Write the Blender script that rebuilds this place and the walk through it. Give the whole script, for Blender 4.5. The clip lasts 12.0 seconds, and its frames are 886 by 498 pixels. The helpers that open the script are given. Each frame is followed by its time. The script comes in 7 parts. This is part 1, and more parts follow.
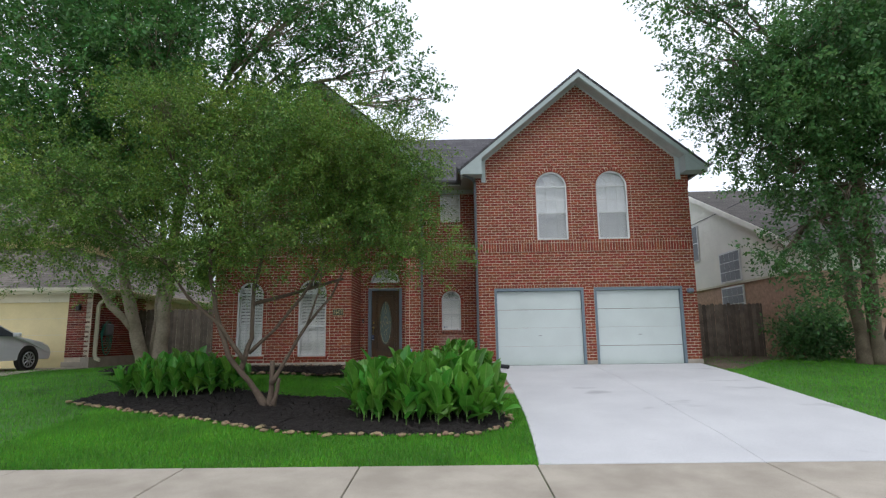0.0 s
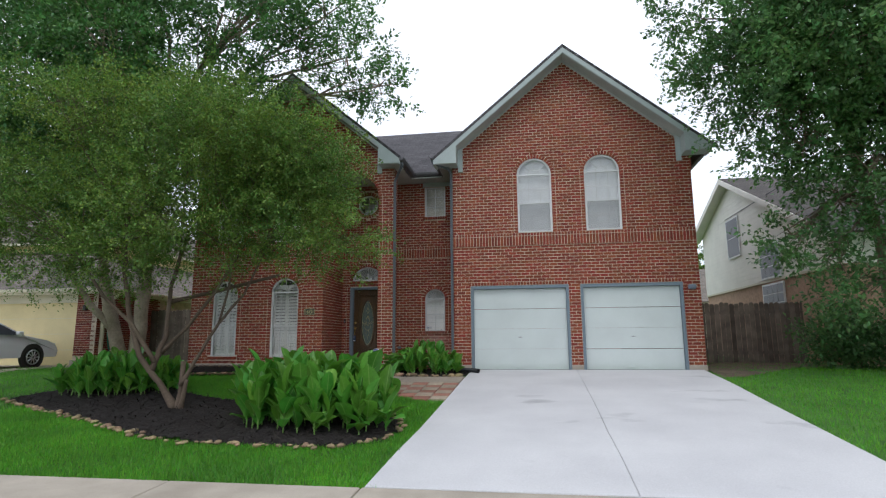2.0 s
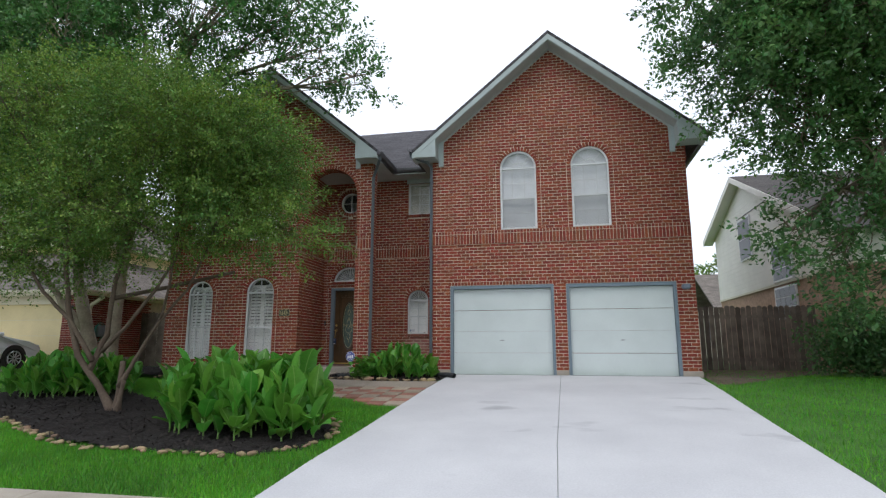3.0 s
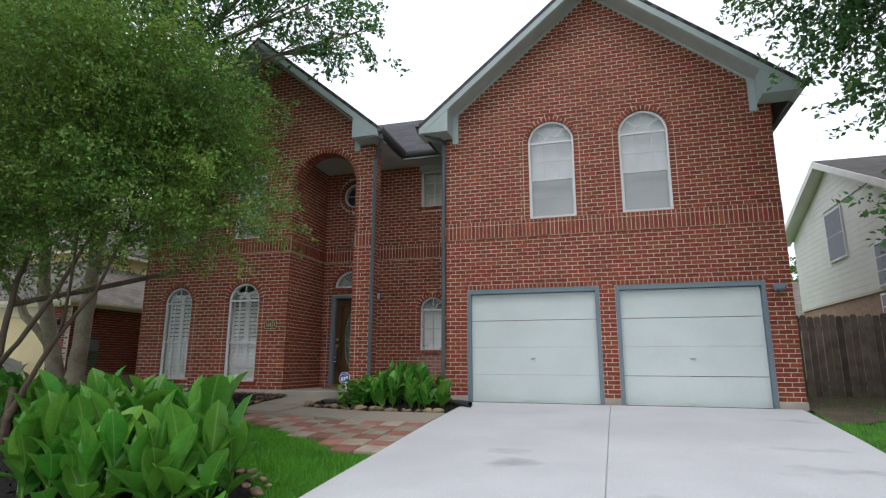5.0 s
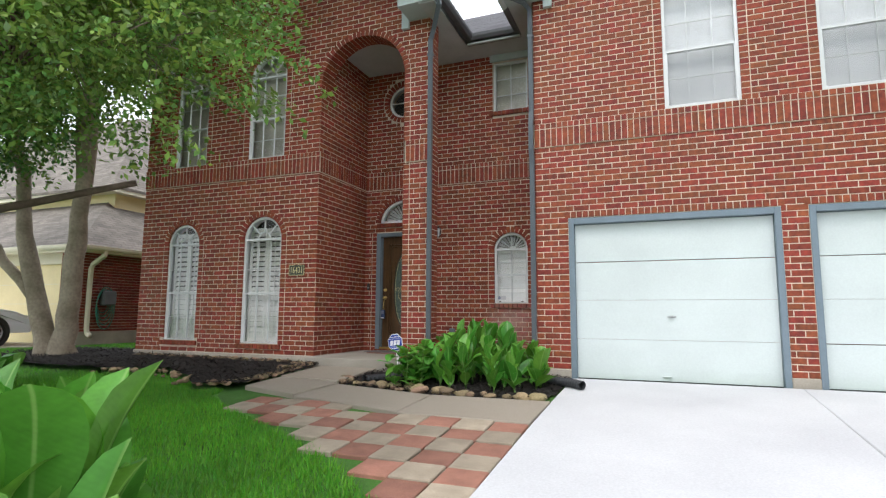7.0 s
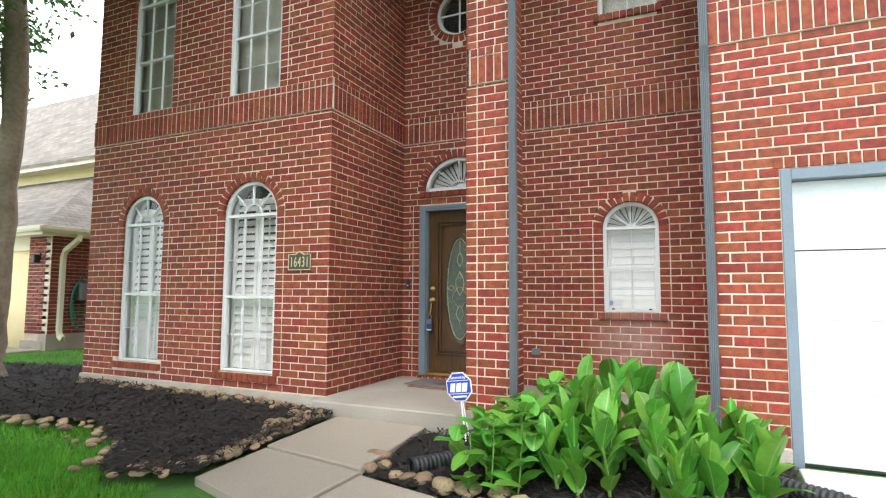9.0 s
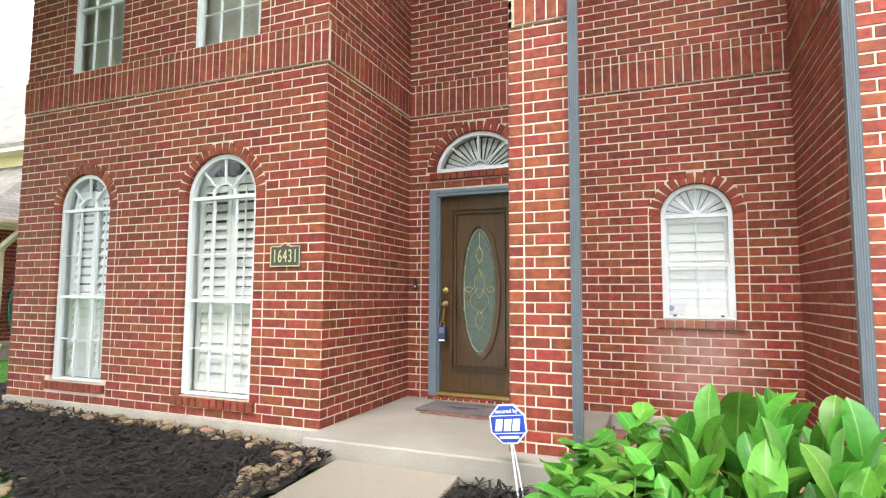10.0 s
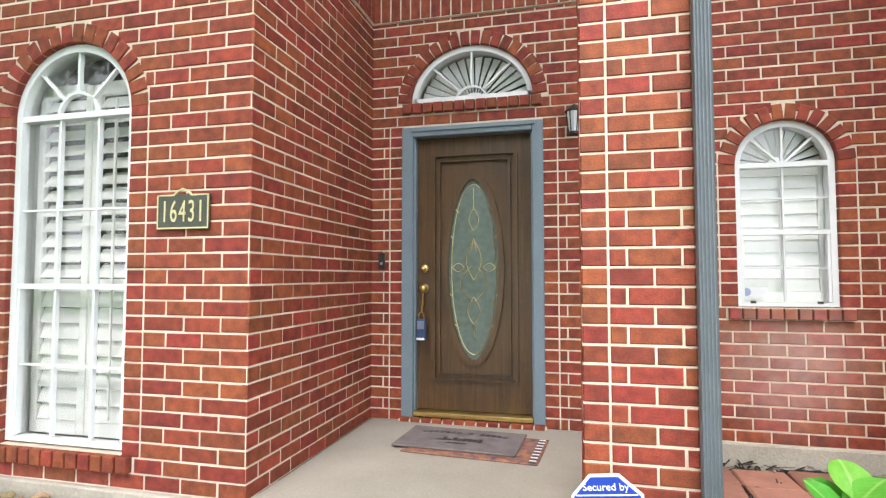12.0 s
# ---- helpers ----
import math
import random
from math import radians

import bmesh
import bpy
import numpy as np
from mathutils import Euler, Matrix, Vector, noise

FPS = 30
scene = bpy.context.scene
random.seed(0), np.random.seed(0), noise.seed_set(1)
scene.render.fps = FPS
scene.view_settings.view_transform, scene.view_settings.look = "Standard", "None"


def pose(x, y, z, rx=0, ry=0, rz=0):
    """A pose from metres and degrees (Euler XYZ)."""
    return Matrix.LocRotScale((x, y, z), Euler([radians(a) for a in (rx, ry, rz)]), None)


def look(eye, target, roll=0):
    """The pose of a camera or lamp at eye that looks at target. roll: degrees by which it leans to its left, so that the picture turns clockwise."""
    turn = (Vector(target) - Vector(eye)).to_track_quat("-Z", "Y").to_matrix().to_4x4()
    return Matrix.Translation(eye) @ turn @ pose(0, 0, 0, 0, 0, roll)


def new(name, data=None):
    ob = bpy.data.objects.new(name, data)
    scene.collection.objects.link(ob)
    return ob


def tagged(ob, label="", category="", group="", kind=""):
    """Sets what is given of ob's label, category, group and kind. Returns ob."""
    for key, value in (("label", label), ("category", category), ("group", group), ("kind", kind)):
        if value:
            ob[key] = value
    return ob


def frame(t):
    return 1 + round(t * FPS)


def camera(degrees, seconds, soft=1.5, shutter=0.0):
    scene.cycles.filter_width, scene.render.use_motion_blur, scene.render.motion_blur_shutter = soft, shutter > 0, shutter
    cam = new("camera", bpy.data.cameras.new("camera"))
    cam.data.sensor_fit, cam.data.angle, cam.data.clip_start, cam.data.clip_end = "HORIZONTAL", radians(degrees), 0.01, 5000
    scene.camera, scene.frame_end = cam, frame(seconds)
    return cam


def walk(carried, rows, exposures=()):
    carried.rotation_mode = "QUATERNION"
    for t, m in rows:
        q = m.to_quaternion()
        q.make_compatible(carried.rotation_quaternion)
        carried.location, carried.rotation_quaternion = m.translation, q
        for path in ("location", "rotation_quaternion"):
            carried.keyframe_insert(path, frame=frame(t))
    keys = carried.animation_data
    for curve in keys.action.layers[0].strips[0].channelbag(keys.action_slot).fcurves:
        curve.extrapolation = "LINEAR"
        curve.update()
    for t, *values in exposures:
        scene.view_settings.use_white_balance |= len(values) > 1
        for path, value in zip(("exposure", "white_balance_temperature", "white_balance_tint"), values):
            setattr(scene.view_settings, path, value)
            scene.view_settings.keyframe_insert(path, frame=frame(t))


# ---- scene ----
cam = camera(77.6, 12.0, 1.25)
PATH = [
    (0, (0.337, 0.07, 1.227), (0.305, 2.045, 1.545), -0.8),
    (0.5, (1.144, 0.284, 1.243), (1.033, 2.256, 1.558), -0.6),
    (1, (1.846, 0.581, 1.254), (1.657, 2.547, 1.569), -0.5),
    (1.5, (2.511, 0.899, 1.242), (2.252, 2.856, 1.56), -0.4),
    (2, (3.041, 1.306, 1.17), (2.731, 3.255, 1.499), -0.4),
    (2.5, (3.598, 1.741, 1.099), (3.247, 3.679, 1.444), -0.2),
    (3, (4.02, 2.263, 1.04), (3.626, 4.191, 1.398), 0.0),
    (3.2, (4.114, 2.508, 1.035), (3.702, 4.431, 1.399), 0.1),
    (4.8, (4.18, 4.706, 1.146), (3.653, 6.591, 1.557), 0.2),
    (5, (4.084, 5.029, 1.144), (3.53, 6.907, 1.553), 0.2),
    (5.5, (3.793, 5.786, 1.143), (3.186, 7.648, 1.55), 0.3),
    (6, (3.422, 6.539, 1.178), (2.767, 8.4, 1.506), 0.3),
    (6.5, (3.052, 7.303, 1.228), (2.371, 9.164, 1.504), 0.3),
    (7, (2.633, 8.028, 1.267), (1.902, 9.875, 1.502), 0.3),
    (7.2, (2.478, 8.319, 1.296), (1.715, 10.154, 1.522), 0.5),
    (9, (0.93, 10.827, 1.628), (0.096, 12.638, 1.794), 0.3),
    (9.5, (0.436, 11.31, 1.65), (-0.36, 13.138, 1.814), 0.3),
    (10, (0.028, 11.759, 1.651), (-0.719, 13.607, 1.819), 0.3),
    (10.5, (-0.321, 12.144, 1.661), (-1.0, 14.02, 1.807), 0.2),
    (11, (-0.566, 12.491, 1.651), (-1.189, 14.388, 1.761), 0.1),
    (11.5, (-0.791, 12.797, 1.653), (-1.346, 14.715, 1.753), 0.0),
    (12, (-0.978, 13.16, 1.646), (-1.462, 15.098, 1.747), -0.0),
]
walk(cam, [(t, look(eye, target, roll)) for t, eye, target, roll in PATH],
     [(0, 0.08, 6250, 12), (3.0, 0.06, 6250, 12), (5.0, 0.12, 6300, 12), (5.5, 0.24, 6350, 12), (7.0, 0.93, 6450, 11), (9.0, 1.78, 6500, 10), (10.5, 2.32, 6500, 10), (12.0, 2.2, 6500, 10)])

# ---- world and light: bright overcast ----
world = bpy.data.worlds.new("sky")
scene.world = world
world.use_nodes = True
wn, wl = world.node_tree.nodes, world.node_tree.links
wn.clear()
w_out, w_bg, w_sky = wn.new("ShaderNodeOutputWorld"), wn.new("ShaderNodeBackground"), wn.new("ShaderNodeTexSky")
w_sky.sky_type, w_sky.sun_disc = "NISHITA", False
w_sky.sun_elevation, w_sky.sun_rotation = radians(57), radians(200)
w_gain = wn.new("ShaderNodeVectorMath")
w_gain.operation = "SCALE"
w_gain.inputs["Scale"].default_value = 0.1
w_noise = wn.new("ShaderNodeTexNoise")
w_noise.inputs["Scale"].default_value = 1.6
w_noise.inputs["Detail"].default_value = 5
w_ramp = wn.new("ShaderNodeValToRGB")
w_ramp.color_ramp.elements[0].color = (0.94, 0.99, 1.07, 1)
w_ramp.color_ramp.elements[1].color = (1.13, 1.17, 1.22, 1)
w_mix = wn.new("ShaderNodeMixRGB")
w_mix.inputs[0].default_value = 0.86
wl.new(w_sky.outputs[0], w_gain.inputs[0])
wl.new(w_noise.outputs[0], w_ramp.inputs[0])
wl.new(w_gain.outputs[0], w_mix.inputs[1])
wl.new(w_ramp.outputs[0], w_mix.inputs[2])
wl.new(w_mix.outputs[0], w_bg.inputs[0])
w_bg.inputs[1].default_value = 1.15
wl.new(w_bg.outputs[0], w_out.inputs[0])
sun = new("sun", bpy.data.lights.new("sun", "SUN"))
sun.data.energy, sun.data.angle, sun.data.color = 0.9, radians(25), (1, 0.97, 0.93)
sun.matrix_world = look((-1, -12, 21), (0, 1, 0))


# ---- materials ----
def mat(name, base, rough=0.7, var=0.25, scale=8.0, fine=120.0, bump=0.15, metal=0.0, rand=0.0, alt=None, coords="Position",
        hue=0.0, spec=0.5, extra=None, bdist=0.01, sheen=0.0):
    """A procedural surface: broad stains, fine grain, relief, and piece to piece change."""
    m = bpy.data.materials.new(name)
    m.use_nodes = True
    n, l = m.node_tree.nodes, m.node_tree.links
    b = n["Principled BSDF"]
    b.inputs["Roughness"].default_value, b.inputs["Metallic"].default_value = rough, metal
    b.inputs["Specular IOR Level"].default_value = spec
    geo = n.new("ShaderNodeNewGeometry")
    if coords == "Object":
        src = n.new("ShaderNodeTexCoord").outputs["Object"]
    else:
        src = geo.outputs["Position"]
    big, small = n.new("ShaderNodeTexNoise"), n.new("ShaderNodeTexNoise")
    big.inputs["Scale"].default_value, big.inputs["Detail"].default_value = scale, 6
    small.inputs["Scale"].default_value, small.inputs["Detail"].default_value = fine, 4
    l.new(src, big.inputs["Vector"])
    l.new(src, small.inputs["Vector"])
    ramp = n.new("ShaderNodeValToRGB")
    alt = alt or tuple(c * (1 - var) for c in base)
    ramp.color_ramp.elements[0].position, ramp.color_ramp.elements[1].position = 0.32, 0.68
    ramp.color_ramp.elements[0].color, ramp.color_ramp.elements[1].color = (*alt, 1), (*base, 1)
    l.new(big.outputs[0], ramp.inputs[0])
    grain = n.new("ShaderNodeMapRange")
    grain.inputs["From Min"].default_value, grain.inputs["From Max"].default_value = 0.25, 0.75
    grain.inputs["To Min"].default_value, grain.inputs["To Max"].default_value = 1 - var * 0.6, 1 + var * 0.4
    l.new(small.outputs[0], grain.inputs["Value"])
    mul = n.new("ShaderNodeVectorMath")
    mul.operation = "SCALE"
    l.new(ramp.outputs[0], mul.inputs[0])
    l.new(grain.outputs[0], mul.inputs["Scale"])
    col = mul.outputs[0]
    if rand:
        info = n.new("ShaderNodeObjectInfo")
        add, fr = n.new("ShaderNodeMath"), n.new("ShaderNodeMath")
        fr.operation = "FRACT"
        l.new(info.outputs["Random"], add.inputs[0])
        l.new(geo.outputs["Random Per Island"], add.inputs[1])
        l.new(add.outputs[0], fr.inputs[0])
        mr = n.new("ShaderNodeMapRange")
        mr.inputs["To Min"].default_value, mr.inputs["To Max"].default_value = 1 - rand, 1 + rand * 0.6
        l.new(fr.outputs[0], mr.inputs["Value"])
        hs = n.new("ShaderNodeHueSaturation")
        l.new(mr.outputs[0], hs.inputs["Value"])
        if hue:
            mh = n.new("ShaderNodeMapRange")
            mh.inputs["To Min"].default_value, mh.inputs["To Max"].default_value = 0.5 - hue, 0.5 + hue
            mm = n.new("ShaderNodeMath")
            mm.operation = "MULTIPLY_ADD"
            mm.inputs[1].default_value, mm.inputs[2].default_value = 7.31, 0.13
            m2 = n.new("ShaderNodeMath")
            m2.operation = "FRACT"
            l.new(fr.outputs[0], mm.inputs[0])
            l.new(mm.outputs[0], m2.inputs[0])
            l.new(m2.outputs[0], mh.inputs["Value"])
            l.new(mh.outputs[0], hs.inputs["Hue"])
        l.new(col, hs.inputs["Color"])
        col = hs.outputs[0]
    l.new(col, b.inputs["Base Color"])
    if bump:
        bp = n.new("ShaderNodeBump")
        bp.inputs["Strength"].default_value, bp.inputs["Distance"].default_value = bump, bdist
        l.new(small.outputs[0], bp.inputs["Height"])
        l.new(bp.outputs[0], b.inputs["Normal"])
    if extra:
        extra(m, n, l, b)
    return m


def leafy(m, n, l, b):
    b.inputs["Transmission Weight"].default_value = 0.0
    tr, mixer = n.new("ShaderNodeBsdfTranslucent"), n.new("ShaderNodeMixShader")
    src = b.inputs["Base Color"].links[0].from_socket
    l.new(src, tr.inputs["Color"])
    mixer.inputs[0].default_value = 0.3
    l.new(b.outputs[0], mixer.inputs[1])
    l.new(tr.outputs[0], mixer.inputs[2])
    l.new(mixer.outputs[0], n["Material Output"].inputs["Surface"])


def veined(m, n, l, b):
    tc, sep, ab, mr, mx = n.new("ShaderNodeTexCoord"), n.new("ShaderNodeSeparateXYZ"), n.new("ShaderNodeMath"), n.new("ShaderNodeMapRange"), n.new("ShaderNodeMixRGB")
    l.new(tc.outputs["Object"], sep.inputs[0])
    ab.operation = "ABSOLUTE"
    l.new(sep.outputs["X"], ab.inputs[0])
    mr.inputs["From Min"].default_value, mr.inputs["From Max"].default_value = 0.002, 0.007
    mr.inputs["To Min"].default_value, mr.inputs["To Max"].default_value = 0.45, 0.0
    l.new(ab.outputs[0], mr.inputs["Value"])
    l.new(mr.outputs[0], mx.inputs[0])
    l.new(b.inputs["Base Color"].links[0].from_socket, mx.inputs[1])
    mx.inputs[2].default_value = (0.34, 0.52, 0.16, 1)
    l.new(mx.outputs[0], b.inputs["Base Color"])
    wv, bp, mp = n.new("ShaderNodeTexWave"), n.new("ShaderNodeBump"), n.new("ShaderNodeMapping")
    mp.inputs["Rotation"].default_value = (0.0, 0.6, 0.0)
    l.new(tc.outputs["Object"], mp.inputs["Vector"])
    l.new(mp.outputs[0], wv.inputs["Vector"])
    wv.bands_direction = "Z"
    wv.inputs["Scale"].default_value, wv.inputs["Distortion"].default_value = 22.0, 1.0
    bp.inputs["Strength"].default_value, bp.inputs["Distance"].default_value = 0.08, 0.004
    l.new(wv.outputs[0], bp.inputs["Height"])
    l.new(bp.outputs[0], b.inputs["Normal"])
    leafy(m, n, l, b)


def shingled(m, n, l, b):
    tc, br = n.new("ShaderNodeTexCoord"), n.new("ShaderNodeTexBrick")
    br.inputs["Scale"].default_value = 1.0
    br.inputs["Brick Width"].default_value, br.inputs["Row Height"].default_value = 0.33, 0.14
    br.inputs["Mortar Size"].default_value = 0.008
    br.inputs["Color1"].default_value, br.inputs["Color2"].default_value = (1.1, 1.1, 1.1, 1), (0.75, 0.75, 0.75, 1)
    br.inputs["Mortar"].default_value = (0.45, 0.45, 0.45, 1)
    l.new(tc.outputs["UV"], br.inputs["Vector"])
    mx = n.new("ShaderNodeMixRGB")
    mx.blend_type = "MULTIPLY"
    mx.inputs[0].default_value = 1
    src = b.inputs["Base Color"].links[0].from_socket
    l.new(src, mx.inputs[1])
    l.new(br.outputs[0], mx.inputs[2])
    l.new(mx.outputs[0], b.inputs["Base Color"])
    bp = n.new("ShaderNodeBump")
    bp.inputs["Strength"].default_value, bp.inputs["Distance"].default_value = 0.6, 0.015
    l.new(br.outputs[0], bp.inputs["Height"])
    l.new(bp.outputs[0], b.inputs["Normal"])


def stained(m, n, l, b):
    geo, ns, rp, mx = n.new("ShaderNodeNewGeometry"), n.new("ShaderNodeTexNoise"), n.new("ShaderNodeValToRGB"), n.new("ShaderNodeMixRGB")
    mp = n.new("ShaderNodeMapping")
    mp.inputs["Scale"].default_value = (0.8, 1.3, 1)
    ns.inputs["Scale"].default_value, ns.inputs["Detail"].default_value = 1.0, 3
    l.new(geo.outputs["Position"], mp.inputs["Vector"])
    l.new(mp.outputs[0], ns.inputs["Vector"])
    l.new(ns.outputs[0], rp.inputs[0])
    rp.color_ramp.elements[0].position, rp.color_ramp.elements[1].position = 0.64, 0.73
    rp.color_ramp.elements[0].color, rp.color_ramp.elements[1].color = (1, 1, 1, 1), (0.70, 0.70, 0.71, 1)
    mx.blend_type = "MULTIPLY"
    mx.inputs[0].default_value = 1
    l.new(b.inputs["Base Color"].links[0].from_socket, mx.inputs[1])
    l.new(rp.outputs[0], mx.inputs[2])
    l.new(mx.outputs[0], b.inputs["Base Color"])


def woody(m, n, l, b):
    tc, wv = n.new("ShaderNodeTexCoord"), n.new("ShaderNodeTexNoise")
    mp = n.new("ShaderNodeMapping")
    mp.inputs["Scale"].default_value = (60, 60, 3)
    l.new(tc.outputs["Object"], mp.inputs["Vector"])
    l.new(mp.outputs[0], wv.inputs["Vector"])
    wv.inputs["Scale"].default_value, wv.inputs["Detail"].default_value = 1.0, 5
    mx, rp = n.new("ShaderNodeMixRGB"), n.new("ShaderNodeValToRGB")
    rp.color_ramp.elements[0].position, rp.color_ramp.elements[1].position = 0.35, 0.7
    rp.color_ramp.elements[0].color, rp.color_ramp.elements[1].color = (0.55, 0.55, 0.55, 1), (1.15, 1.15, 1.15, 1)
    l.new(wv.outputs[0], rp.inputs[0])
    mx.blend_type = "MULTIPLY"
    mx.inputs[0].default_value = 0.8
    l.new(b.inputs["Base Color"].links[0].from_socket, mx.inputs[1])
    l.new(rp.outputs[0], mx.inputs[2])
    l.new(mx.outputs[0], b.inputs["Base Color"])


def glassy(m, n, l, b):
    clear, gloss, fres, mixer = n.new("ShaderNodeBsdfTransparent"), n.new("ShaderNodeBsdfGlossy"), n.new("ShaderNodeFresnel"), n.new("ShaderNodeMixShader")
    gloss.inputs["Roughness"].default_value = 0.02
    fres.inputs["IOR"].default_value = 1.6
    l.new(fres.outputs[0], mixer.inputs[0])
    l.new(clear.outputs[0], mixer.inputs[1])
    l.new(gloss.outputs[0], mixer.inputs[2])
    l.new(mixer.outputs[0], n["Material Output"].inputs["Surface"])


def bloomed(m, n, l, b):
    """Pale lime bloom on the bricks under the small window."""
    geo, off, ns, mr, mul, mx = n.new("ShaderNodeNewGeometry"), n.new("ShaderNodeVectorMath"), n.new("ShaderNodeTexNoise"), n.new("ShaderNodeMapRange"), n.new("ShaderNodeMath"), n.new("ShaderNodeMixRGB")
    off.operation = "DISTANCE"
    off.inputs[1].default_value = (0.30, 17.05, 1.10)
    l.new(geo.outputs["Position"], off.inputs[0])
    mr.inputs["From Min"].default_value, mr.inputs["From Max"].default_value = 0.05, 0.55
    mr.inputs["To Min"].default_value, mr.inputs["To Max"].default_value = 0.75, 0.0
    l.new(off.outputs["Value"], mr.inputs["Value"])
    ns.inputs["Scale"].default_value, ns.inputs["Detail"].default_value = 9.0, 5
    l.new(geo.outputs["Position"], ns.inputs["Vector"])
    mul.operation = "MULTIPLY"
    l.new(mr.outputs[0], mul.inputs[0])
    l.new(ns.outputs[0], mul.inputs[1])
    l.new(mul.outputs[0], mx.inputs[0])
    l.new(b.inputs["Base Color"].links[0].from_socket, mx.inputs[1])
    mx.inputs[2].default_value = (0.60, 0.45, 0.40, 1)
    l.new(mx.outputs[0], b.inputs["Base Color"])


M_brick = mat("brick_red", (0.305, 0.058, 0.0225), 0.75, 0.40, 17, 130, 0.55, rand=0.26, hue=0.012, alt=(0.158, 0.0285, 0.012), bdist=0.004, extra=bloomed)
M_mortar = mat("mortar", (0.72, 0.61, 0.48), 0.95, 0.28, 5, 200, 0.4)
M_brick_n = mat("brick_neighbour", (0.27, 0.055, 0.035), 0.8, 0.35, 9, 170, 0.4, rand=0.35, hue=0.012)
M_brick_tan = mat("brick_tan", (0.56, 0.37, 0.25), 0.8, 0.3, 9, 170, 0.4, rand=0.3, hue=0.01)
M_conc = mat("concrete_new", (0.60, 0.60, 0.605), 0.85, 0.16, 0.9, 60, 0.15, alt=(0.52, 0.52, 0.53), extra=stained)
M_walk = mat("concrete_old", (0.46, 0.41, 0.34), 0.9, 0.25, 1.6, 110, 0.3, alt=(0.33, 0.29, 0.235))
M_porch = mat("porch_concrete", (0.37, 0.335, 0.285), 0.85, 0.22, 1.3, 110, 0.25, alt=(0.28, 0.25, 0.205))
M_found = mat("foundation_concrete", (0.45, 0.40, 0.33), 0.9, 0.25, 3, 60, 0.4)
M_asphalt = mat("road_concrete", (0.30, 0.29, 0.27), 0.9, 0.2, 1.2, 120, 0.3)
M_grass = mat("lawn_soil_green", (0.065, 0.20, 0.020), 0.95, 0.45, 2.2, 60, 0.6, bdist=0.03)
M_blade = mat("grass_blade", (0.14, 0.44, 0.024), 0.6, 0.3, 0.8, 14, 0, rand=0.35, hue=0.02, extra=leafy, alt=(0.085, 0.28, 0.020))
M_mulch = mat("dark_mulch", (0.020, 0.015, 0.012), 0.95, 0.5, 14, 60, 1.0, bdist=0.03)
M_chip = mat("mulch_shred", (0.028, 0.020, 0.016), 0.9, 0.3, 20, 90, 0.3, rand=0.6)
M_trim = mat("blue_grey_trim", (0.165, 0.215, 0.255), 0.5, 0.12, 4, 60, 0.05)
M_fascia = mat("pale_fascia_paint", (0.42, 0.48, 0.47), 0.6, 0.1, 3, 40, 0.05)
M_soffit = mat("grey_soffit_paint", (0.46, 0.49, 0.475), 0.7, 0.12, 3, 40, 0.05)
M_gutter = mat("dark_gutter_metal", (0.10, 0.10, 0.105), 0.45, 0.15, 5, 60, 0.03)
M_spout = mat("downspout_grey", (0.13, 0.15, 0.165), 0.45, 0.12, 5, 60, 0.03)
M_garage = mat("garage_door_paint", (0.60, 0.655, 0.64), 0.55, 0.08, 1.5, 50, 0.05)
M_white = mat("white_vinyl", (0.70, 0.715, 0.71), 0.4, 0.06, 4, 50, 0.03)
M_shut = mat("shutter_white", (0.90, 0.90, 0.88), 0.45, 0.05, 4, 50, 0.03)
# blind colour whitened to carry the sky reflection on the glass
M_blind_glare = mat("blind_with_sky_glare", (0.82, 0.84, 0.85), 0.8, 0.12, 3, 40, 0.05)
M_curtain = mat("beige_curtain", (0.58, 0.56, 0.46), 0.9, 0.25, 3, 40, 0.05)
M_glass = mat("window_glass", (1, 1, 1), 0.01, 0, bump=0, extra=glassy)
M_door = mat("stained_wood_door", (0.098, 0.049, 0.017), 0.36, 0.25, 3, 60, 0.08, coords="Object", extra=woody)
# opaque grey-green: greenish glass plus the reflected lawn and sky painted in
M_doorglass = mat("leaded_glass_reflecting_tint", (0.11, 0.16, 0.13), 0.10, 0.5, 25, 160, 0.35, coords="Object", spec=0.9)
M_brass = mat("brass", (0.62, 0.45, 0.16), 0.3, 0.2, 20, 80, 0.05, metal=0.9)
M_came = mat("gold_came", (0.60, 0.52, 0.26), 0.35, 0.2, 20, 80, 0.05, metal=0.7)
M_dark = mat("dark_metal", (0.03, 0.03, 0.03), 0.45, 0.3, 20, 90, 0.05)
M_bronze = mat("bronze_plate", (0.06, 0.065, 0.045), 0.5, 0.3, 20, 90, 0.1)
M_lock = mat("lockbox_blue", (0.03, 0.06, 0.14), 0.45, 0.3, 20, 90, 0.05)
M_roof = mat("grey_shingles", (0.105, 0.10, 0.108), 0.95, 0.3, 2, 120, 0.3, extra=shingled)
M_roof_n = mat("brown_grey_shingles", (0.235, 0.205, 0.175), 0.95, 0.3, 2, 120, 0.3, extra=shingled)
def meshy(m, n, l, b):
    clear, mixer = n.new("ShaderNodeBsdfTransparent"), n.new("ShaderNodeMixShader")
    mixer.inputs[0].default_value = 0.12
    l.new(clear.outputs[0], mixer.inputs[1])
    l.new(b.outputs[0], mixer.inputs[2])
    l.new(mixer.outputs[0], n["Material Output"].inputs["Surface"])


M_screen = mat("insect_screen_mesh", (0.13, 0.14, 0.15), 0.8, 0.2, 6, 60, 0, extra=meshy)
# near-black colour painted in for the shade of unlit rooms
M_room_shade = mat("room_shade", (0.08, 0.075, 0.07), 0.9, 0.2, 2, 20, 0)


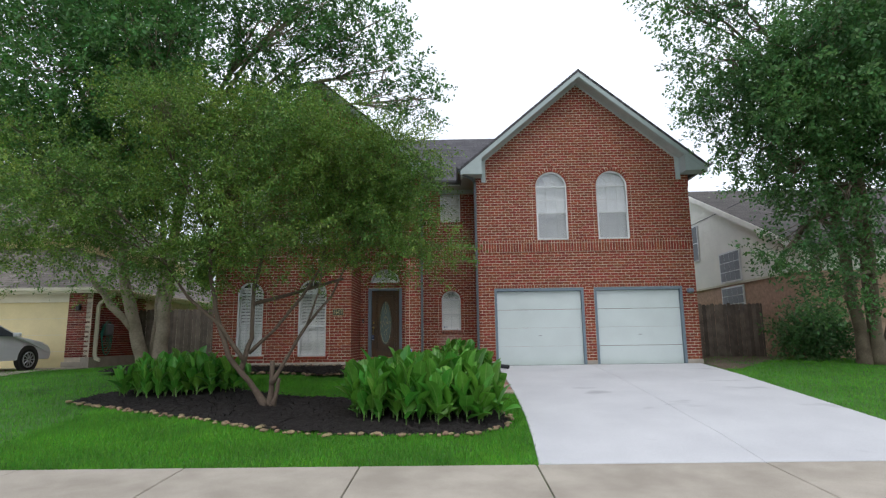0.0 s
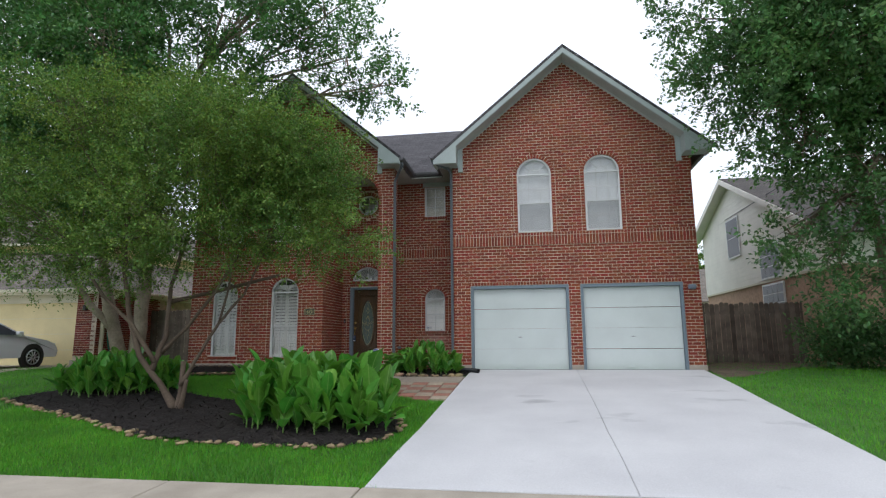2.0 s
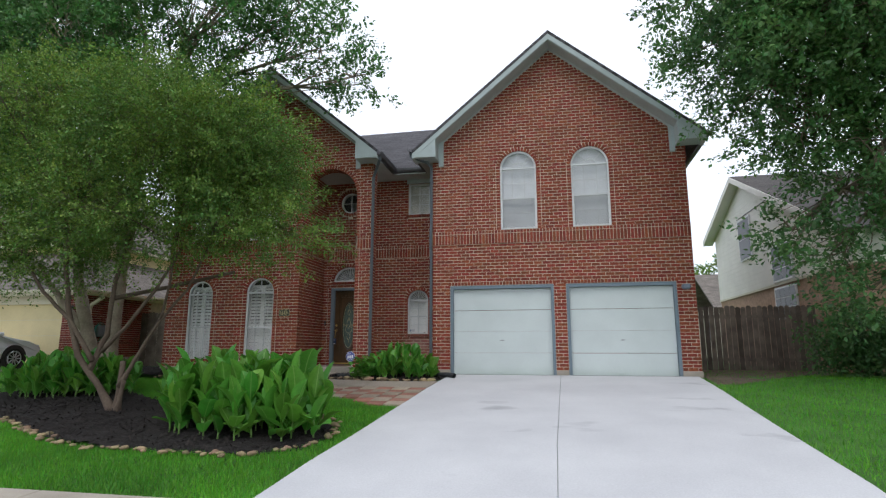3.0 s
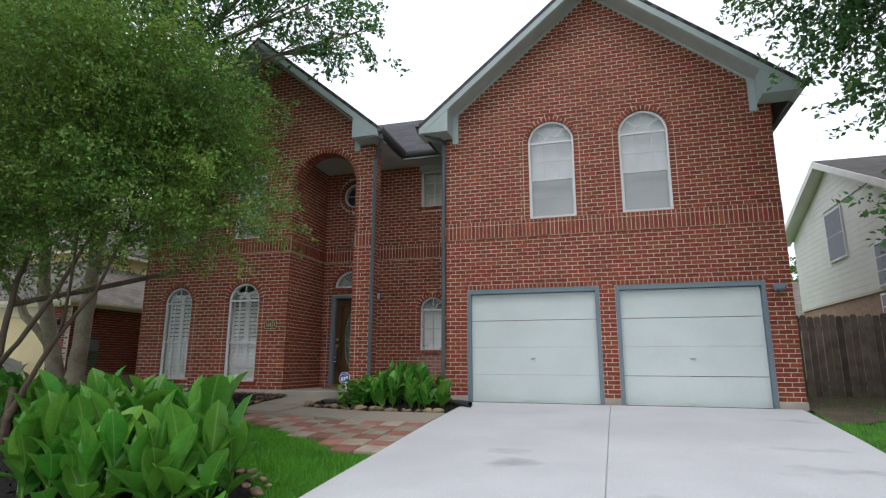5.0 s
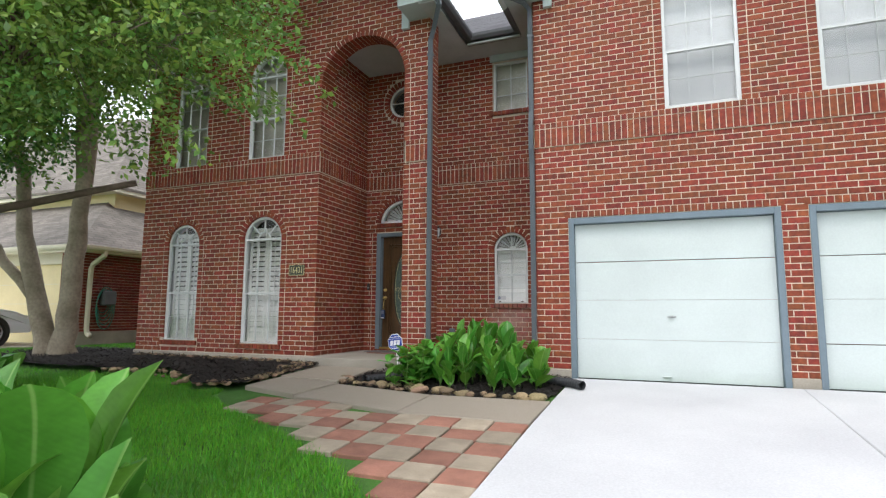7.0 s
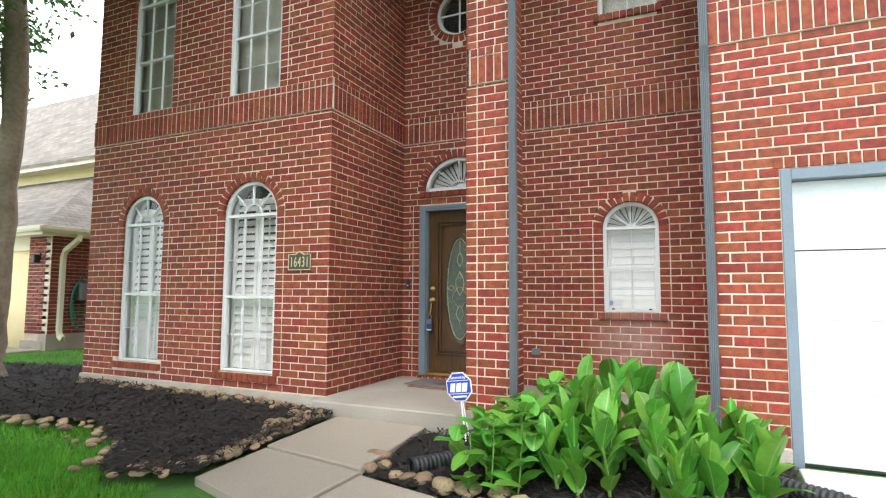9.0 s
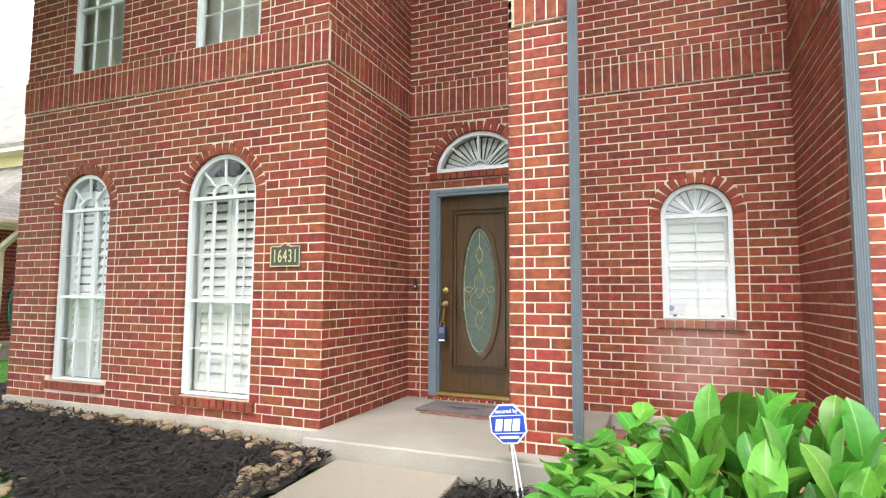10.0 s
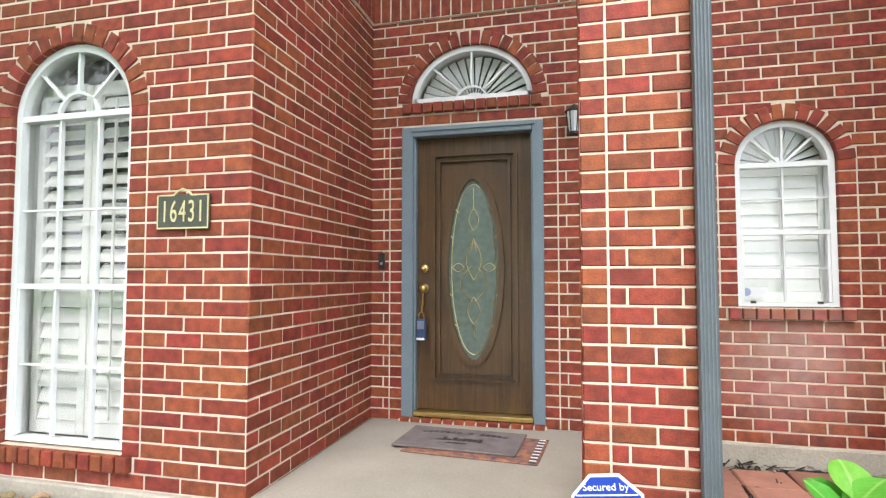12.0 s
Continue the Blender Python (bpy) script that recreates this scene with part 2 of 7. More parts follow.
# ---- mesh helpers ----
def part(name, bm, material, parent=None, label="", smooth=False, loc=None):
    me = bpy.data.meshes.new(name)
    bm.to_mesh(me)
    bm.free()
    me.materials.append(material)
    if smooth:
        me.polygons.foreach_set("use_smooth", [True] * len(me.polygons))
    ob = new(name, me)
    if loc:
        ob.location = loc
    if parent:
        ob.parent = parent
    if label:
        ob["label"] = label
    return ob


def thing(name, label, category, group="", kind="", loc=(0, 0, 0)):
    ob = new(name)
    ob.empty_display_size = 0.1
    ob.location = loc
    return tagged(ob, label, category, group, kind)


def quadmesh(name, verts, faces, material, parent=None, label="", smooth=False):
    me = bpy.data.meshes.new(name)
    me.from_pydata(verts, [], faces)
    me.materials.append(material)
    if smooth:
        me.polygons.foreach_set("use_smooth", [True] * len(me.polygons))
    me.update()
    ob = new(name, me)
    if parent:
        ob.parent = parent
    if label:
        ob["label"] = label
    return ob


BOXF = ((0, 3, 2, 1), (4, 5, 6, 7), (0, 1, 5, 4), (1, 2, 6, 5), (2, 3, 7, 6), (3, 0, 4, 7))


def hexa(bm, p):
    v = [bm.verts.new(q) for q in p]
    for f in BOXF:
        bm.faces.new([v[i] for i in f])


def box(bm, x0, x1, y0, y1, z0, z1, bev=0.0):
    hexa(bm, [(x0, y0, z0), (x1, y0, z0), (x1, y1, z0), (x0, y1, z0), (x0, y0, z1), (x1, y0, z1), (x1, y1, z1), (x0, y1, z1)])
    if bev:
        bmesh.ops.bevel(bm, geom=bm.edges[:], offset=bev, segments=1, affect="EDGES")


def boxed(x0, x1, y0, y1, z0, z1, bev=0.0):
    bm = bmesh.new()
    box(bm, x0, x1, y0, y1, z0, z1, bev)
    return bm


def tube(bm, pts, radii, sides=8, cap=True):
    """A tapered round tube along a line of points."""
    rings = []
    pts = [Vector(p) for p in pts]
    for i, p in enumerate(pts):
        d = (pts[min(i + 1, len(pts) - 1)] - pts[max(i - 1, 0)]).normalized()
        a = d.orthogonal().normalized() if i == 0 else (a - d * a.dot(d)).normalized()
        b = d.cross(a)
        r = radii[i] if isinstance(radii, (list, tuple)) else radii
        rings.append([bm.verts.new(p + (a * math.cos(2 * math.pi * k / sides) + b * math.sin(2 * math.pi * k / sides)) * r) for k in range(sides)])
    for r0, r1 in zip(rings, rings[1:]):
        for k in range(sides):
            bm.faces.new((r0[k], r0[(k + 1) % sides], r1[(k + 1) % sides], r1[k]))
    if cap:
        bm.faces.new(rings[0][::-1])
        bm.faces.new(rings[-1])


def rect_sweep(bm, pts, w, y0, y1, closed=False):
    """A bar of in-plane width w along points (x, z), between the depths y0 and y1."""
    n = len(pts)
    rows = []
    for i in range(n):
        p = Vector(pts[i])
        a = Vector(pts[(i - 1) % n] if closed or i else pts[0])
        b = Vector(pts[(i + 1) % n] if closed or i < n - 1 else pts[-1])
        d = (b - a).normalized()
        q = Vector((-d.y, d.x)) * (w / 2)
        rows.append([bm.verts.new((p.x + s * q.x, y, p.y + s * q.y)) for s, y in ((-1, y0), (1, y0), (1, y1), (-1, y1))])
    rng = range(n if closed else n - 1)
    for i in rng:
        r0, r1 = rows[i], rows[(i + 1) % n]
        for k in range(4):
            bm.faces.new((r0[k], r0[(k + 1) % 4], r1[(k + 1) % 4], r1[k]))
    if not closed:
        bm.faces.new(rows[0][::-1])
        bm.faces.new(rows[-1])


def arch_pts(x0, x1, z0, zs, rise=None, n=16):
    """The outline of an arched opening, from bottom left over the arch to bottom right."""
    cx, r = (x0 + x1) / 2, (x1 - x0) / 2
    rise = r if rise is None else rise
    return [(x0, z0)] + [(cx - r * math.cos(math.pi * k / n), zs + rise * math.sin(math.pi * k / n)) for k in range(n + 1)] + [(x1, z0)]


# ---- ground ----
PY = [-400, 3.75, 3.9, 5.6, 6.9, 8.0, 10.2, 12.9, 15.4, 40, 900]
PZ = [-0.58, -0.58, -0.42, -0.36, -0.30, -0.155, 0.05, 0.27, 0.42, 0.45, 0.6]


def gz(y):
    return float(np.interp(y, PY, PZ))


def ground_sheet():
    ys = [-400, -60, -6.4, 3.75, 3.9, 5.6, 6.9, 8.0, 9.1, 10.2, 11.5, 12.9, 14.1, 15.4, 18, 24, 40, 120, 900]
    xs = [-700, -120, -40, -20, -10, 0, 10, 20, 40, 120, 700]
    verts = [(x, y, gz(y)) for y in ys for x in xs]
    w = len(xs)
    faces = [(j * w + i, j * w + i + 1, (j + 1) * w + i + 1, (j + 1) * w + i) for j in range(len(ys) - 1) for i in range(w - 1)]
    return tagged(quadmesh("ground", verts, faces, M_grass), "green lawn and earth reaching to the horizon", "ground", kind="structure")


ground = ground_sheet()


def slab(name, left, right, ys, lift, material, parent, label="", depth=0.12):
    """A slab on the slope: left and right give x at each y."""
    bm = bmesh.new()
    rows = []
    for a, b, y in zip(left, right, ys):
        z = gz(y) + lift
        rows.append([bm.verts.new(p) for p in ((a, y, z), (b, y, z), (b, y, z - depth), (a, y, z - depth))])
    for r0, r1 in zip(rows, rows[1:]):
        for k in range(4):
            bm.faces.new((r0[k], r0[(k + 1) % 4], r1[(k + 1) % 4], r1[k]))
    bm.faces.new(rows[0][::-1])
    bm.faces.new(rows[-1])
    bmesh.ops.recalc_face_normals(bm, faces=bm.faces)
    long_edges = [e for e in bm.edges if len(e.link_faces) == 2 and e.calc_face_angle(0) > 1.0 and min(v.co.z - gz(v.co.y) for v in e.verts) > lift - 0.02]
    bmesh.ops.bevel(bm, geom=long_edges, offset=0.008, segments=1, affect="EDGES")
    return part(name, bm, material, parent, label)


road = tagged(part("road", boxed(-80, 80, -6.0, 3.6, -0.75, -0.54), M_asphalt), "worn grey concrete street", "road", kind="structure")
kerb = tagged(part("kerb", boxed(-80, 80, 3.6, 3.9, -0.75, -0.405, 0.03), M_walk), "low concrete kerb along the street", "kerb", kind="structure")
kerb_far = tagged(part("kerb", boxed(-80, 80, -6.3, -6.0, -0.75, -0.40, 0.03), M_walk), "low concrete kerb across the street", "kerb", kind="structure")

driveway = thing("driveway", "pale new concrete driveway sloping up to the garage", "driveway", kind="structure")
DY = [6.94, 8.0, 9.1, 10.2, 11.5, 12.9, 14.1, 15.40]
DL = [1.33, 1.40, 1.46, 1.49, 1.51, 1.52, 1.52, 1.53]
DM = [3.98, 3.98, 3.98, 4.00, 4.02, 4.04, 4.06, 4.08]
DR = [6.66, 6.68, 6.70, 6.72, 6.78, 6.86, 6.94, 7.02]
slab("panel", DL, [m - 0.002 for m in DM], DY, 0.035, M_conc, driveway)
slab("panel", [m + 0.002 for m in DM], DR, DY, 0.035, M_conc, driveway)
slab("apron", [0.8, 1.1], [3.97, 3.97], [3.9, 5.27], 0.03, M_conc, driveway)
slab("apron", [3.99, 3.99], [7.2, 6.8], [3.9, 5.27], 0.03, M_conc, driveway)
sidewalk = thing("pavement", "weathered beige concrete sidewalk in jointed slabs", "sidewalk", kind="structure")
xs = [-16.9 + 2.0 * i for i in range(8)] + [-0.80, 1.30, 3.98, 6.66] + [8.4 + 2.0 * i for i in range(6)]
for a, b in zip(xs, xs[1:]):
    slab("slab", [a + 0.008, a + 0.008], [b - 0.008, b - 0.008], [5.30, 6.92], 0.03, M_walk, sidewalk)

# ---- the brick house ----
COURSE, PITCH, JOINT = 0.0775, 0.206, 0.0100
FY, BY = 15.47, 17.05
piece_cache = {}


def brick_mesh(w, h, d=0.03):
    key = (round(w, 3), round(h, 3), d)
    if key not in piece_cache:
        bm = bmesh.new()
        c = 0.004
        x, z = w / 2, h / 2
        back = [bm.verts.new((sx * x, d, sz * z)) for sx, sz in ((-1, -1), (1, -1), (1, 1), (-1, 1))]
        mid = [bm.verts.new((sx * x, c, sz * z)) for sx, sz in ((-1, -1), (1, -1), (1, 1), (-1, 1))]
        fro = [bm.verts.new((sx * (x - c), 0, sz * (z - c))) for sx, sz in ((-1, -1), (1, -1), (1, 1), (-1, 1))]
        for a, b in ((back, mid), (mid, fro)):
            for k in range(4):
                bm.faces.new((a[k], a[(k + 1) % 4], b[(k + 1) % 4], b[k]))
        bm.faces.new(fro)
        me = bpy.data.meshes.new("brick")
        bm.to_mesh(me)
        bm.free()
        me.materials.append(M_brick)
        piece_cache[key] = me
    return piece_cache[key]


class Opening:
    """A hole in a wall: its sides, sill, springing and rise; a full circle when round."""

    def __init__(self, x0, x1, z0, zs, rise=0.0, ring=0.0, jamb=0.0, deep=0.11, sill=0.0, lintel=0.0):
        self.x0, self.x1, self.z0, self.zs, self.rise = x0, x1, z0, zs, rise
        self.ring, self.jamb, self.deep, self.sill, self.lintel = ring, jamb, deep, sill, lintel
        self.jamb_left = jamb if deep < 0.2 else 0.0

    def top(self, u, grow=0.0):
        c, r = (self.x0 + self.x1) / 2, (self.x1 - self.x0) / 2 + grow
        k = max(0.0, 1 - ((u - c) / r) ** 2)
        return self.zs + ((self.rise + grow) * math.sqrt(k) if self.rise else self.lintel * (grow > 0))

    def bottom(self, u):
        return self.z0

    def span(self, za, zb):
        """The stretch of a course between za and zb that the hole and its dressing take."""
        if zb <= self.z0 - self.sill + 0.004 or za >= self.zs + self.rise + (self.ring or self.lintel) - 0.004:
            return None
        c, r = (self.x0 + self.x1) / 2, (self.x1 - self.x0) / 2
        side = self.jamb if za > self.z0 - 0.02 else (0.065 if self.jamb else 0.0)
        if self.rise and za > self.zs - 0.02:
            zz = max(za + 0.85 * (zb - za) - self.zs, 0)
            k = 1 - (zz / (self.rise + self.ring)) ** 2
            if k <= 0:
                return None
            hw = (r + self.ring) * math.sqrt(k)
        else:
            return (self.x0 - (side if self.jamb_left else 0.0), self.x1 + side)
        return (c - hw, c + hw)


class Round(Opening):
    def bottom(self, u):
        return 2 * self.zs - self.top(u)

    def span(self, za, zb):
        c, r = (self.x0 + self.x1) / 2, (self.x1 - self.x0) / 2 + self.ring
        z = 0 if za < self.zs < zb else min(abs(za - self.zs), abs(zb - self.zs))
        return (c - math.sqrt(r * r - z * z), c + math.sqrt(r * r - z * z)) if z < r else None


def brick_wall(name, label, m, u0, u1, z0, top, holes=(), thick=0.25, bands=(), near=None, seed=1, apex=None, slope=0.0):
    """A wall in brick and mortar: its face at local y = 0, looking to -y. top: height at the ends; a gable where apex is given."""
    rnd = random.Random(seed)

    def roof(u):
        return top if apex is None else apex[1] - slope * abs(u - apex[0])
    cuts = {u0, u1} | ({apex[0]} if apex else set())
    for h in holes:
        n = 20 if h.rise else 1
        cuts |= {h.x0 + (h.x1 - h.x0) * (0.5 - 0.5 * math.cos(math.pi * k / n)) for k in range(n + 1)}
    cuts = sorted(c for c in cuts if u0 - 1e-6 <= c <= u1 + 1e-6)
    bm = bmesh.new()
    for a, b in zip(cuts, cuts[1:]):
        if b - a < 1e-5:
            continue
        mid = (a + b) / 2
        spans = sorted((h for h in holes if h.x0 < mid < h.x1), key=lambda h: h.z0)
        lo = (z0, z0)
        for h in spans:
            hi = (h.bottom(a), h.bottom(b))
            if hi[0] > lo[0] + 1e-4 or hi[1] > lo[1] + 1e-4:
                hexa(bm, [(a, 0.0045, lo[0]), (b, 0.0045, lo[1]), (b, thick, lo[1]), (a, thick, lo[0]), (a, 0.0045, hi[0]), (b, 0.0045, hi[1]), (b, thick, hi[1]), (a, thick, hi[0])])
            lo = (h.top(a), h.top(b))
        hi = (roof(a), roof(b))
        hexa(bm, [(a, 0.0045, lo[0]), (b, 0.0045, lo[1]), (b, thick, lo[1]), (a, thick, lo[0]), (a, 0.0045, hi[0]), (b, 0.0045, hi[1]), (b, thick, hi[1]), (a, thick, hi[0])])
    wall = tagged(part(name, bm, M_mortar), label, "wall", kind="structure")
    wall.matrix_world = m
    verts, faces, count = [], [], 0

    def lay(uc, zc, w, h, turn=0.0, proud=0.0, depth=0.03, may=True):
        nonlocal count
        if may and near and near(uc, zc) and count < 300 and depth == 0.03:
            ob = new("brick", brick_mesh(w, h))
            ob.parent = wall
            ob.location = (uc, -proud + rnd.uniform(-0.0015, 0.0015), zc)
            ob.rotation_euler = (rnd.uniform(-0.008, 0.008), turn, rnd.uniform(-0.006, 0.006))
            count += 1
            return
        c, s, ch = math.cos(turn), math.sin(turn), 0.004
        j = -proud + rnd.uniform(-0.002, 0.002)
        k0 = len(verts)
        for x, y, z in ((-w / 2, depth, -h / 2), (w / 2, depth, -h / 2), (w / 2, depth, h / 2), (-w / 2, depth, h / 2),
                        (-w / 2, j + ch, -h / 2), (w / 2, j + ch, -h / 2), (w / 2, j + ch, h / 2), (-w / 2, j + ch, h / 2),
                        (-w / 2 + ch, j, -h / 2 + ch), (w / 2 - ch, j, -h / 2 + ch), (w / 2 - ch, j, h / 2 - ch), (-w / 2 + ch, j, h / 2 - ch)):
            verts.append((uc + x * c + z * s, y, zc - x * s + z * c))
        for a in (0, 4):
            for k in range(4):
                faces.append((k0 + a + k, k0 + a + (k + 1) % 4, k0 + a + 4 + (k + 1) % 4, k0 + a + 4 + k))
        faces.append((k0 + 8, k0 + 9, k0 + 10, k0 + 11))
    bed = bmesh.new()
    # courses
    row, z = 0, z0
    highest = apex[1] if apex else top
    while z < highest - 0.03:
        rise = next((b[0] - z for b in bands if z < b[0] - 0.014 and z + COURSE > b[0] - 0.02), COURSE)
        h = rise - JOINT
        za, zb = z + JOINT / 2, z + JOINT / 2 + h
        zc = (za + zb) / 2
        band = next((b for b in bands if b[0] - 0.014 <= z < b[1] - 0.03), None)
        ua, ub = u0, u1
        if apex:
            half = (apex[1] - zb) / slope
            ua, ub = max(u0, apex[0] - half), min(u1, apex[0] + half)
        if band:
            step, hgt, zmid = 0.0775, band[1] - band[0] - JOINT, (band[0] + band[1]) / 2
            n = max(1, round((ub - ua) / step))
            blocked = []
            for hole in holes:
                taken = hole.span(band[0], band[1])
                if taken:
                    blocked.append((taken[0] + hole.jamb_left, taken[1] - hole.jamb))
            for k in range(n):
                uc = ua + (k + 0.5) * (ub - ua) / n
                if any(b[0] < uc < b[1] for b in blocked):
                    continue
                lay(uc, zmid, (ub - ua) / n - JOINT, hgt, proud=band[2])
                hw = (ub - ua) / n / 2
                hexa(bed, [(uc - hw, -band[2] + 0.005, band[0]), (uc + hw, -band[2] + 0.005, band[0]), (uc + hw, 0.02, band[0]), (uc - hw, 0.02, band[0]),
                           (uc - hw, -band[2] + 0.005, band[1]), (uc + hw, -band[2] + 0.005, band[1]), (uc + hw, 0.02, band[1]), (uc - hw, 0.02, band[1])])
            z = band[1]
            row += 1
            continue
        free = [(ua, ub)]
        for hole in holes:
            s = hole.span(za, zb)
            if s and hole.jamb and za > hole.z0 - 0.02 and (not hole.rise or za <= hole.zs - 0.02):
                for e, d in ((hole.x0, -1), (hole.x1, 1))[0 if hole.jamb_left else 1:]:
                    lay(e + d * (hole.jamb / 2 - JOINT / 4 - 0.002), zc, hole.jamb - JOINT / 2 + 0.004, h, depth=hole.deep, may=False)
            if s:
                nxt = []
                for a, b in free:
                    if s[1] <= a or s[0] >= b:
                        nxt.append((a, b))
                    else:
                        if s[0] - a > 0.02:
                            nxt.append((a, s[0]))
                        if b - s[1] > 0.02:
                            nxt.append((s[1], b))
                free = nxt
        for a, b in free:
            k = math.floor((a - u0) / PITCH) - 1
            off = u0 + (PITCH / 2 if row % 2 else 0)
            start = a
            while off + k * PITCH < b and start < b - 1e-6:
                p, q = max(start, off + k * PITCH), min(b, off + (k + 1) * PITCH)
                k += 1
                if p == a and q - p < 0.045 and q < b:
                    continue
                if start == a:
                    p = a
                if b - q < 0.045:
                    q = b
                start = q
                if q - p < 0.016:
                    continue
                open_end = abs(q - u1) < 1e-6 or any(o.ring and o.deep > 0.2 and abs(q - o.x0) < 1e-3 for o in holes)
                open_start = abs(p - u0) < 1e-6 or any(o.ring and o.deep > 0.2 and abs(p - o.x1) < 1e-3 for o in holes)
                p, q = p + (0 if open_start else JOINT / 2), q - (0 if open_end else JOINT / 2)
                lay((p + q) / 2, zc + rnd.uniform(-0.001, 0.001), q - p, h)
        z += rise
        row += 1
    # dressings round the holes
    for hole in holes:
        c, r = (hole.x0 + hole.x1) / 2, (hole.x1 - hole.x0) / 2
        if hole.ring:
            full = isinstance(hole, Round)
            n = round((2 if full else 1) * math.pi * (r + 0.05) / 0.079)
            for k in range(n):
                a = (k + 0.5) * (2 if full else 1) * math.pi / n
                rr, ri = r + hole.ring / 2 - 0.006, hole.rise + hole.ring / 2 - 0.006
                tilt = math.atan2(math.cos(a) * ri, math.sin(a) * rr)
                w = math.pi * (r + 0.03) * (2 if full else 1) / n - JOINT
                lay(c + rr * math.cos(a), hole.zs + ri * math.sin(a), w, hole.ring - JOINT * 0.5, turn=tilt, proud=0.006, depth=hole.deep, may=False)
        if hole.sill:
            n = round((hole.x1 - hole.x0 + 0.12) / 0.0775)
            st = (hole.x1 - hole.x0 + 0.12) / n
            for k in range(n):
                lay(hole.x0 - 0.06 + (k + 0.5) * st, hole.z0 - hole.sill / 2, st - JOINT, hole.sill - 0.008, proud=0.035, depth=hole.deep, may=False)
        if hole.lintel:
            n = round((hole.x1 - hole.x0 + 0.1) / 0.0775)
            st = (hole.x1 - hole.x0 + 0.1) / n
            for k in range(n):
                lay(hole.x0 - 0.05 + (k + 0.5) * st, hole.zs + hole.lintel / 2, st - JOINT, hole.lintel - JOINT, proud=0.004, depth=hole.deep, may=False)
    if bands:
        part("mortar_bed", bed, M_mortar, wall)
    rest = quadmesh("bricks", verts, faces, M_brick, wall)
    rest["kind"] = "stuff"
    return wall


BAND = ((3.575, 3.835, 0.018), (3.835, 3.915, 0.022))
W1, W2 = (-5.71, -4.97), (-3.985, -3.195)
left_holes = [
    Opening(*W1, 0.79, 2.49, 0.36, ring=0.105, jamb=0.10, sill=0.085),
    Opening(*W2, 0.765, 2.51, 0.385, ring=0.105, jamb=0.10, sill=0.085),
    Opening(-5.68, -4.92, 3.915, 5.38, 0.38, ring=0.105, jamb=0.10),
    Opening(-3.99, -3.21, 3.915, 5.38, 0.39, ring=0.105, jamb=0.10),
    Opening(-2.51, -0.97, 0.50, 5.00, 0.77, ring=0.105, jamb=0.10, deep=0.32),
]
front = Matrix.Translation((0, FY, 0))
LSLOPE, GSLOPE = 0.835, 0.835
LAPEX, GAPEX = (-3.41, 8.45), (4.06, 8.58)
wall_left = brick_wall("wall_front_left", "red brick front wall with tall arched windows and an arched entry", front, -6.36, -0.545, 0.60, 6.0, left_holes, 0.32, BAND,
                       near=lambda u, z: -4.95 < u < -2.5 and 0.6 < z < 3.0, seed=2, apex=LAPEX, slope=LSLOPE)
garage_holes = [
    Opening(1.505, 3.985, 0.40, 2.56, lintel=0.0925), Opening(4.27, 6.71, 0.40, 2.56, lintel=0.0925),
    Opening(2.765, 3.66, 3.915, 5.47, 0.445, ring=0.105, jamb=0.10), Opening(4.49, 5.385, 3.915, 5.47, 0.445, ring=0.105, jamb=0.10),
]
wall_garage = brick_wall("wall_front_garage", "red brick gable wall above two garage doors", front, 1.06, 7.11, 0.56, 6.0, garage_holes, 0.25, BAND,
                         near=lambda u, z: u < 1.6 and z < 2.7, seed=3, apex=GAPEX, slope=GSLOPE)
back_holes = [
    Opening(-2.26, -1.225, 0.60, 2.755, lintel=0.0, jamb=0.10),
    Opening(-2.20, -1.29, 2.935, 2.945, 0.41, ring=0.105, jamb=0.0, sill=0.08),
    Round(-2.06, -1.44, 4.94, 5.25, 0.31, ring=0.105),
    Opening(-0.005, 0.585, 1.45, 2.37, 0.285, ring=0.105, jamb=0.10, sill=0.075),
    Opening(-0.005, 0.615, 4.81, 5.72, jamb=0.0, sill=0.085),
]
wall_back = brick_wall("wall_entry", "red brick entry wall holding the front door and a small arched window", Matrix.Translation((0, BY, 0)), -2.51, 1.08, 0.60, 5.9,
                       back_holes, 0.25, BAND, near=lambda u, z: (-1.3 < u < -0.9 or u > -0.6) and z < 2.0, seed=4)
wall_alcove = brick_wall("wall_alcove_side", "red brick side wall of the entry alcove", Matrix.Translation((-2.499, 0, 0)) @ Matrix.Rotation(radians(90), 4, "Z"),
                         FY + 0.004, BY, 0.60, 5.9, (), 0.2, BAND, near=lambda u, z: z < 3.0, seed=5)
wall_recess = brick_wall("wall_garage_side", "red brick side of the garage wing beside the recess", Matrix.Translation((1.049, 0, 0)) @ Matrix.Rotation(radians(-90), 4, "Z"),
                         -BY, -FY - 0.004, 0.60, 5.9, (), 0.2, BAND, near=lambda u, z: z < 2.2, seed=6)
pier_in = brick_wall("wall_pier_inner", "red brick inner face of the entry pier", Matrix.Translation((-0.981, 0, 0)) @ Matrix.Rotation(radians(-90), 4, "Z"),
                     -FY - 0.32, -FY - 0.004, 0.60, 5.0, (), 0.05, (), seed=7)
pier_out = brick_wall("wall_pier_outer", "red brick outer face of the entry pier", Matrix.Translation((-0.534, 0, 0)) @ Matrix.Rotation(radians(90), 4, "Z"),
                      FY + 0.004, FY + 0.32, 0.60, 5.9, (), 0.05, (), seed=8)
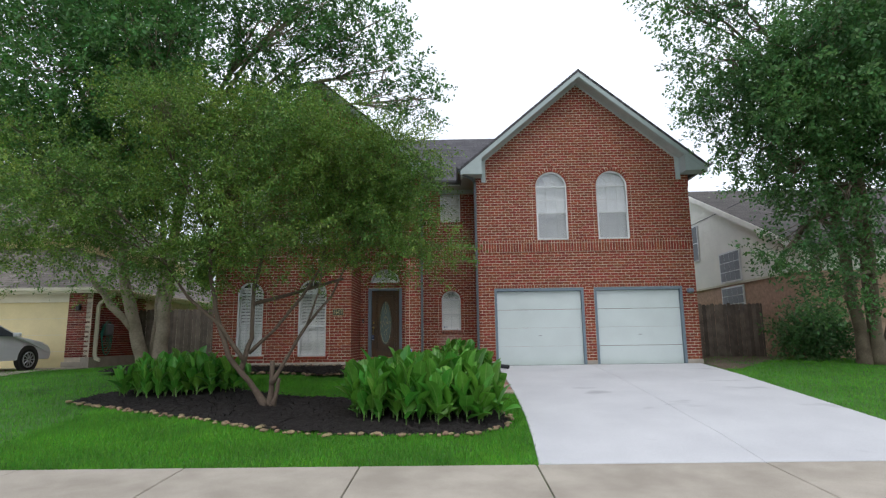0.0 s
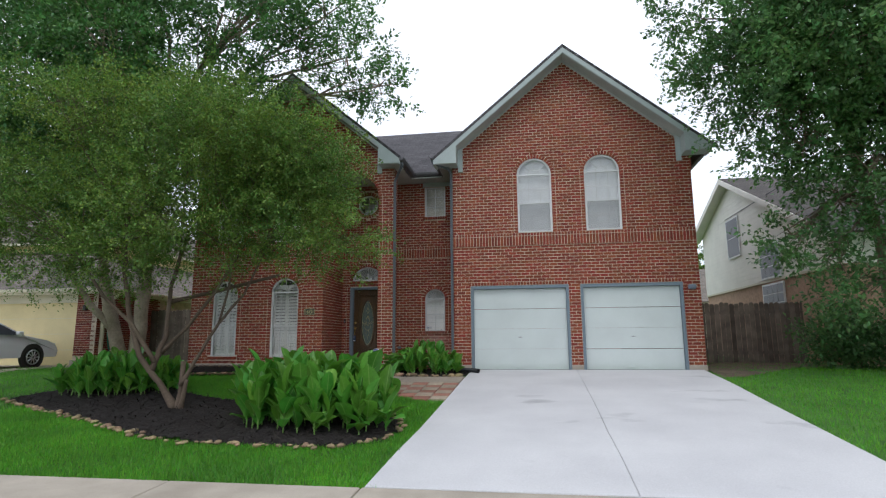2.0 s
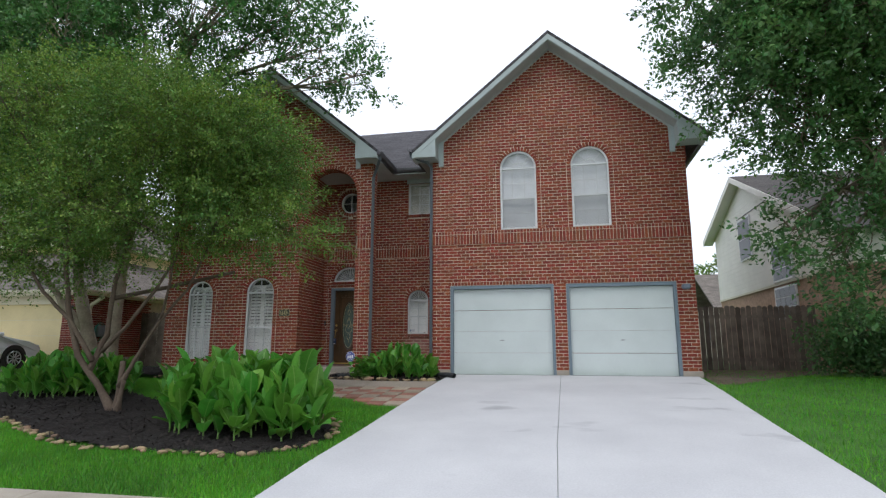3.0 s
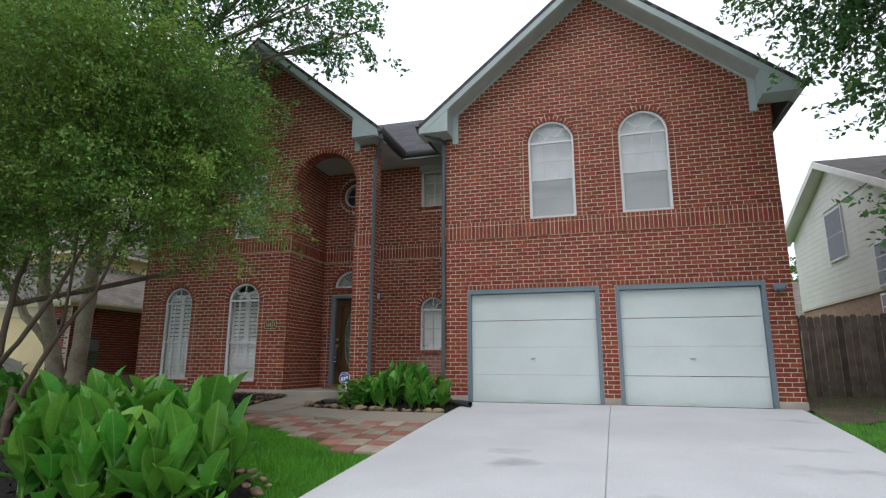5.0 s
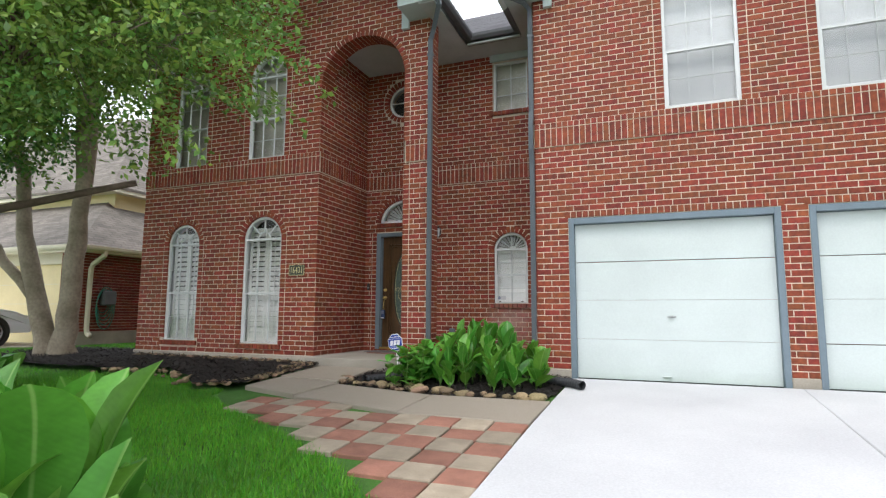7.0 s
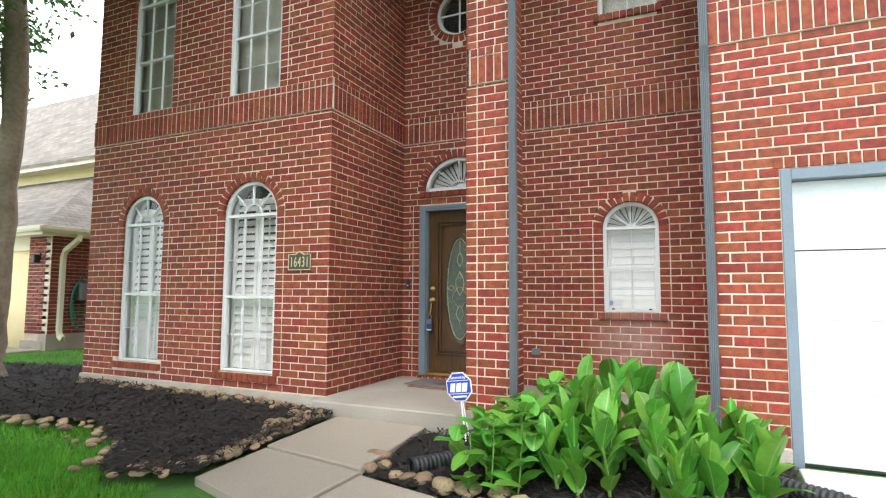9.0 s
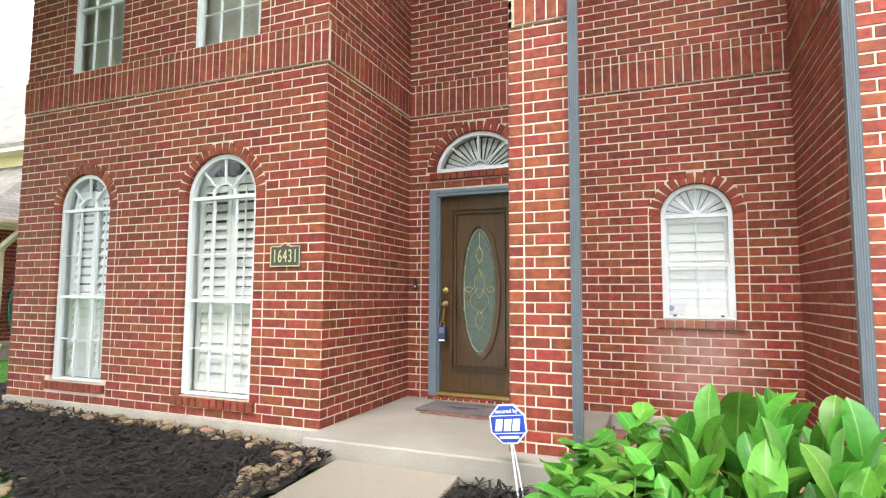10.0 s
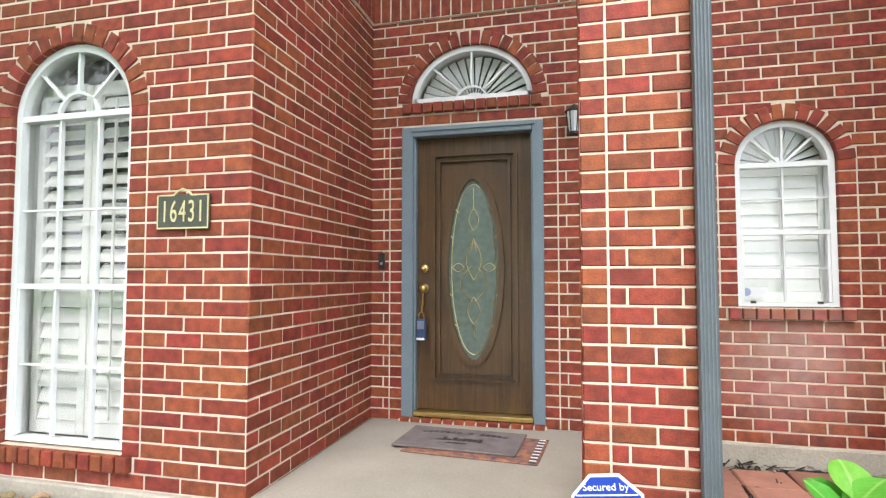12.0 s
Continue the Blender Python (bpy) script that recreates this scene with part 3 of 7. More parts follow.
for nm, (a, b, c, d, z1) in {"wall_right": (6.9, 7.11, FY + 0.25, 27, 6.0), "wall_left": (-6.36, -6.16, FY + 0.32, 27, 6.0), "wall_rear": (-6.28, 7.11, 26.8, 27, 6.0)}.items():
    tagged(part(nm, boxed(a, b, c, d, 0.3, z1), M_brick), "plain red brick outer wall", "wall", kind="structure")
# foundations
for nm, (a, b, c, d, z1) in {"foundation_left": (-6.38, -2.50, FY - 0.03, FY + 0.3, 0.60), "foundation_pier": (-0.98, -0.53, FY - 0.02, FY + 0.33, 0.60),
                             "foundation_entry": (-0.5, 1.05, BY - 0.03, BY + 0.2, 0.60), "foundation_garage_left": (1.04, 1.505, FY - 0.02, FY + 0.25, 0.56),
                             "foundation_garage_mid": (3.985, 4.27, FY - 0.02, FY + 0.25, 0.56), "foundation_garage_right": (6.71, 7.13, FY - 0.02, FY + 0.3, 0.56)}.items():
    tagged(part(nm, boxed(a, b, c, d, 0.1, z1, 0.008), M_found), "bare concrete footing under the brick", "foundation", kind="structure")
porch = tagged(part("porch", boxed(-2.50, -0.46, 15.24, BY, 0.2, 0.606, 0.012), M_porch), "smooth concrete porch slab before the door", "porch", kind="structure")
# interior floors out of view, coloured dark as if unlit
floor_in = tagged(part("floor_inside", boxed(-6.1, 6.9, FY + 0.33, 26.8, 0.2, 0.40), M_room_shade), "house floor inside, coloured dark as an unlit room", "floor", kind="structure")
upper_floor = tagged(part("ceiling_lower", boxed(-6.08, 6.9, BY + 0.25, 26.8, 3.2, 3.4), M_room_shade), "floor between the storeys", "ceiling", kind="structure")


# ---- roofs ----
def sloped(name, quad, thick, material, parent, label=""):
    """A roof plane with thickness and its courses along the first edge."""
    p = [Vector(q) for q in quad]
    down = Vector((0, 0, -thick))
    me = bpy.data.meshes.new(name)
    me.from_pydata(p + [q + down for q in p], [], [(0, 1, 2, 3), (7, 6, 5, 4), (0, 4, 5, 1), (1, 5, 6, 2), (2, 6, 7, 3), (3, 7, 4, 0)])
    uv = me.uv_layers.new()
    ex = (p[1] - p[0]).normalized()
    nrm = ex.cross(p[3] - p[0]).normalized()
    ey = nrm.cross(ex)
    for poly in me.polygons:
        for li in poly.loop_indices:
            q = me.vertices[me.loops[li].vertex_index].co - p[0]
            uv.data[li].uv = (q.dot(ex), q.dot(ey))
    me.materials.append(material)
    ob = new(name, me)
    ob.parent = parent
    if label:
        ob["label"] = label
    return ob


roof = thing("roof", "dark grey shingle roof with two front gables", "roof", kind="structure")


def gable_roof(cx, ridge, half, zt, y0, y1):
    for s in (-1, 1):
        e = cx + s * half
        q = [(e, y0, zt), (e, y1, zt), (cx, y1, ridge), (cx, y0, ridge)]
        sloped("slope", q if s > 0 else [q[1], q[0], q[3], q[2]], 0.09, M_roof, roof)
        # rake board and its shadow strip
        bm = bmesh.new()
        hexa(bm, [(e, y0 + 0.005, zt - 0.235), (cx, y0 + 0.005, ridge - 0.235), (cx, y0 + 0.04, ridge - 0.235), (e, y0 + 0.04, zt - 0.235),
                  (e, y0 + 0.005, zt - 0.085), (cx, y0 + 0.005, ridge - 0.085), (cx, y0 + 0.04, ridge - 0.085), (e, y0 + 0.04, zt - 0.085)])
        part("rake_board", bm, M_fascia, roof, "pale grey painted rake board")
        bm = bmesh.new()
        hexa(bm, [(e, y0 + 0.04, zt - 0.24), (cx, y0 + 0.04, ridge - 0.25), (cx, FY + 0.01, ridge - 0.25), (e, FY + 0.01, zt - 0.24),
                  (e, y0 + 0.04, zt - 0.21), (cx, y0 + 0.04, ridge - 0.22), (cx, FY + 0.01, ridge - 0.22), (e, FY + 0.01, zt - 0.21)])
        part("rake_soffit", bm, M_soffit, roof)
        # strip of trim against the brick
        bm = bmesh.new()
        i = e - s * 0.42
        dz = 0.42 * (ridge - zt) / half
        hexa(bm, [(i, FY - 0.035, zt + dz - 0.29), (cx, FY - 0.035, ridge - 0.29), (cx, FY - 0.004, ridge - 0.29), (i, FY - 0.004, zt + dz - 0.29),
                  (i, FY - 0.035, zt + dz - 0.24), (cx, FY - 0.035, ridge - 0.24), (cx, FY - 0.004, ridge - 0.24), (i, FY - 0.004, zt + dz - 0.24)])
        part("frieze", bm, M_soffit, roof)
        # boxed return at the foot of the gable
        x_in = e - s * 0.60
        zi = zt + 0.60 * (ridge - zt) / half
        bm = bmesh.new()
        ztop = lambda x: zt - 0.10 + abs(x - e) * (ridge - zt) / half
        for ya, yb in ((y0 + 0.012, FY - 0.004),):
            P = [(e - s * 0.02, zt - 0.19), (x_in, zt - 0.20), (x_in, zi - 0.12), (e - s * 0.02, zt - 0.10)]
            va = [bm.verts.new((x, ya, z)) for x, z in P]
            vb = [bm.verts.new((x, yb, z)) for x, z in P]
            bm.faces.new(va), bm.faces.new(vb[::-1])
            for k in range(4):
                bm.faces.new((va[k], vb[k], vb[(k + 1) % 4], va[(k + 1) % 4]))
        bmesh.ops.recalc_face_normals(bm, faces=bm.faces)
        part("eave_return", bm, M_fascia, roof, "pale boxed eave return")
        part("eave_block", boxed(min(x_in, x_in - s * 0.12), max(x_in, x_in - s * 0.12), FY - 0.06, FY - 0.004, zt - 0.33, zi - 0.02), M_fascia, roof)


gable_roof(4.06, 8.83, 3.44, 5.95, 15.0, 21.3)
gable_roof(-3.41, 8.68, 3.12, 6.05, 15.0, 21.3)
sloped("slope", [(-6.7, 16.55, 5.98), (7.5, 16.55, 5.98), (7.5, 21.0, 9.0), (-6.7, 21.0, 9.0)], 0.09, M_roof, roof)
sloped("slope", [(7.5, 27.4, 5.9), (-6.7, 27.4, 5.9), (-6.7, 21.0, 9.0), (7.5, 21.0, 9.0)], 0.09, M_roof, roof)
soffit_c = tagged(part("ceiling_porch", boxed(-2.5, -0.551, FY + 0.30, BY + 0.02, 5.84, 5.88), M_soffit), "grey painted porch ceiling", "ceiling", kind="structure")
part("soffit", boxed(-0.55, -0.30, 15.05, 16.6, 5.84, 5.87), M_soffit, roof)
part("soffit", boxed(0.66, 1.06, 15.05, 16.6, 5.84, 5.87), M_soffit, roof)
part("soffit", boxed(-0.55, 1.06, 16.601, BY + 0.02, 5.84, 5.87), M_soffit, roof)
part("soffit", boxed(-0.30, 0.66, 16.5, 16.60, 5.84, 5.87), M_soffit, roof)
part("fascia", boxed(-0.315, -0.295, 15.02, 16.56, 5.84, 6.02), M_gutter, roof)
part("fascia", boxed(0.63, 0.65, 15.02, 16.56, 5.84, 6.0), M_gutter, roof)
part("fascia", boxed(-0.295, 0.63, 16.54, 16.56, 5.84, 6.0), M_gutter, roof)
part("frieze_board", boxed(-0.05, 1.06, BY - 0.04, BY - 0.004, 5.72, 5.84), M_fascia, roof)
part("gable_wall_side", boxed(7.11, 7.13, FY, 21, 5.4, 5.9), M_brick, roof)


def gutter(pts, parent, material=None):
    """An open gutter of ogee shape along points."""
    bm = bmesh.new()
    prof = [(-0.055, 0.0), (0.03, 0.0), (0.06, 0.05), (0.065, 0.10), (0.055, 0.10), (0.048, 0.055), (0.02, 0.012), (-0.045, 0.012), (-0.045, 0.10), (-0.055, 0.10)]
    rows = []
    P = [Vector(p) for p in pts]
    for i, p in enumerate(P):
        d0 = (P[i] - P[i - 1]).normalized() if i else (P[1] - P[0]).normalized()
        d1 = (P[i + 1] - P[i]).normalized() if i < len(P) - 1 else d0
        n0, n1 = Vector((d0.y, -d0.x, 0)), Vector((d1.y, -d1.x, 0))
        n = (n0 + n1)
        n = n / max(0.2, n.dot(n0))
        rows.append([bm.verts.new(p + n * a + Vector((0, 0, b))) for a, b in prof])
    for r0, r1 in zip(rows, rows[1:]):
        for k in range(len(prof)):
            bm.faces.new((r0[k], r0[(k + 1) % len(prof)], r1[(k + 1) % len(prof)], r1[k]))
    bm.faces.new(rows[0][::-1]), bm.faces.new(rows[-1])
    bmesh.ops.recalc_face_normals(bm, faces=bm.faces)
    return part("gutter", bm, material or M_gutter, parent, "dark metal gutter")


gutter([(-0.24, 14.98, 5.90), (-0.24, 16.49, 5.90), (0.57, 16.49, 5.90), (0.57, 14.98, 5.90)][::1], roof)
gutter([(7.6, 14.98, 5.88), (7.6, 21.0, 5.88)], roof)


def downspout(name, label, pts, w=0.066, d=0.05, material=None):
    """A ribbed rectangular pipe along points, with its straps."""
    ob = thing(name, label, "downspout")
    bm = bmesh.new()
    P = [Vector(p) for p in pts]
    rows = []
    prof = []
    for k in range(5):
        prof += [(-w / 2 + w * k / 5 + w * 0.02, -d / 2), (-w / 2 + w * (k + 0.35) / 5, -d / 2 + 0.006), (-w / 2 + w * (k + 0.65) / 5, -d / 2 + 0.006)]
    prof += [(w / 2, -d / 2), (w / 2, d / 2), (-w / 2, d / 2)]
    for i, p in enumerate(P):
        t = (P[min(i + 1, len(P) - 1)] - P[max(i - 1, 0)]).normalized()
        side = Vector((1, 0, 0)) if abs(t.x) < 0.8 else Vector((0, 0, 1))
        side = (side - t * side.dot(t)).normalized()
        fw = t.cross(side)
        if fw.y < 0:
            fw = -fw
        rows.append([bm.verts.new(p + side * a + fw * b) for a, b in prof])
    n = len(prof)
    for r0, r1 in zip(rows, rows[1:]):
        for k in range(n):
            bm.faces.new((r0[k], r0[(k + 1) % n], r1[(k + 1) % n], r1[k]))
    bmesh.ops.recalc_face_normals(bm, faces=bm.faces)
    part("pipe", bm, material or M_spout, ob)
    return ob


ds = downspout("downspout", "blue-grey ribbed metal downspout beside the brick pier",
               [(-0.24, 15.05, 5.88), (-0.24, 15.08, 5.80), (-0.44, 15.36, 5.58), (-0.515, 15.42, 5.45), (-0.515, 15.425, 4.0), (-0.515, 15.425, 0.75), (-0.515, 15.425, 0.46)])
for z in (5.2,):
    part("strap", boxed(-0.56, -0.47, 15.394, 15.46, z, z + 0.03), M_spout, ds)
ds = downspout("downspout", "blue-grey metal downspout kinked round the brick band of the garage wing",
               [(0.57, 15.02, 5.88), (0.60, 15.05, 5.80), (0.95, 15.36, 5.72), (1.03, 15.42, 5.60), (1.03, 15.425, 4.10), (1.03, 15.38, 3.92), (1.03, 15.38, 3.55), (1.03, 15.425, 3.36), (1.03, 15.425, 0.62), (1.03, 15.40, 0.47)])
for z in (5.2,):
    part("strap", boxed(0.985, 1.075, 15.394, 15.46, z, z + 0.03), M_spout, ds)


# ---- windows ----
def window(name, label, x0, x1, z0, zs, rise, y, style="", inside=None, lines=(), cols=(), fan=3, meet=None, hub=0.33, screen=False):
    """An arched or square window set back in its opening."""
    ob = thing(name, label, "window", kind="structure")
    pts = arch_pts(x0 + 0.02, x1 - 0.02, z0 + 0.02, zs, rise - 0.02, 24) if rise else [(x0 + 0.02, z0 + 0.02), (x0 + 0.02, zs - 0.02), (x1 - 0.02, zs - 0.02), (x1 - 0.02, z0 + 0.02)]
    bm = bmesh.new()
    rect_sweep(bm, pts, 0.045, y - 0.03, y + 0.05, closed=True)
    part("window_frame", bm, M_white, ob)
    cx, r = (x0 + x1) / 2, (x1 - x0) / 2
    if rise:
        part("rail", boxed(x0 + 0.03, x1 - 0.03, y - 0.028, y + 0.03, zs - 0.018, zs + 0.014), M_white, ob)
        for k in range(1, fan + 1):
            a = math.pi * k / (fan + 1)
            bm = bmesh.new()
            h = hub if hub else 0.0
            rect_sweep(bm, [(cx + h * r * math.cos(a), zs + h * rise * math.sin(a)), (cx + 0.93 * r * math.cos(a), zs + 0.93 * rise * math.sin(a))], 0.014, y - 0.012, y + 0.012)
            part("muntin", bm, M_white, ob)
        if hub:
            bm = bmesh.new()
            rect_sweep(bm, [(cx + hub * r * math.cos(math.pi * k / 12), zs + hub * rise * math.sin(math.pi * k / 12)) for k in range(13)], 0.014, y - 0.012, y + 0.012)
            part("muntin", bm, M_white, ob)
    for z in lines:
        part("muntin", boxed(x0 + 0.03, x1 - 0.03, y - 0.010, y + 0.012, z - 0.005, z + 0.005), M_white, ob)
    for f in cols:
        xx = x0 + f * (x1 - x0)
        part("muntin", boxed(xx - 0.006, xx + 0.006, y - 0.012, y + 0.012, z0 + 0.04, zs - 0.02), M_white, ob)
    if meet:
        part("meeting_rail", boxed(x0 + 0.03, x1 - 0.03, y - 0.026, y + 0.03, meet - 0.014, meet + 0.014), M_white, ob)
        part("sash_stile", boxed(x0 + 0.04, x0 + 0.056, y - 0.02, y + 0.02, z0 + 0.04, meet), M_white, ob)
        part("sash_stile", boxed(x1 - 0.056, x1 - 0.04, y - 0.02, y + 0.02, z0 + 0.04, meet), M_white, ob)
    bm = bmesh.new()
    face = bm.faces.new([bm.verts.new((x, y + 0.014, z)) for x, z in pts])
    bm.normal_update()
    if face.normal.y > 0:
        face.normal_flip()
    pane = part("pane", bm, M_glass, ob, "clear window glass")
    pane.visible_shadow = False
    if screen:
        mesh = part("insect_screen", boxed(x0 + 0.058, x1 - 0.058, y - 0.024, y - 0.021, z0 + 0.045, meet - 0.015), M_screen, ob, "fine grey insect screen")
        mesh.visible_shadow = False
    if style == "shutter":
        deep = y + 0.15
        for xx in (x0 - 0.002, x1 - 0.010):
            part("reveal", boxed(xx, xx + 0.012, y + 0.05, deep, z0, zs), M_shut, ob)
        part("reveal", boxed(x0, x1, y + 0.05, deep, z0 - 0.004, z0 + 0.01), M_shut, ob)
        bm = bmesh.new()
        arc = arch_pts(x0 + 0.002, x1 - 0.002, zs, zs, rise, 20)[1:-1]
        near_, far_ = [[bm.verts.new((x, yy, z)) for x, z in arc] for yy in (y + 0.05, deep)]
        for k in range(len(arc) - 1):
            bm.faces.new((near_[k], near_[k + 1], far_[k + 1], far_[k]))
        part("reveal", bm, M_shut, ob)
    # behind shutters this is a dark sheet imitating the room's shade
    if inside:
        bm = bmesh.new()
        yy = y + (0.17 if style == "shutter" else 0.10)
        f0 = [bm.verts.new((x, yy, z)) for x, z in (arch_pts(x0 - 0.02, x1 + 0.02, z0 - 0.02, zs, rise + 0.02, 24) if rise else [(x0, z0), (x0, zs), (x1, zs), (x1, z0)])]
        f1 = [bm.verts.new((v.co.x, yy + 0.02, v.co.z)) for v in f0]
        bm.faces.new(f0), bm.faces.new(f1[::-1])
        part("blind" if style != "shutter" else "room_shade_sheet", bm, inside, ob)
    return ob


def shutters(win, x0, x1, z0, z1, y, leaves=2, rails=(), pitch=0.087, open_above=1.55, low=-18):
    """Louvred plantation shutters: stiles, rails and tilted louvres."""
    w = (x1 - x0) / leaves
    for i in range(leaves):
        a, b = x0 + i * w + 0.002, x0 + (i + 1) * w - 0.002
        part("shutter_stile", boxed(a, a + 0.05, y, y + 0.03, z0, z1, 0.004), M_shut, win)
        part("shutter_stile", boxed(b - 0.05, b, y, y + 0.03, z0, z1, 0.004), M_shut, win)
        for z in (z0, z1 - 0.06, *rails):
            part("shutter_rail", boxed(a + 0.05, b - 0.05, y, y + 0.03, z, z + 0.07), M_shut, win)
        stops = [z0 + 0.07] + [v for r in rails for v in (r, r + 0.07)] + [z1 - 0.06]
        for lo, hi in zip(stops[::2], stops[1::2]):
            n = max(1, round((hi - lo) / pitch))
            for k in range(n):
                z = lo + (k + 0.5) * (hi - lo) / n
                bm = bmesh.new()
                box(bm, a + 0.051, b - 0.051, -0.005, 0.005, -0.044, 0.044, 0.004)
                lou = part("louvre", bm, M_shut, win)
                lou.matrix_world = Matrix.Translation((0, y + 0.02, z)) @ Matrix.Rotation(radians(-37 if z > open_above else low), 4, "X")
        part("tilt_rod", boxed((a + b) / 2 - 0.006, (a + b) / 2 + 0.006, y - 0.035, y - 0.023, z0 + 0.1, z1 - 0.1), M_shut, win)


def sunburst(win, cx, z0, r, rise, y, n=16, hub=0.22):
    """A fan of tilted blades round a half-round hub, filling an arch."""
    bm = bmesh.new()
    P = [(cx + hub * r * math.cos(math.pi * k / 12), z0 + hub * rise * math.sin(math.pi * k / 12)) for k in range(13)]
    va, vb = [[bm.verts.new((x, yy, z)) for x, z in P] for yy in (y - 0.01, y + 0.02)]
    bm.faces.new(va), bm.faces.new(vb[::-1])
    for k in range(12):
        bm.faces.new((va[k], vb[k], vb[k + 1], va[k + 1]))
    part("fan_hub", bm, M_shut, win)
    for k in range(n):
        a0, a1 = math.pi * (k + 0.10) / n, math.pi * (k + 0.92) / n
        bm = bmesh.new()
        q = [(f * r * math.cos(a), y + dy, f * rise * math.sin(a)) for a, dy in ((a0, 0.0), (a1, 0.022)) for f in (hub, 0.97)]
        top = [bm.verts.new((cx + u, v, z0 + t)) for u, v, t in (q[0], q[1], q[3], q[2])]
        low = [bm.verts.new((v.co.x, v.co.y + 0.006, v.co.z)) for v in top]
        bm.faces.new(top), bm.faces.new(low[::-1])
        for i in range(4):
            bm.faces.new((top[i], low[i], low[(i + 1) % 4], top[(i + 1) % 4]))
        bmesh.ops.recalc_face_normals(bm, faces=bm.faces)
        part("fan_blade", bm, M_shut, win)


WY = FY + 0.06
for (x0, x1), z0, zs, ri, nm in ((W1, 0.79, 2.49, 0.36, "window_1"), (W2, 0.765, 2.51, 0.385, "window_2")):
    win = window(nm, "tall arched white window with louvred shutters inside", x0, x1, z0, zs, ri, WY, "shutter", M_room_shade, lines=(z0 + 0.41, z0 + 1.24), cols=(0.36, 0.68), meet=z0 + 0.83)
    shutters(win, x0 + 0.03, x1 - 0.012, z0 + 0.03, zs + 0.20, WY + 0.075, 2, rails=(z0 + 0.80,))
for x0, x1, nm in ((-5.68, -4.92, "window_3"), (-3.99, -3.21, "window_4")):
    window(nm, "arched upper window with beige curtains behind glass", x0, x1, 3.915, 5.38, 0.385, WY, "", M_curtain, lines=(4.25, 5.02), cols=(0.35, 0.66), meet=4.62)
# the pale sheet behind these panes doubles as painted sky reflection
for x0, x1, nm in ((2.765, 3.66, "window_5"), (4.49, 5.385, "window_6")):
    window(nm, "arched white upper window, blinds whitened to imitate reflected sky", x0, x1, 3.925, 5.47, 0.445, WY, "", M_blind_glare, lines=(4.33, 5.08), cols=(0.34, 0.67), meet=4.70, screen=True)
win = window("window_7", "small arched white window with closed shutters", -0.005, 0.585, 1.45, 2.37, 0.285, BY + 0.07, "shutter", M_room_shade, lines=(1.70, 2.15), cols=(0.5,), meet=1.93, hub=0)
shutters(win, 0.008, 0.573, 1.48, 2.37, BY + 0.145, 1, open_above=9, low=-9)
sunburst(win, 0.29, 2.38, 0.28, 0.27, BY + 0.17, 12)
part("window_sticker", boxed(0.035, 0.185, BY + 0.074, BY + 0.078, 1.515, 1.58), mat("sticker", (0.70, 0.70, 0.72), 0.5, 0.1), win, "small white security sticker")
bm = bmesh.new()
bmesh.ops.create_cone(bm, cap_ends=True, segments=20, radius1=0.026, radius2=0.026, depth=0.004, matrix=Matrix.Translation((0.066, BY + 0.072, 1.548)) @ Matrix.Rotation(radians(90), 4, "X"))
part("sticker_seal", bm, mat("seal_blue", (0.25, 0.30, 0.42), 0.5, 0.1), win)
for k in range(2):
    part("sash_clip", boxed(0.08 + 0.38 * k, 0.11 + 0.38 * k, BY + 0.03, BY + 0.045, 1.477, 1.492), M_dark, win)
window("window_8", "small square upper window with white bars", -0.005, 0.615, 4.81, 5.72, 0, BY + 0.08, "", M_curtain, lines=(5.11, 5.41), cols=(0.5,))
win = window("window_9", "half-round fanlight above the front door", -2.20, -1.29, 2.94, 2.95, 0.405, BY + 0.06, "", None, fan=3, hub=0.26)
sunburst(win, -1.745, 2.95, 0.43, 0.38, BY + 0.16, 18, 0.24)
ob = thing("window_10", "round window high in the entry alcove", "window", kind="structure")
circ = [(-1.75 + 0.29 * math.cos(2 * math.pi * k / 32), 5.25 + 0.29 * math.sin(2 * math.pi * k / 32)) for k in range(32)]
bm = bmesh.new()
rect_sweep(bm, circ, 0.05, BY + 0.05, BY + 0.12, closed=True)
part("window_frame", bm, M_white, ob)
bm = bmesh.new()
bm.faces.new([bm.verts.new((x, BY + 0.09, z)) for x, z in circ])
bm.normal_update()
for f in bm.faces:
    if f.normal.y > 0:
        f.normal_flip()
pane = part("pane", bm, M_glass, ob)
pane.visible_shadow = False
part("muntin", boxed(-1.76, -1.74, BY + 0.07, BY + 0.085, 4.97, 5.53), M_white, ob)
part("muntin", boxed(-2.03, -1.47, BY + 0.072, BY + 0.084, 5.24, 5.26), M_white, ob)
# stair hall behind the fanlight
hall = tagged(part("wall_hall", boxed(-2.6, -0.8, BY + 2.4, BY + 2.5, 0.4, 5.9), M_shut), "pale hall wall inside", "wall", kind="structure")

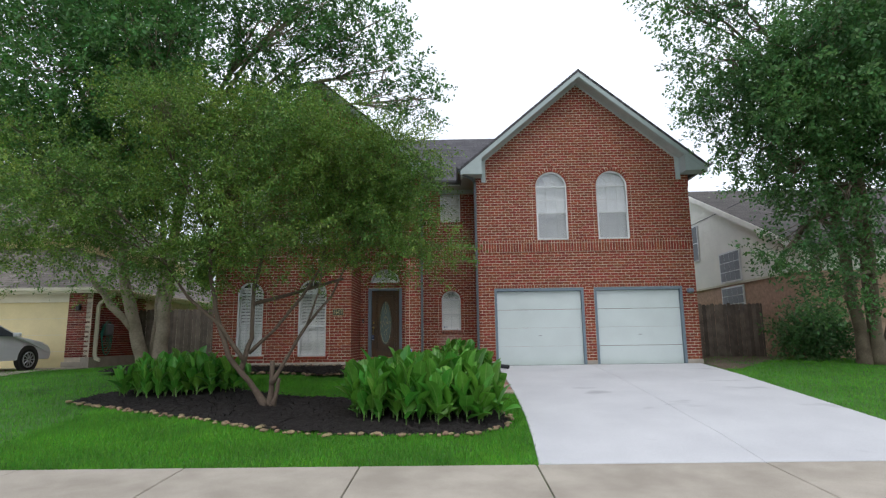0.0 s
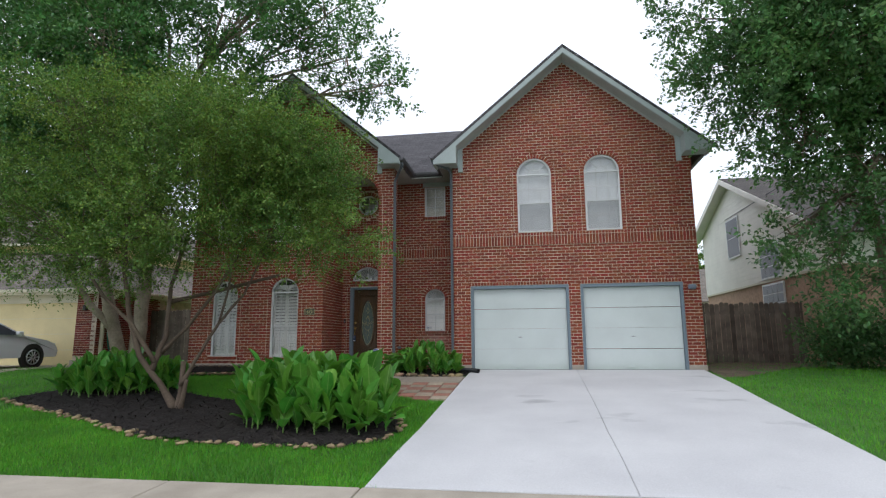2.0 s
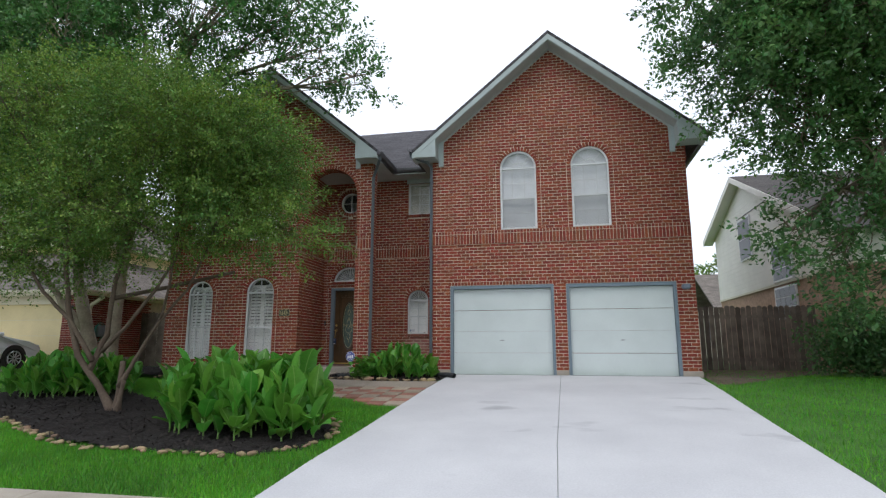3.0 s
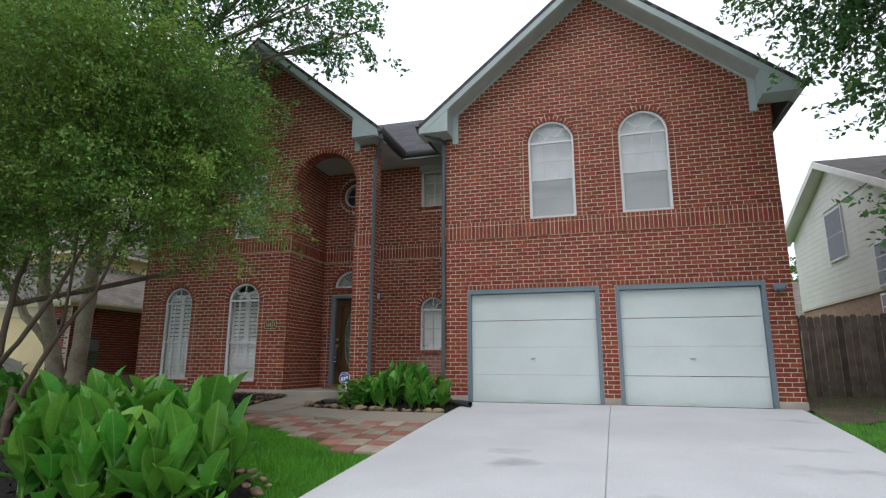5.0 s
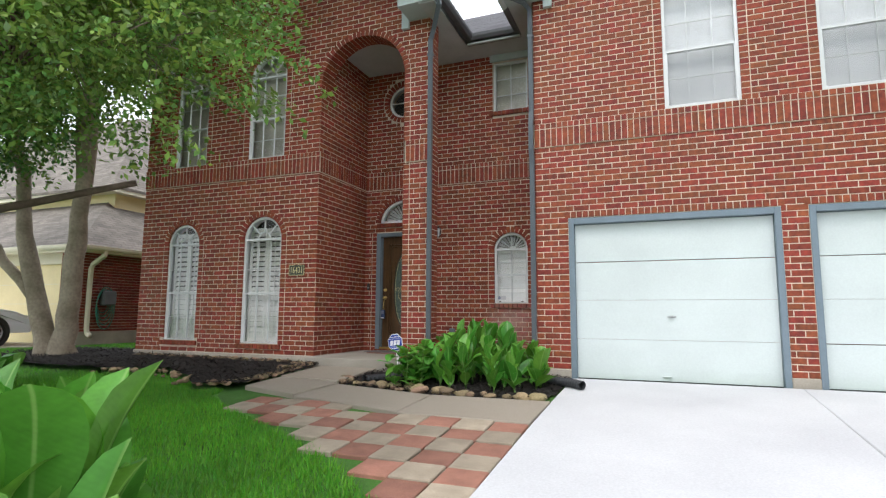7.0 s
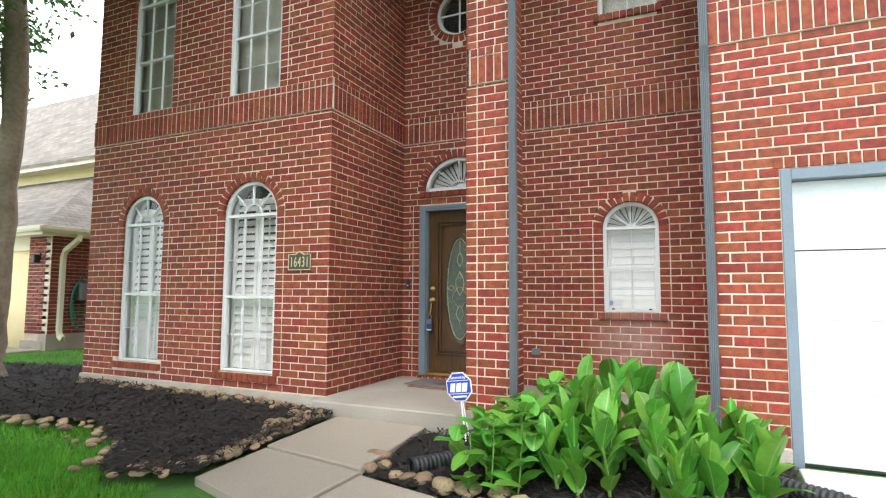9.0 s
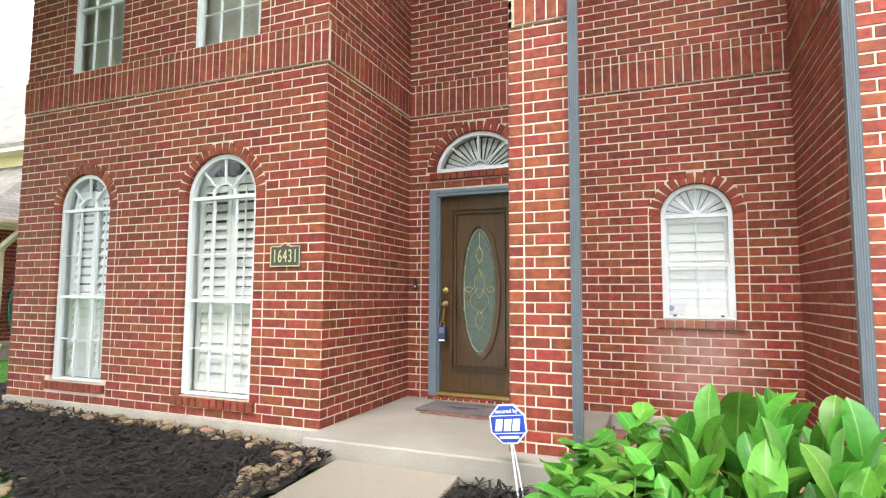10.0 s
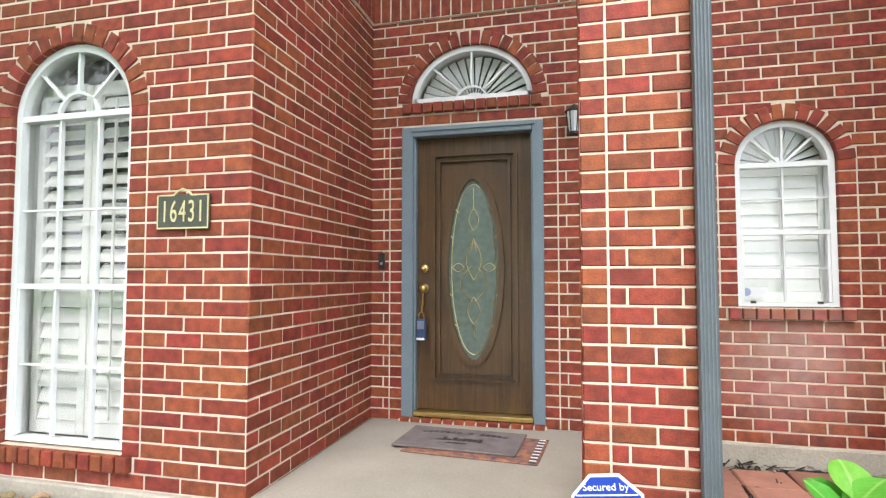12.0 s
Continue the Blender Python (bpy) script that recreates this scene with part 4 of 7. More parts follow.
# ---- garage doors ----
for i, (x0, x1) in enumerate(((1.505, 3.985), (4.27, 6.71))):
    d = thing(f"garage_door_{i + 1}", "pale grey-green sectional garage door in a blue-grey frame", "garage door", kind="structure")
    bm = bmesh.new()
    part("jamb", boxed(x0, x0 + 0.07, FY - 0.012, FY + 0.14, 0.42, 2.555, 0.004), M_trim, d)
    part("jamb", boxed(x1 - 0.07, x1, FY - 0.012, FY + 0.14, 0.42, 2.555, 0.004), M_trim, d)
    part("head", boxed(x0 + 0.07, x1 - 0.07, FY - 0.010, FY + 0.14, 2.475, 2.555, 0.004), M_trim, d)
    a, b = x0 + 0.072, x1 - 0.072
    hts = [0.452, 0.955, 1.46, 1.965, 2.47]
    for k in range(4):
        bm = boxed(a, b, FY + 0.085, FY + 0.125, hts[k] + (0.002 if k else 0.0), hts[k + 1] - (0.008 if (k == 2 or (i and k == 0)) else 0.001), 0.0015)
        # long shallow pressed panels
        for p in range(4):
            pa, pb = a + 0.07 + p * (b - a - 0.08) / 4, a + (p + 1) * (b - a - 0.08) / 4
            for zz in (hts[k] + 0.14, hts[k] + 0.36):
                box(bm, pa, pb, FY + 0.0825, FY + 0.087, zz - 0.01, zz + 0.016)
        part("door_panel", bm, M_garage, d)
    part("bottom_seal", boxed(a, b, FY + 0.09, FY + 0.12, 0.432, 0.452), M_dark, d, "black rubber seal")
    bm = boxed((a + b) / 2 - 0.05, (a + b) / 2 + 0.05, FY + 0.055, FY + 0.07, 1.24, 1.256, 0.004)
    box(bm, (a + b) / 2 - 0.012, (a + b) / 2 + 0.012, FY + 0.06, FY + 0.088, 1.235, 1.262)
    h = part("handle", bm, mat("worn_steel", (0.35, 0.36, 0.36), 0.4, 0.2, metal=0.6), d, "small worn steel handle")
    part("lift_handle", boxed((a + b) / 2 - 0.13, (a + b) / 2 - 0.02, FY + 0.06, FY + 0.086, 0.50, 0.515, 0.003), M_garage, d)

# ---- front door ----
door = thing("door_1", "dark stained wooden front door with an oval leaded glass", "door", kind="structure")
for a, b in ((-2.262, -2.175), (-1.30, -1.223)):
    bm = boxed(a, b, BY - 0.015, BY + 0.12, 0.615, 2.755, 0.004)
    s = 1 if a < -2 else -1
    e = b if s > 0 else a
    box(bm, *sorted((e, e + s * 0.012)), BY + 0.02, BY + 0.12, 0.615, 2.69)
    part("door_frame", bm, M_trim, door, "blue-grey painted frame")
bm = boxed(-2.175, -1.30, BY - 0.015, BY + 0.12, 2.685, 2.755, 0.004)
box(bm, -2.20, -1.28, BY - 0.03, BY + 0.02, 2.722, 2.75)
part("door_frame", bm, M_trim, door, "blue-grey painted frame")
DX0, DX1, DZ0, DZ1, DY0 = -2.163, -1.312, 0.675, 2.685, BY + 0.075
leaf = part("door_leaf", boxed(DX0, DX1, DY0, DY0 + 0.045, DZ0, DZ1, 0.004), M_door, door)
cx = -1.735
for zlo, zhi, xa, xb, wd in ((0.90, 2.545, -2.035, -1.425, 0.028), (0.945, 2.50, -1.99, -1.47, 0.016)):
    bm = bmesh.new()
    rect_sweep(bm, [(xa, zlo), (xa, zhi), (xb, zhi), (xb, zlo)], wd, DY0 - 0.028, DY0 + 0.002, closed=True)
    part("moulding", bm, M_door, leaf)
oval = lambda k, rx, rz, n=48: (cx + rx * math.cos(2 * math.pi * k / n), 1.705 + rz * math.sin(2 * math.pi * k / n))
bm = bmesh.new()
rect_sweep(bm, [oval(k, 0.205, 0.675) for k in range(48)], 0.040, DY0 - 0.034, DY0 + 0.004, closed=True)
part("oval_frame", bm, M_door, leaf)
bm = bmesh.new()
bm.faces.new([bm.verts.new((*[oval(k, 0.19, 0.66)[0]], DY0 - 0.006, oval(k, 0.19, 0.66)[1])) for k in range(48)])
part("oval_glass", bm, M_doorglass, leaf, "greenish textured leaded glass with lawn and sky reflection in its colour")


def came(pts):
    bm = bmesh.new()
    tube(bm, [(x, DY0 - 0.008, z) for x, z in pts], 0.0035, 5)
    part("came", bm, M_came, leaf, "gold leading")


came([oval(k, 0.165, 0.62) for k in range(49)])
for s in (-1, 1):
    came([(cx + s * 0.055 * math.sin(math.pi * k / 10), 1.62 + 0.30 * k / 10) for k in range(11)])
    came([(cx + s * (0.012 + 0.085 * math.sin(math.pi * k / 12)), 1.47 + 0.26 * k / 12) for k in range(13)])
    came([(cx + s * 0.035 * math.sin(math.pi * k / 10), 1.98 + 0.17 * k / 10) for k in range(11)])
    came([(cx + s * 0.045 * math.sin(math.pi * k / 10), 1.30 + 0.20 * k / 10) for k in range(11)])
    came([(cx + s * (0.07 + 0.09 * k / 8), 1.715 + 0.03 * math.sin(math.pi * k / 8)) for k in range(9)])
    came([(cx + s * (0.07 + 0.09 * k / 8), 1.715 - 0.03 * math.sin(math.pi * k / 8)) for k in range(9)])
    came([(cx + s * 0.02 * k / 4, 1.93 - 0.1 * k / 4) for k in range(5)])
    for z, w in ((2.12, 0.11), (1.93, 0.155), (1.50, 0.155), (1.27, 0.11)):
        came([(cx + s * w, z), (cx + s * (w + 0.03), z + 0.03)])
came([(cx, 2.15), (cx, 2.30)]), came([(cx, 1.30), (cx + 0.01, 1.20)])
part("threshold", boxed(-2.17, -1.305, BY - 0.02, BY + 0.12, 0.640, 0.672, 0.004), M_brass, door, "polished brass threshold")


def knob(z, r, plate):
    bm = bmesh.new()
    bmesh.ops.create_cone(bm, cap_ends=True, segments=20, radius1=plate, radius2=plate * 0.8, depth=0.014, matrix=Matrix.Translation((-2.108, DY0 - 0.007, z)) @ Matrix.Rotation(radians(90), 4, "X"))
    bmesh.ops.create_uvsphere(bm, u_segments=14, v_segments=10, radius=r, matrix=Matrix.Translation((-2.108, DY0 - 0.038, z)))
    part("door_knob" if r > 0.02 else "deadbolt", bm, M_brass, door, "worn brass fitting", smooth=True)


knob(1.705, 0.018, 0.034), knob(1.56, 0.030, 0.036)
# threshold bricks
step_ = tagged(part("threshold_step", boxed(-2.27, -1.215, BY - 0.05, BY, 0.585, 0.622), M_mortar), "rowlock brick step under the door", "step", kind="structure")
for k in range(13):
    ob = new("brick", brick_mesh(0.068, 0.052))
    ob.parent = step_
    ob.location = (-2.225 + k * 0.0805, BY - 0.058, 0.612)

# ---- beds, walk and planting ----
M_stone = mat("river_stone", (0.36, 0.255, 0.145), 0.75, 0.4, 12, 60, 0.3, rand=0.45, hue=0.03, coords="Object")
M_pav_red = mat("red_paver", (0.36, 0.165, 0.115), 0.9, 0.3, 6, 120, 0.4, rand=0.25)
M_pav_tan = mat("tan_paver", (0.40, 0.33, 0.245), 0.9, 0.25, 6, 120, 0.4, rand=0.2)
M_canna = mat("canna_leaf", (0.13, 0.385, 0.045), 0.42, 0.25, 6, 40, 0.06, rand=0.32, hue=0.02, extra=veined, coords="Object")
M_stalk = mat("canna_stalk", (0.16, 0.30, 0.06), 0.5, 0.25, 12, 60, 0.05)
M_bark1 = mat("grey_tan_bark", (0.135, 0.10, 0.07), 0.85, 0.4, 3, 30, 0.4, alt=(0.09, 0.062, 0.042))
M_bark2 = mat("smooth_tan_bark", (0.33, 0.27, 0.20), 0.75, 0.35, 2.5, 20, 0.4, alt=(0.19, 0.15, 0.10))
M_bark3 = mat("grey_brown_bark", (0.22, 0.17, 0.12), 0.85, 0.4, 3, 30, 0.5, alt=(0.12, 0.09, 0.06))
M_leaf1 = mat("fine_yellow_green_leaf", (0.215, 0.335, 0.052), 0.55, 0.3, 0.9, 10, 0, rand=0.5, hue=0.03, extra=leafy, alt=(0.10, 0.215, 0.042))
M_leaf2 = mat("green_leaf", (0.12, 0.29, 0.066), 0.5, 0.3, 0.7, 10, 0, rand=0.45, hue=0.025, extra=leafy, alt=(0.055, 0.145, 0.04))
M_leaf3 = mat("dark_green_leaf", (0.145, 0.31, 0.085), 0.5, 0.3, 0.7, 10, 0, rand=0.45, hue=0.025, extra=leafy, alt=(0.065, 0.16, 0.052))


M_soil = mat("bare_soil", (0.16, 0.115, 0.075), 0.95, 0.4, 4, 60, 0.8, bdist=0.03)


def inside(poly, x, y):
    """Which of the points lie inside a polygon."""
    x, y = np.asarray(x, float), np.asarray(y, float)
    hit = np.zeros(x.shape, bool)
    for (ax, ay), (bx, by) in zip(poly, poly[1:] + poly[:1]):
        if ay == by:
            continue
        c = ((ay > y) != (by > y)) & (x < (bx - ax) * (y - ay) / (by - ay) + ax)
        hit ^= c
    return hit


BED_FRONT = [(-6.95, 10.7), (-5.4, 9.9), (-3.9, 9.25), (-2.3, 8.42), (-1.2, 8.17), (0.55, 8.14), (1.08, 8.45), (1.2, 8.95), (1.02, 9.6), (0.5, 10.15),
             (-0.8, 10.6), (-2.6, 11.0), (-3.6, 11.5), (-4.6, 12.3), (-6.2, 12.2), (-6.9, 11.5)]
BED_HOUSE = [(-9.0, 15.9), (-6.35, 16.6), (-6.30, 15.46), (-2.50, 15.24), (-2.20, 15.22), (-2.26, 13.60), (-2.85, 13.36), (-3.3, 13.85), (-4.2, 14.22), (-5.3, 14.05), (-7.4, 14.1), (-9.0, 14.6)]
BED_ENTRY = [(-1.28, 15.22), (-0.98, 15.22), (-0.98, 15.46), (-0.5, 15.46), (-0.5, 17.02), (1.04, 17.02), (1.04, 15.46), (1.49, 15.46), (1.47, 13.93), (0.19, 13.90), (-0.5, 14.02), (-1.22, 14.18), (-1.30, 14.6)]


def mulch_bed(name, label, poly, lift=0.03, step=0.05, material=None):
    xa, xb = min(p[0] for p in poly), max(p[0] for p in poly)
    ya, yb = min(p[1] for p in poly), max(p[1] for p in poly)
    nx, ny = int((xb - xa) / step) + 1, int((yb - ya) / step) + 1
    verts, faces, index = [], [], {}

    def vert(i, j):
        if (i, j) not in index:
            x, y = xa + i * step, ya + j * step
            index[i, j] = len(verts)
            verts.append((x + random.uniform(-0.02, 0.02), y + random.uniform(-0.02, 0.02), gz(y) + lift + 0.03 * noise.noise((x * 1.5, y * 1.5, 0)) + random.uniform(-0.012, 0.012)))
        return index[i, j]
    cx = [xa + (i + 0.5) * step for i in range(nx)]
    for j in range(ny):
        ok = inside(poly, cx, [ya + (j + 0.5) * step] * nx)
        for i in range(nx):
            if ok[i]:
                faces.append((vert(i, j), vert(i + 1, j), vert(i + 1, j + 1), vert(i, j + 1)))
    return tagged(quadmesh(name, verts, faces, material or M_mulch, smooth=True), label, "mulch bed", kind="structure")


mulch_bed("bed_front", "dark mulch bed under the small tree", BED_FRONT)
BED_CORNER = [(7.03, 14.3), (7.5, 14.2), (8.5, 15.3), (9.6, 16.6), (11.0, 17.6), (11.2, 19.7), (7.15, 19.7), (7.15, 15.5)]
mulch_bed("bed_corner", "bare brown earth along the garage side and the fence", BED_CORNER, 0.015, 0.08, M_soil)
mulch_bed("bed_house", "dark mulch bed along the house front", BED_HOUSE, 0.105)
mulch_bed("bed_entry", "dark mulch and soil in the corner bed by the entry", BED_ENTRY, 0.03)


def scatter(poly, n, rng):
    xa, xb = min(p[0] for p in poly), max(p[0] for p in poly)
    ya, yb = min(p[1] for p in poly), max(p[1] for p in poly)
    x, y = rng.uniform(xa, xb, n), rng.uniform(ya, yb, n)
    k = inside(poly, x, y)
    return x[k], y[k]


def fast_mesh(name, co, faces_per, material):
    """A mesh of many alike faces from an array of corners."""
    co = np.asarray(co, np.float32).reshape(-1, 3)
    nf = len(co) // faces_per
    me = bpy.data.meshes.new(name)
    me.vertices.add(len(co))
    me.vertices.foreach_set("co", co.ravel())
    me.loops.add(len(co))
    me.loops.foreach_set("vertex_index", np.arange(len(co), dtype=np.int32))
    me.polygons.add(nf)
    me.polygons.foreach_set("loop_start", np.arange(nf, dtype=np.int32) * faces_per)
    me.polygons.foreach_set("loop_total", np.full(nf, faces_per, np.int32))
    me.materials.append(material)
    me.update(calc_edges=True)
    return new(name, me)


GZ_Y, GZ_Z = np.array(PY), np.array(PZ)


def shreds(rng):
    co = []
    for poly, n, up in ((BED_FRONT, 9000, 0.055), (BED_HOUSE, 16000, 0.125), (BED_ENTRY, 5000, 0.055)):
        x, y = scatter(poly, n, rng)
        z = np.interp(y, GZ_Y, GZ_Z) + up + rng.uniform(-0.015, 0.02, len(x))
        a, ln, wd = rng.uniform(0, 6.28, len(x)), rng.uniform(0.02, 0.06, len(x)), rng.uniform(0.004, 0.009, len(x))
        t = rng.uniform(-0.5, 0.5, len(x))
        dx, dy, dz = np.cos(a) * ln, np.sin(a) * ln, t * ln
        px, py = -np.sin(a) * wd, np.cos(a) * wd
        co.append(np.stack([np.stack([x - dx + s * px, y - dy + s * py, z - dz], 1) if e < 0 else np.stack([x + dx + s * px, y + dy + s * py, z + dz], 1)
                            for e, s in ((-1, -1), (1, -1), (1, 1), (-1, 1))], 1).reshape(-1, 3))
    return np.concatenate(co)


RNG = np.random.default_rng(7)
tagged(fast_mesh("mulch", shreds(RNG), 4, M_chip), "loose dark shredded bark mulch", "mulch", kind="stuff")

# walk slabs and pavers
M_path = mat("concrete_walk_slab", (0.32, 0.275, 0.22), 0.9, 0.3, 1.8, 110, 0.35, alt=(0.31, 0.265, 0.21))
path_ = thing("walkway", "old beige concrete walk slabs leading to the porch", "walkway", kind="structure")


def flat_piece(name, corners, lift, material, parent, thick=0.06):
    bm = bmesh.new()
    top = [bm.verts.new((x, y, gz(y) + lift)) for x, y in corners]
    low = [bm.verts.new((x, y, gz(y) + lift - thick)) for x, y in corners]
    bm.faces.new(top), bm.faces.new(low[::-1])
    for k in range(4):
        bm.faces.new((top[k], low[k], low[(k + 1) % 4], top[(k + 1) % 4]))
    bmesh.ops.recalc_face_normals(bm, faces=bm.faces)
    bmesh.ops.bevel(bm, geom=[e for e in bm.edges if all(v.co.z > gz(v.co.y) + lift - 0.005 for v in e.verts)], offset=0.008, segments=1, affect="EDGES")
    return part(name, bm, material, parent)


flat_piece("slab", [(0.195, 12.99), (1.505, 12.97), (1.515, 13.90), (0.20, 13.86)], 0.045, M_path, path_)
flat_piece("slab", [(-1.30, 13.38), (0.18, 13.02), (0.185, 13.86), (-1.22, 14.15)], 0.045, M_path, path_)
flat_piece("slab", [(-2.24, 13.66), (-1.315, 13.39), (-1.235, 14.17), (-2.22, 14.32)], 0.06, M_path, path_)
flat_piece("slab", [(-2.22, 14.335), (-1.235, 14.185), (-1.25, 15.23), (-2.19, 15.23)], 0.075, M_path, path_)
pav = thing("paver_patio", "loose checkered red and tan concrete pavers", "pavers", kind="structure")
PAVED = [(-2.5, 13.65), (-2.35, 13.2), (-1.61, 12.75), (-0.54, 12.22), (0.32, 11.72), (0.98, 11.15), (1.53, 11.15), (1.53, 12.96), (0.1, 12.99), (-0.9, 13.25), (-1.9, 13.5)]
for i in range(-8, 6):
    for j in range(-1, 8):
        x0, y1 = 1.505 - (i + 4) * 0.318, 12.965 + 0.3 - j * 0.301
        xm, ym = x0 - 0.155, y1 - 0.15
        if inside(PAVED, [xm], [ym])[0]:
            q = random.uniform(-0.006, 0.006)
            c = [(x0 - 0.306 + q, y1 - 0.288), (x0 + q, y1 - 0.288 + q), (x0 + q, y1), (x0 - 0.306 + q, y1 - q)]
            ob = flat_piece("paver", c, 0.035 + random.uniform(-0.008, 0.008), M_pav_red if (i + j) % 2 else M_pav_tan, pav, 0.05)
# red stepping blocks behind the entry plants
grnd = random.Random(17)
for i in range(5):
    for j in range(4):
        x, y = -0.28 + i * 0.305 + grnd.uniform(-0.01, 0.01), 15.78 + j * 0.305 + grnd.uniform(-0.01, 0.01)
        ob = part("stepping_stone", boxed(-0.147, 0.147, -0.147, 0.147, -0.05, 0.05, 0.01), M_pav_red, loc=(x, y, 0.458 + grnd.uniform(-0.006, 0.006)))
        ob.rotation_euler = (0, 0, grnd.uniform(-0.04, 0.04))
        tagged(ob, "red concrete paver lying on the soil by the wall", "paver", "pavers in the corner bed")


# stones
def stone_mesh(seed):
    rnd = random.Random(seed)
    bm = bmesh.new()
    bmesh.ops.create_icosphere(bm, subdivisions=2, radius=0.5)
    o = Vector((rnd.uniform(0, 50), rnd.uniform(0, 50), 0))
    for v in bm.verts:
        v.co *= 1 + 0.35 * noise.noise(v.co * 1.6 + o)
        v.co.z *= 0.62
        v.co.x *= 1.2
    me = bpy.data.meshes.new("stone")
    bm.to_mesh(me)
    bm.free()
    me.polygons.foreach_set("use_smooth", [True] * len(me.polygons))
    me.materials.append(M_stone)
    return me


STONES = [stone_mesh(k) for k in range(7)]


laid, heap = [], ([], [])


def stone_row(line, step, size, spread, group, rnd, lift=0.03):
    for (ax, ay), (bx, by) in zip(line, line[1:]):
        n = max(1, int(math.hypot(bx - ax, by - ay) / step))
        for k in range(n):
            f = (k + rnd.random()) / n
            x, y = ax + (bx - ax) * f + rnd.gauss(0, spread), ay + (by - ay) * f + rnd.gauss(0, spread)
            s = size * rnd.uniform(0.55, 1.25)
            me = STONES[rnd.randrange(7)]
            if len(laid) >= 290:
                m = Matrix.Translation((x, y, gz(y) + lift + s * 0.16)) @ Matrix.Rotation(rnd.uniform(0, 6.28), 4, "Z") @ Matrix.Diagonal((s, s * rnd.uniform(0.8, 1.1), s, 1))
                k0 = len(heap[0])
                heap[0].extend(tuple(m @ v.co) for v in me.vertices)
                heap[1].extend(tuple(k0 + i for i in p.vertices) for p in me.polygons)
                continue
            ob = new("stone", me)
            laid.append(ob)
            ob.location = (x, y, gz(y) + lift + s * 0.16)
            ob.scale = (s, s * rnd.uniform(0.8, 1.1), s * rnd.uniform(0.8, 1.1))
            ob.rotation_euler = (rnd.uniform(-0.3, 0.3), rnd.uniform(-0.3, 0.3), rnd.uniform(0, 6.28))
            tagged(ob, "rounded brown river stone edging the bed", "stone", group)


srnd = random.Random(11)
stone_row([(-1.27, 14.62), (-1.15, 14.27), (-0.5, 14.10), (0.2, 13.98), (0.9, 13.96), (1.40, 14.02)], 0.085, 0.15, 0.045, "stones round the entry bed", srnd)
stone_row([(-2.36, 15.12), (-2.38, 14.4), (-2.42, 13.75), (-2.80, 13.45)], 0.021, 0.082, 0.065, "stones along the walk", srnd, 0.075)
stone_row([(-2.36, 15.17), (-2.46, 14.9), (-2.48, 14.6)], 0.02, 0.08, 0.06, "stones along the walk", srnd, 0.10)
stone_row([(-2.55, 15.18), (-3.2, 15.30), (-4.5, 15.34), (-6.2, 15.38)], 0.026, 0.08, 0.06, "stones along the house", srnd, 0.10)
stone_row([(-2.9, 13.45), (-3.3, 13.8), (-4.2, 14.15), (-5.3, 14.0)], 0.05, 0.085, 0.09, "stones round the house bed", srnd, 0.07)
stone_row([(-6.95, 10.7), (-5.4, 9.88), (-3.9, 9.2), (-2.3, 8.38), (-1.2, 8.12), (0.55, 8.08), (1.1, 8.42), (1.24, 8.95), (1.05, 9.6), (0.5, 10.2)], 0.085, 0.085, 0.045, "stones round the front bed", srnd)

tagged(quadmesh("stones", *heap, M_stone, smooth=True), "small brown river stones edging the front bed", "stones", kind="stuff")


# ---- leaves and plants ----
def leaf_mesh(length, width, bend, curl, seed):
    """A broad pointed blade with a sunken midrib, bent along its length."""
    rnd = random.Random(seed)
    n, verts, faces = 7, [], []
    p, ang = Vector((0, 0, 0)), 0.0
    for i in range(n + 1):
        f = i / n
        w = width * (math.sin(math.pi * min(1, f * 0.93 + 0.05)) ** 0.75) * (1 if f < 1 else 0.02)
        wob = 0.12 * math.sin(f * 9 + seed)
        d = Vector((0, math.sin(ang), math.cos(ang)))
        up = Vector((0, -math.cos(ang), math.sin(ang)))
        for s in (-1, -0.5, 0, 0.5, 1):
            q = p + Vector((s * w / 2, 0, 0)) + up * (abs(s) ** 1.5 * w * curl + (wob * w * 0.4 * s * (1 if s > 0 else 0.4)))
            verts.append(tuple(q))
        p = p + d * (length / n)
        ang += bend / n * (0.3 + 1.4 * f)
    for i in range(n):
        for k in range(4):
            a = i * 5 + k
            faces.append((a, a + 1, a + 6, a + 5))
    me = bpy.data.meshes.new("leaf")
    me.from_pydata(verts, [], faces)
    me.polygons.foreach_set("use_smooth", [True] * len(me.polygons))
    me.materials.append(M_canna)
    return me


LEAVES = [leaf_mesh(0.44, 0.20, 0.5, 0.2, 1), leaf_mesh(0.42, 0.22, 0.9, 0.14, 2), leaf_mesh(0.38, 0.17, 0.25, 0.32, 3), leaf_mesh(0.46, 0.21, 1.3, 0.10, 4),
          leaf_mesh(0.34, 0.10, 0.15, 0.6, 5), leaf_mesh(0.42, 0.22, 0.7, 0.16, 6)]
BROAD = [leaf_mesh(0.16, 0.125, 0.7, 0.1, 11), leaf_mesh(0.14, 0.11, 1.0, 0.12, 12), leaf_mesh(0.18, 0.13, 0.5, 0.1, 13)]


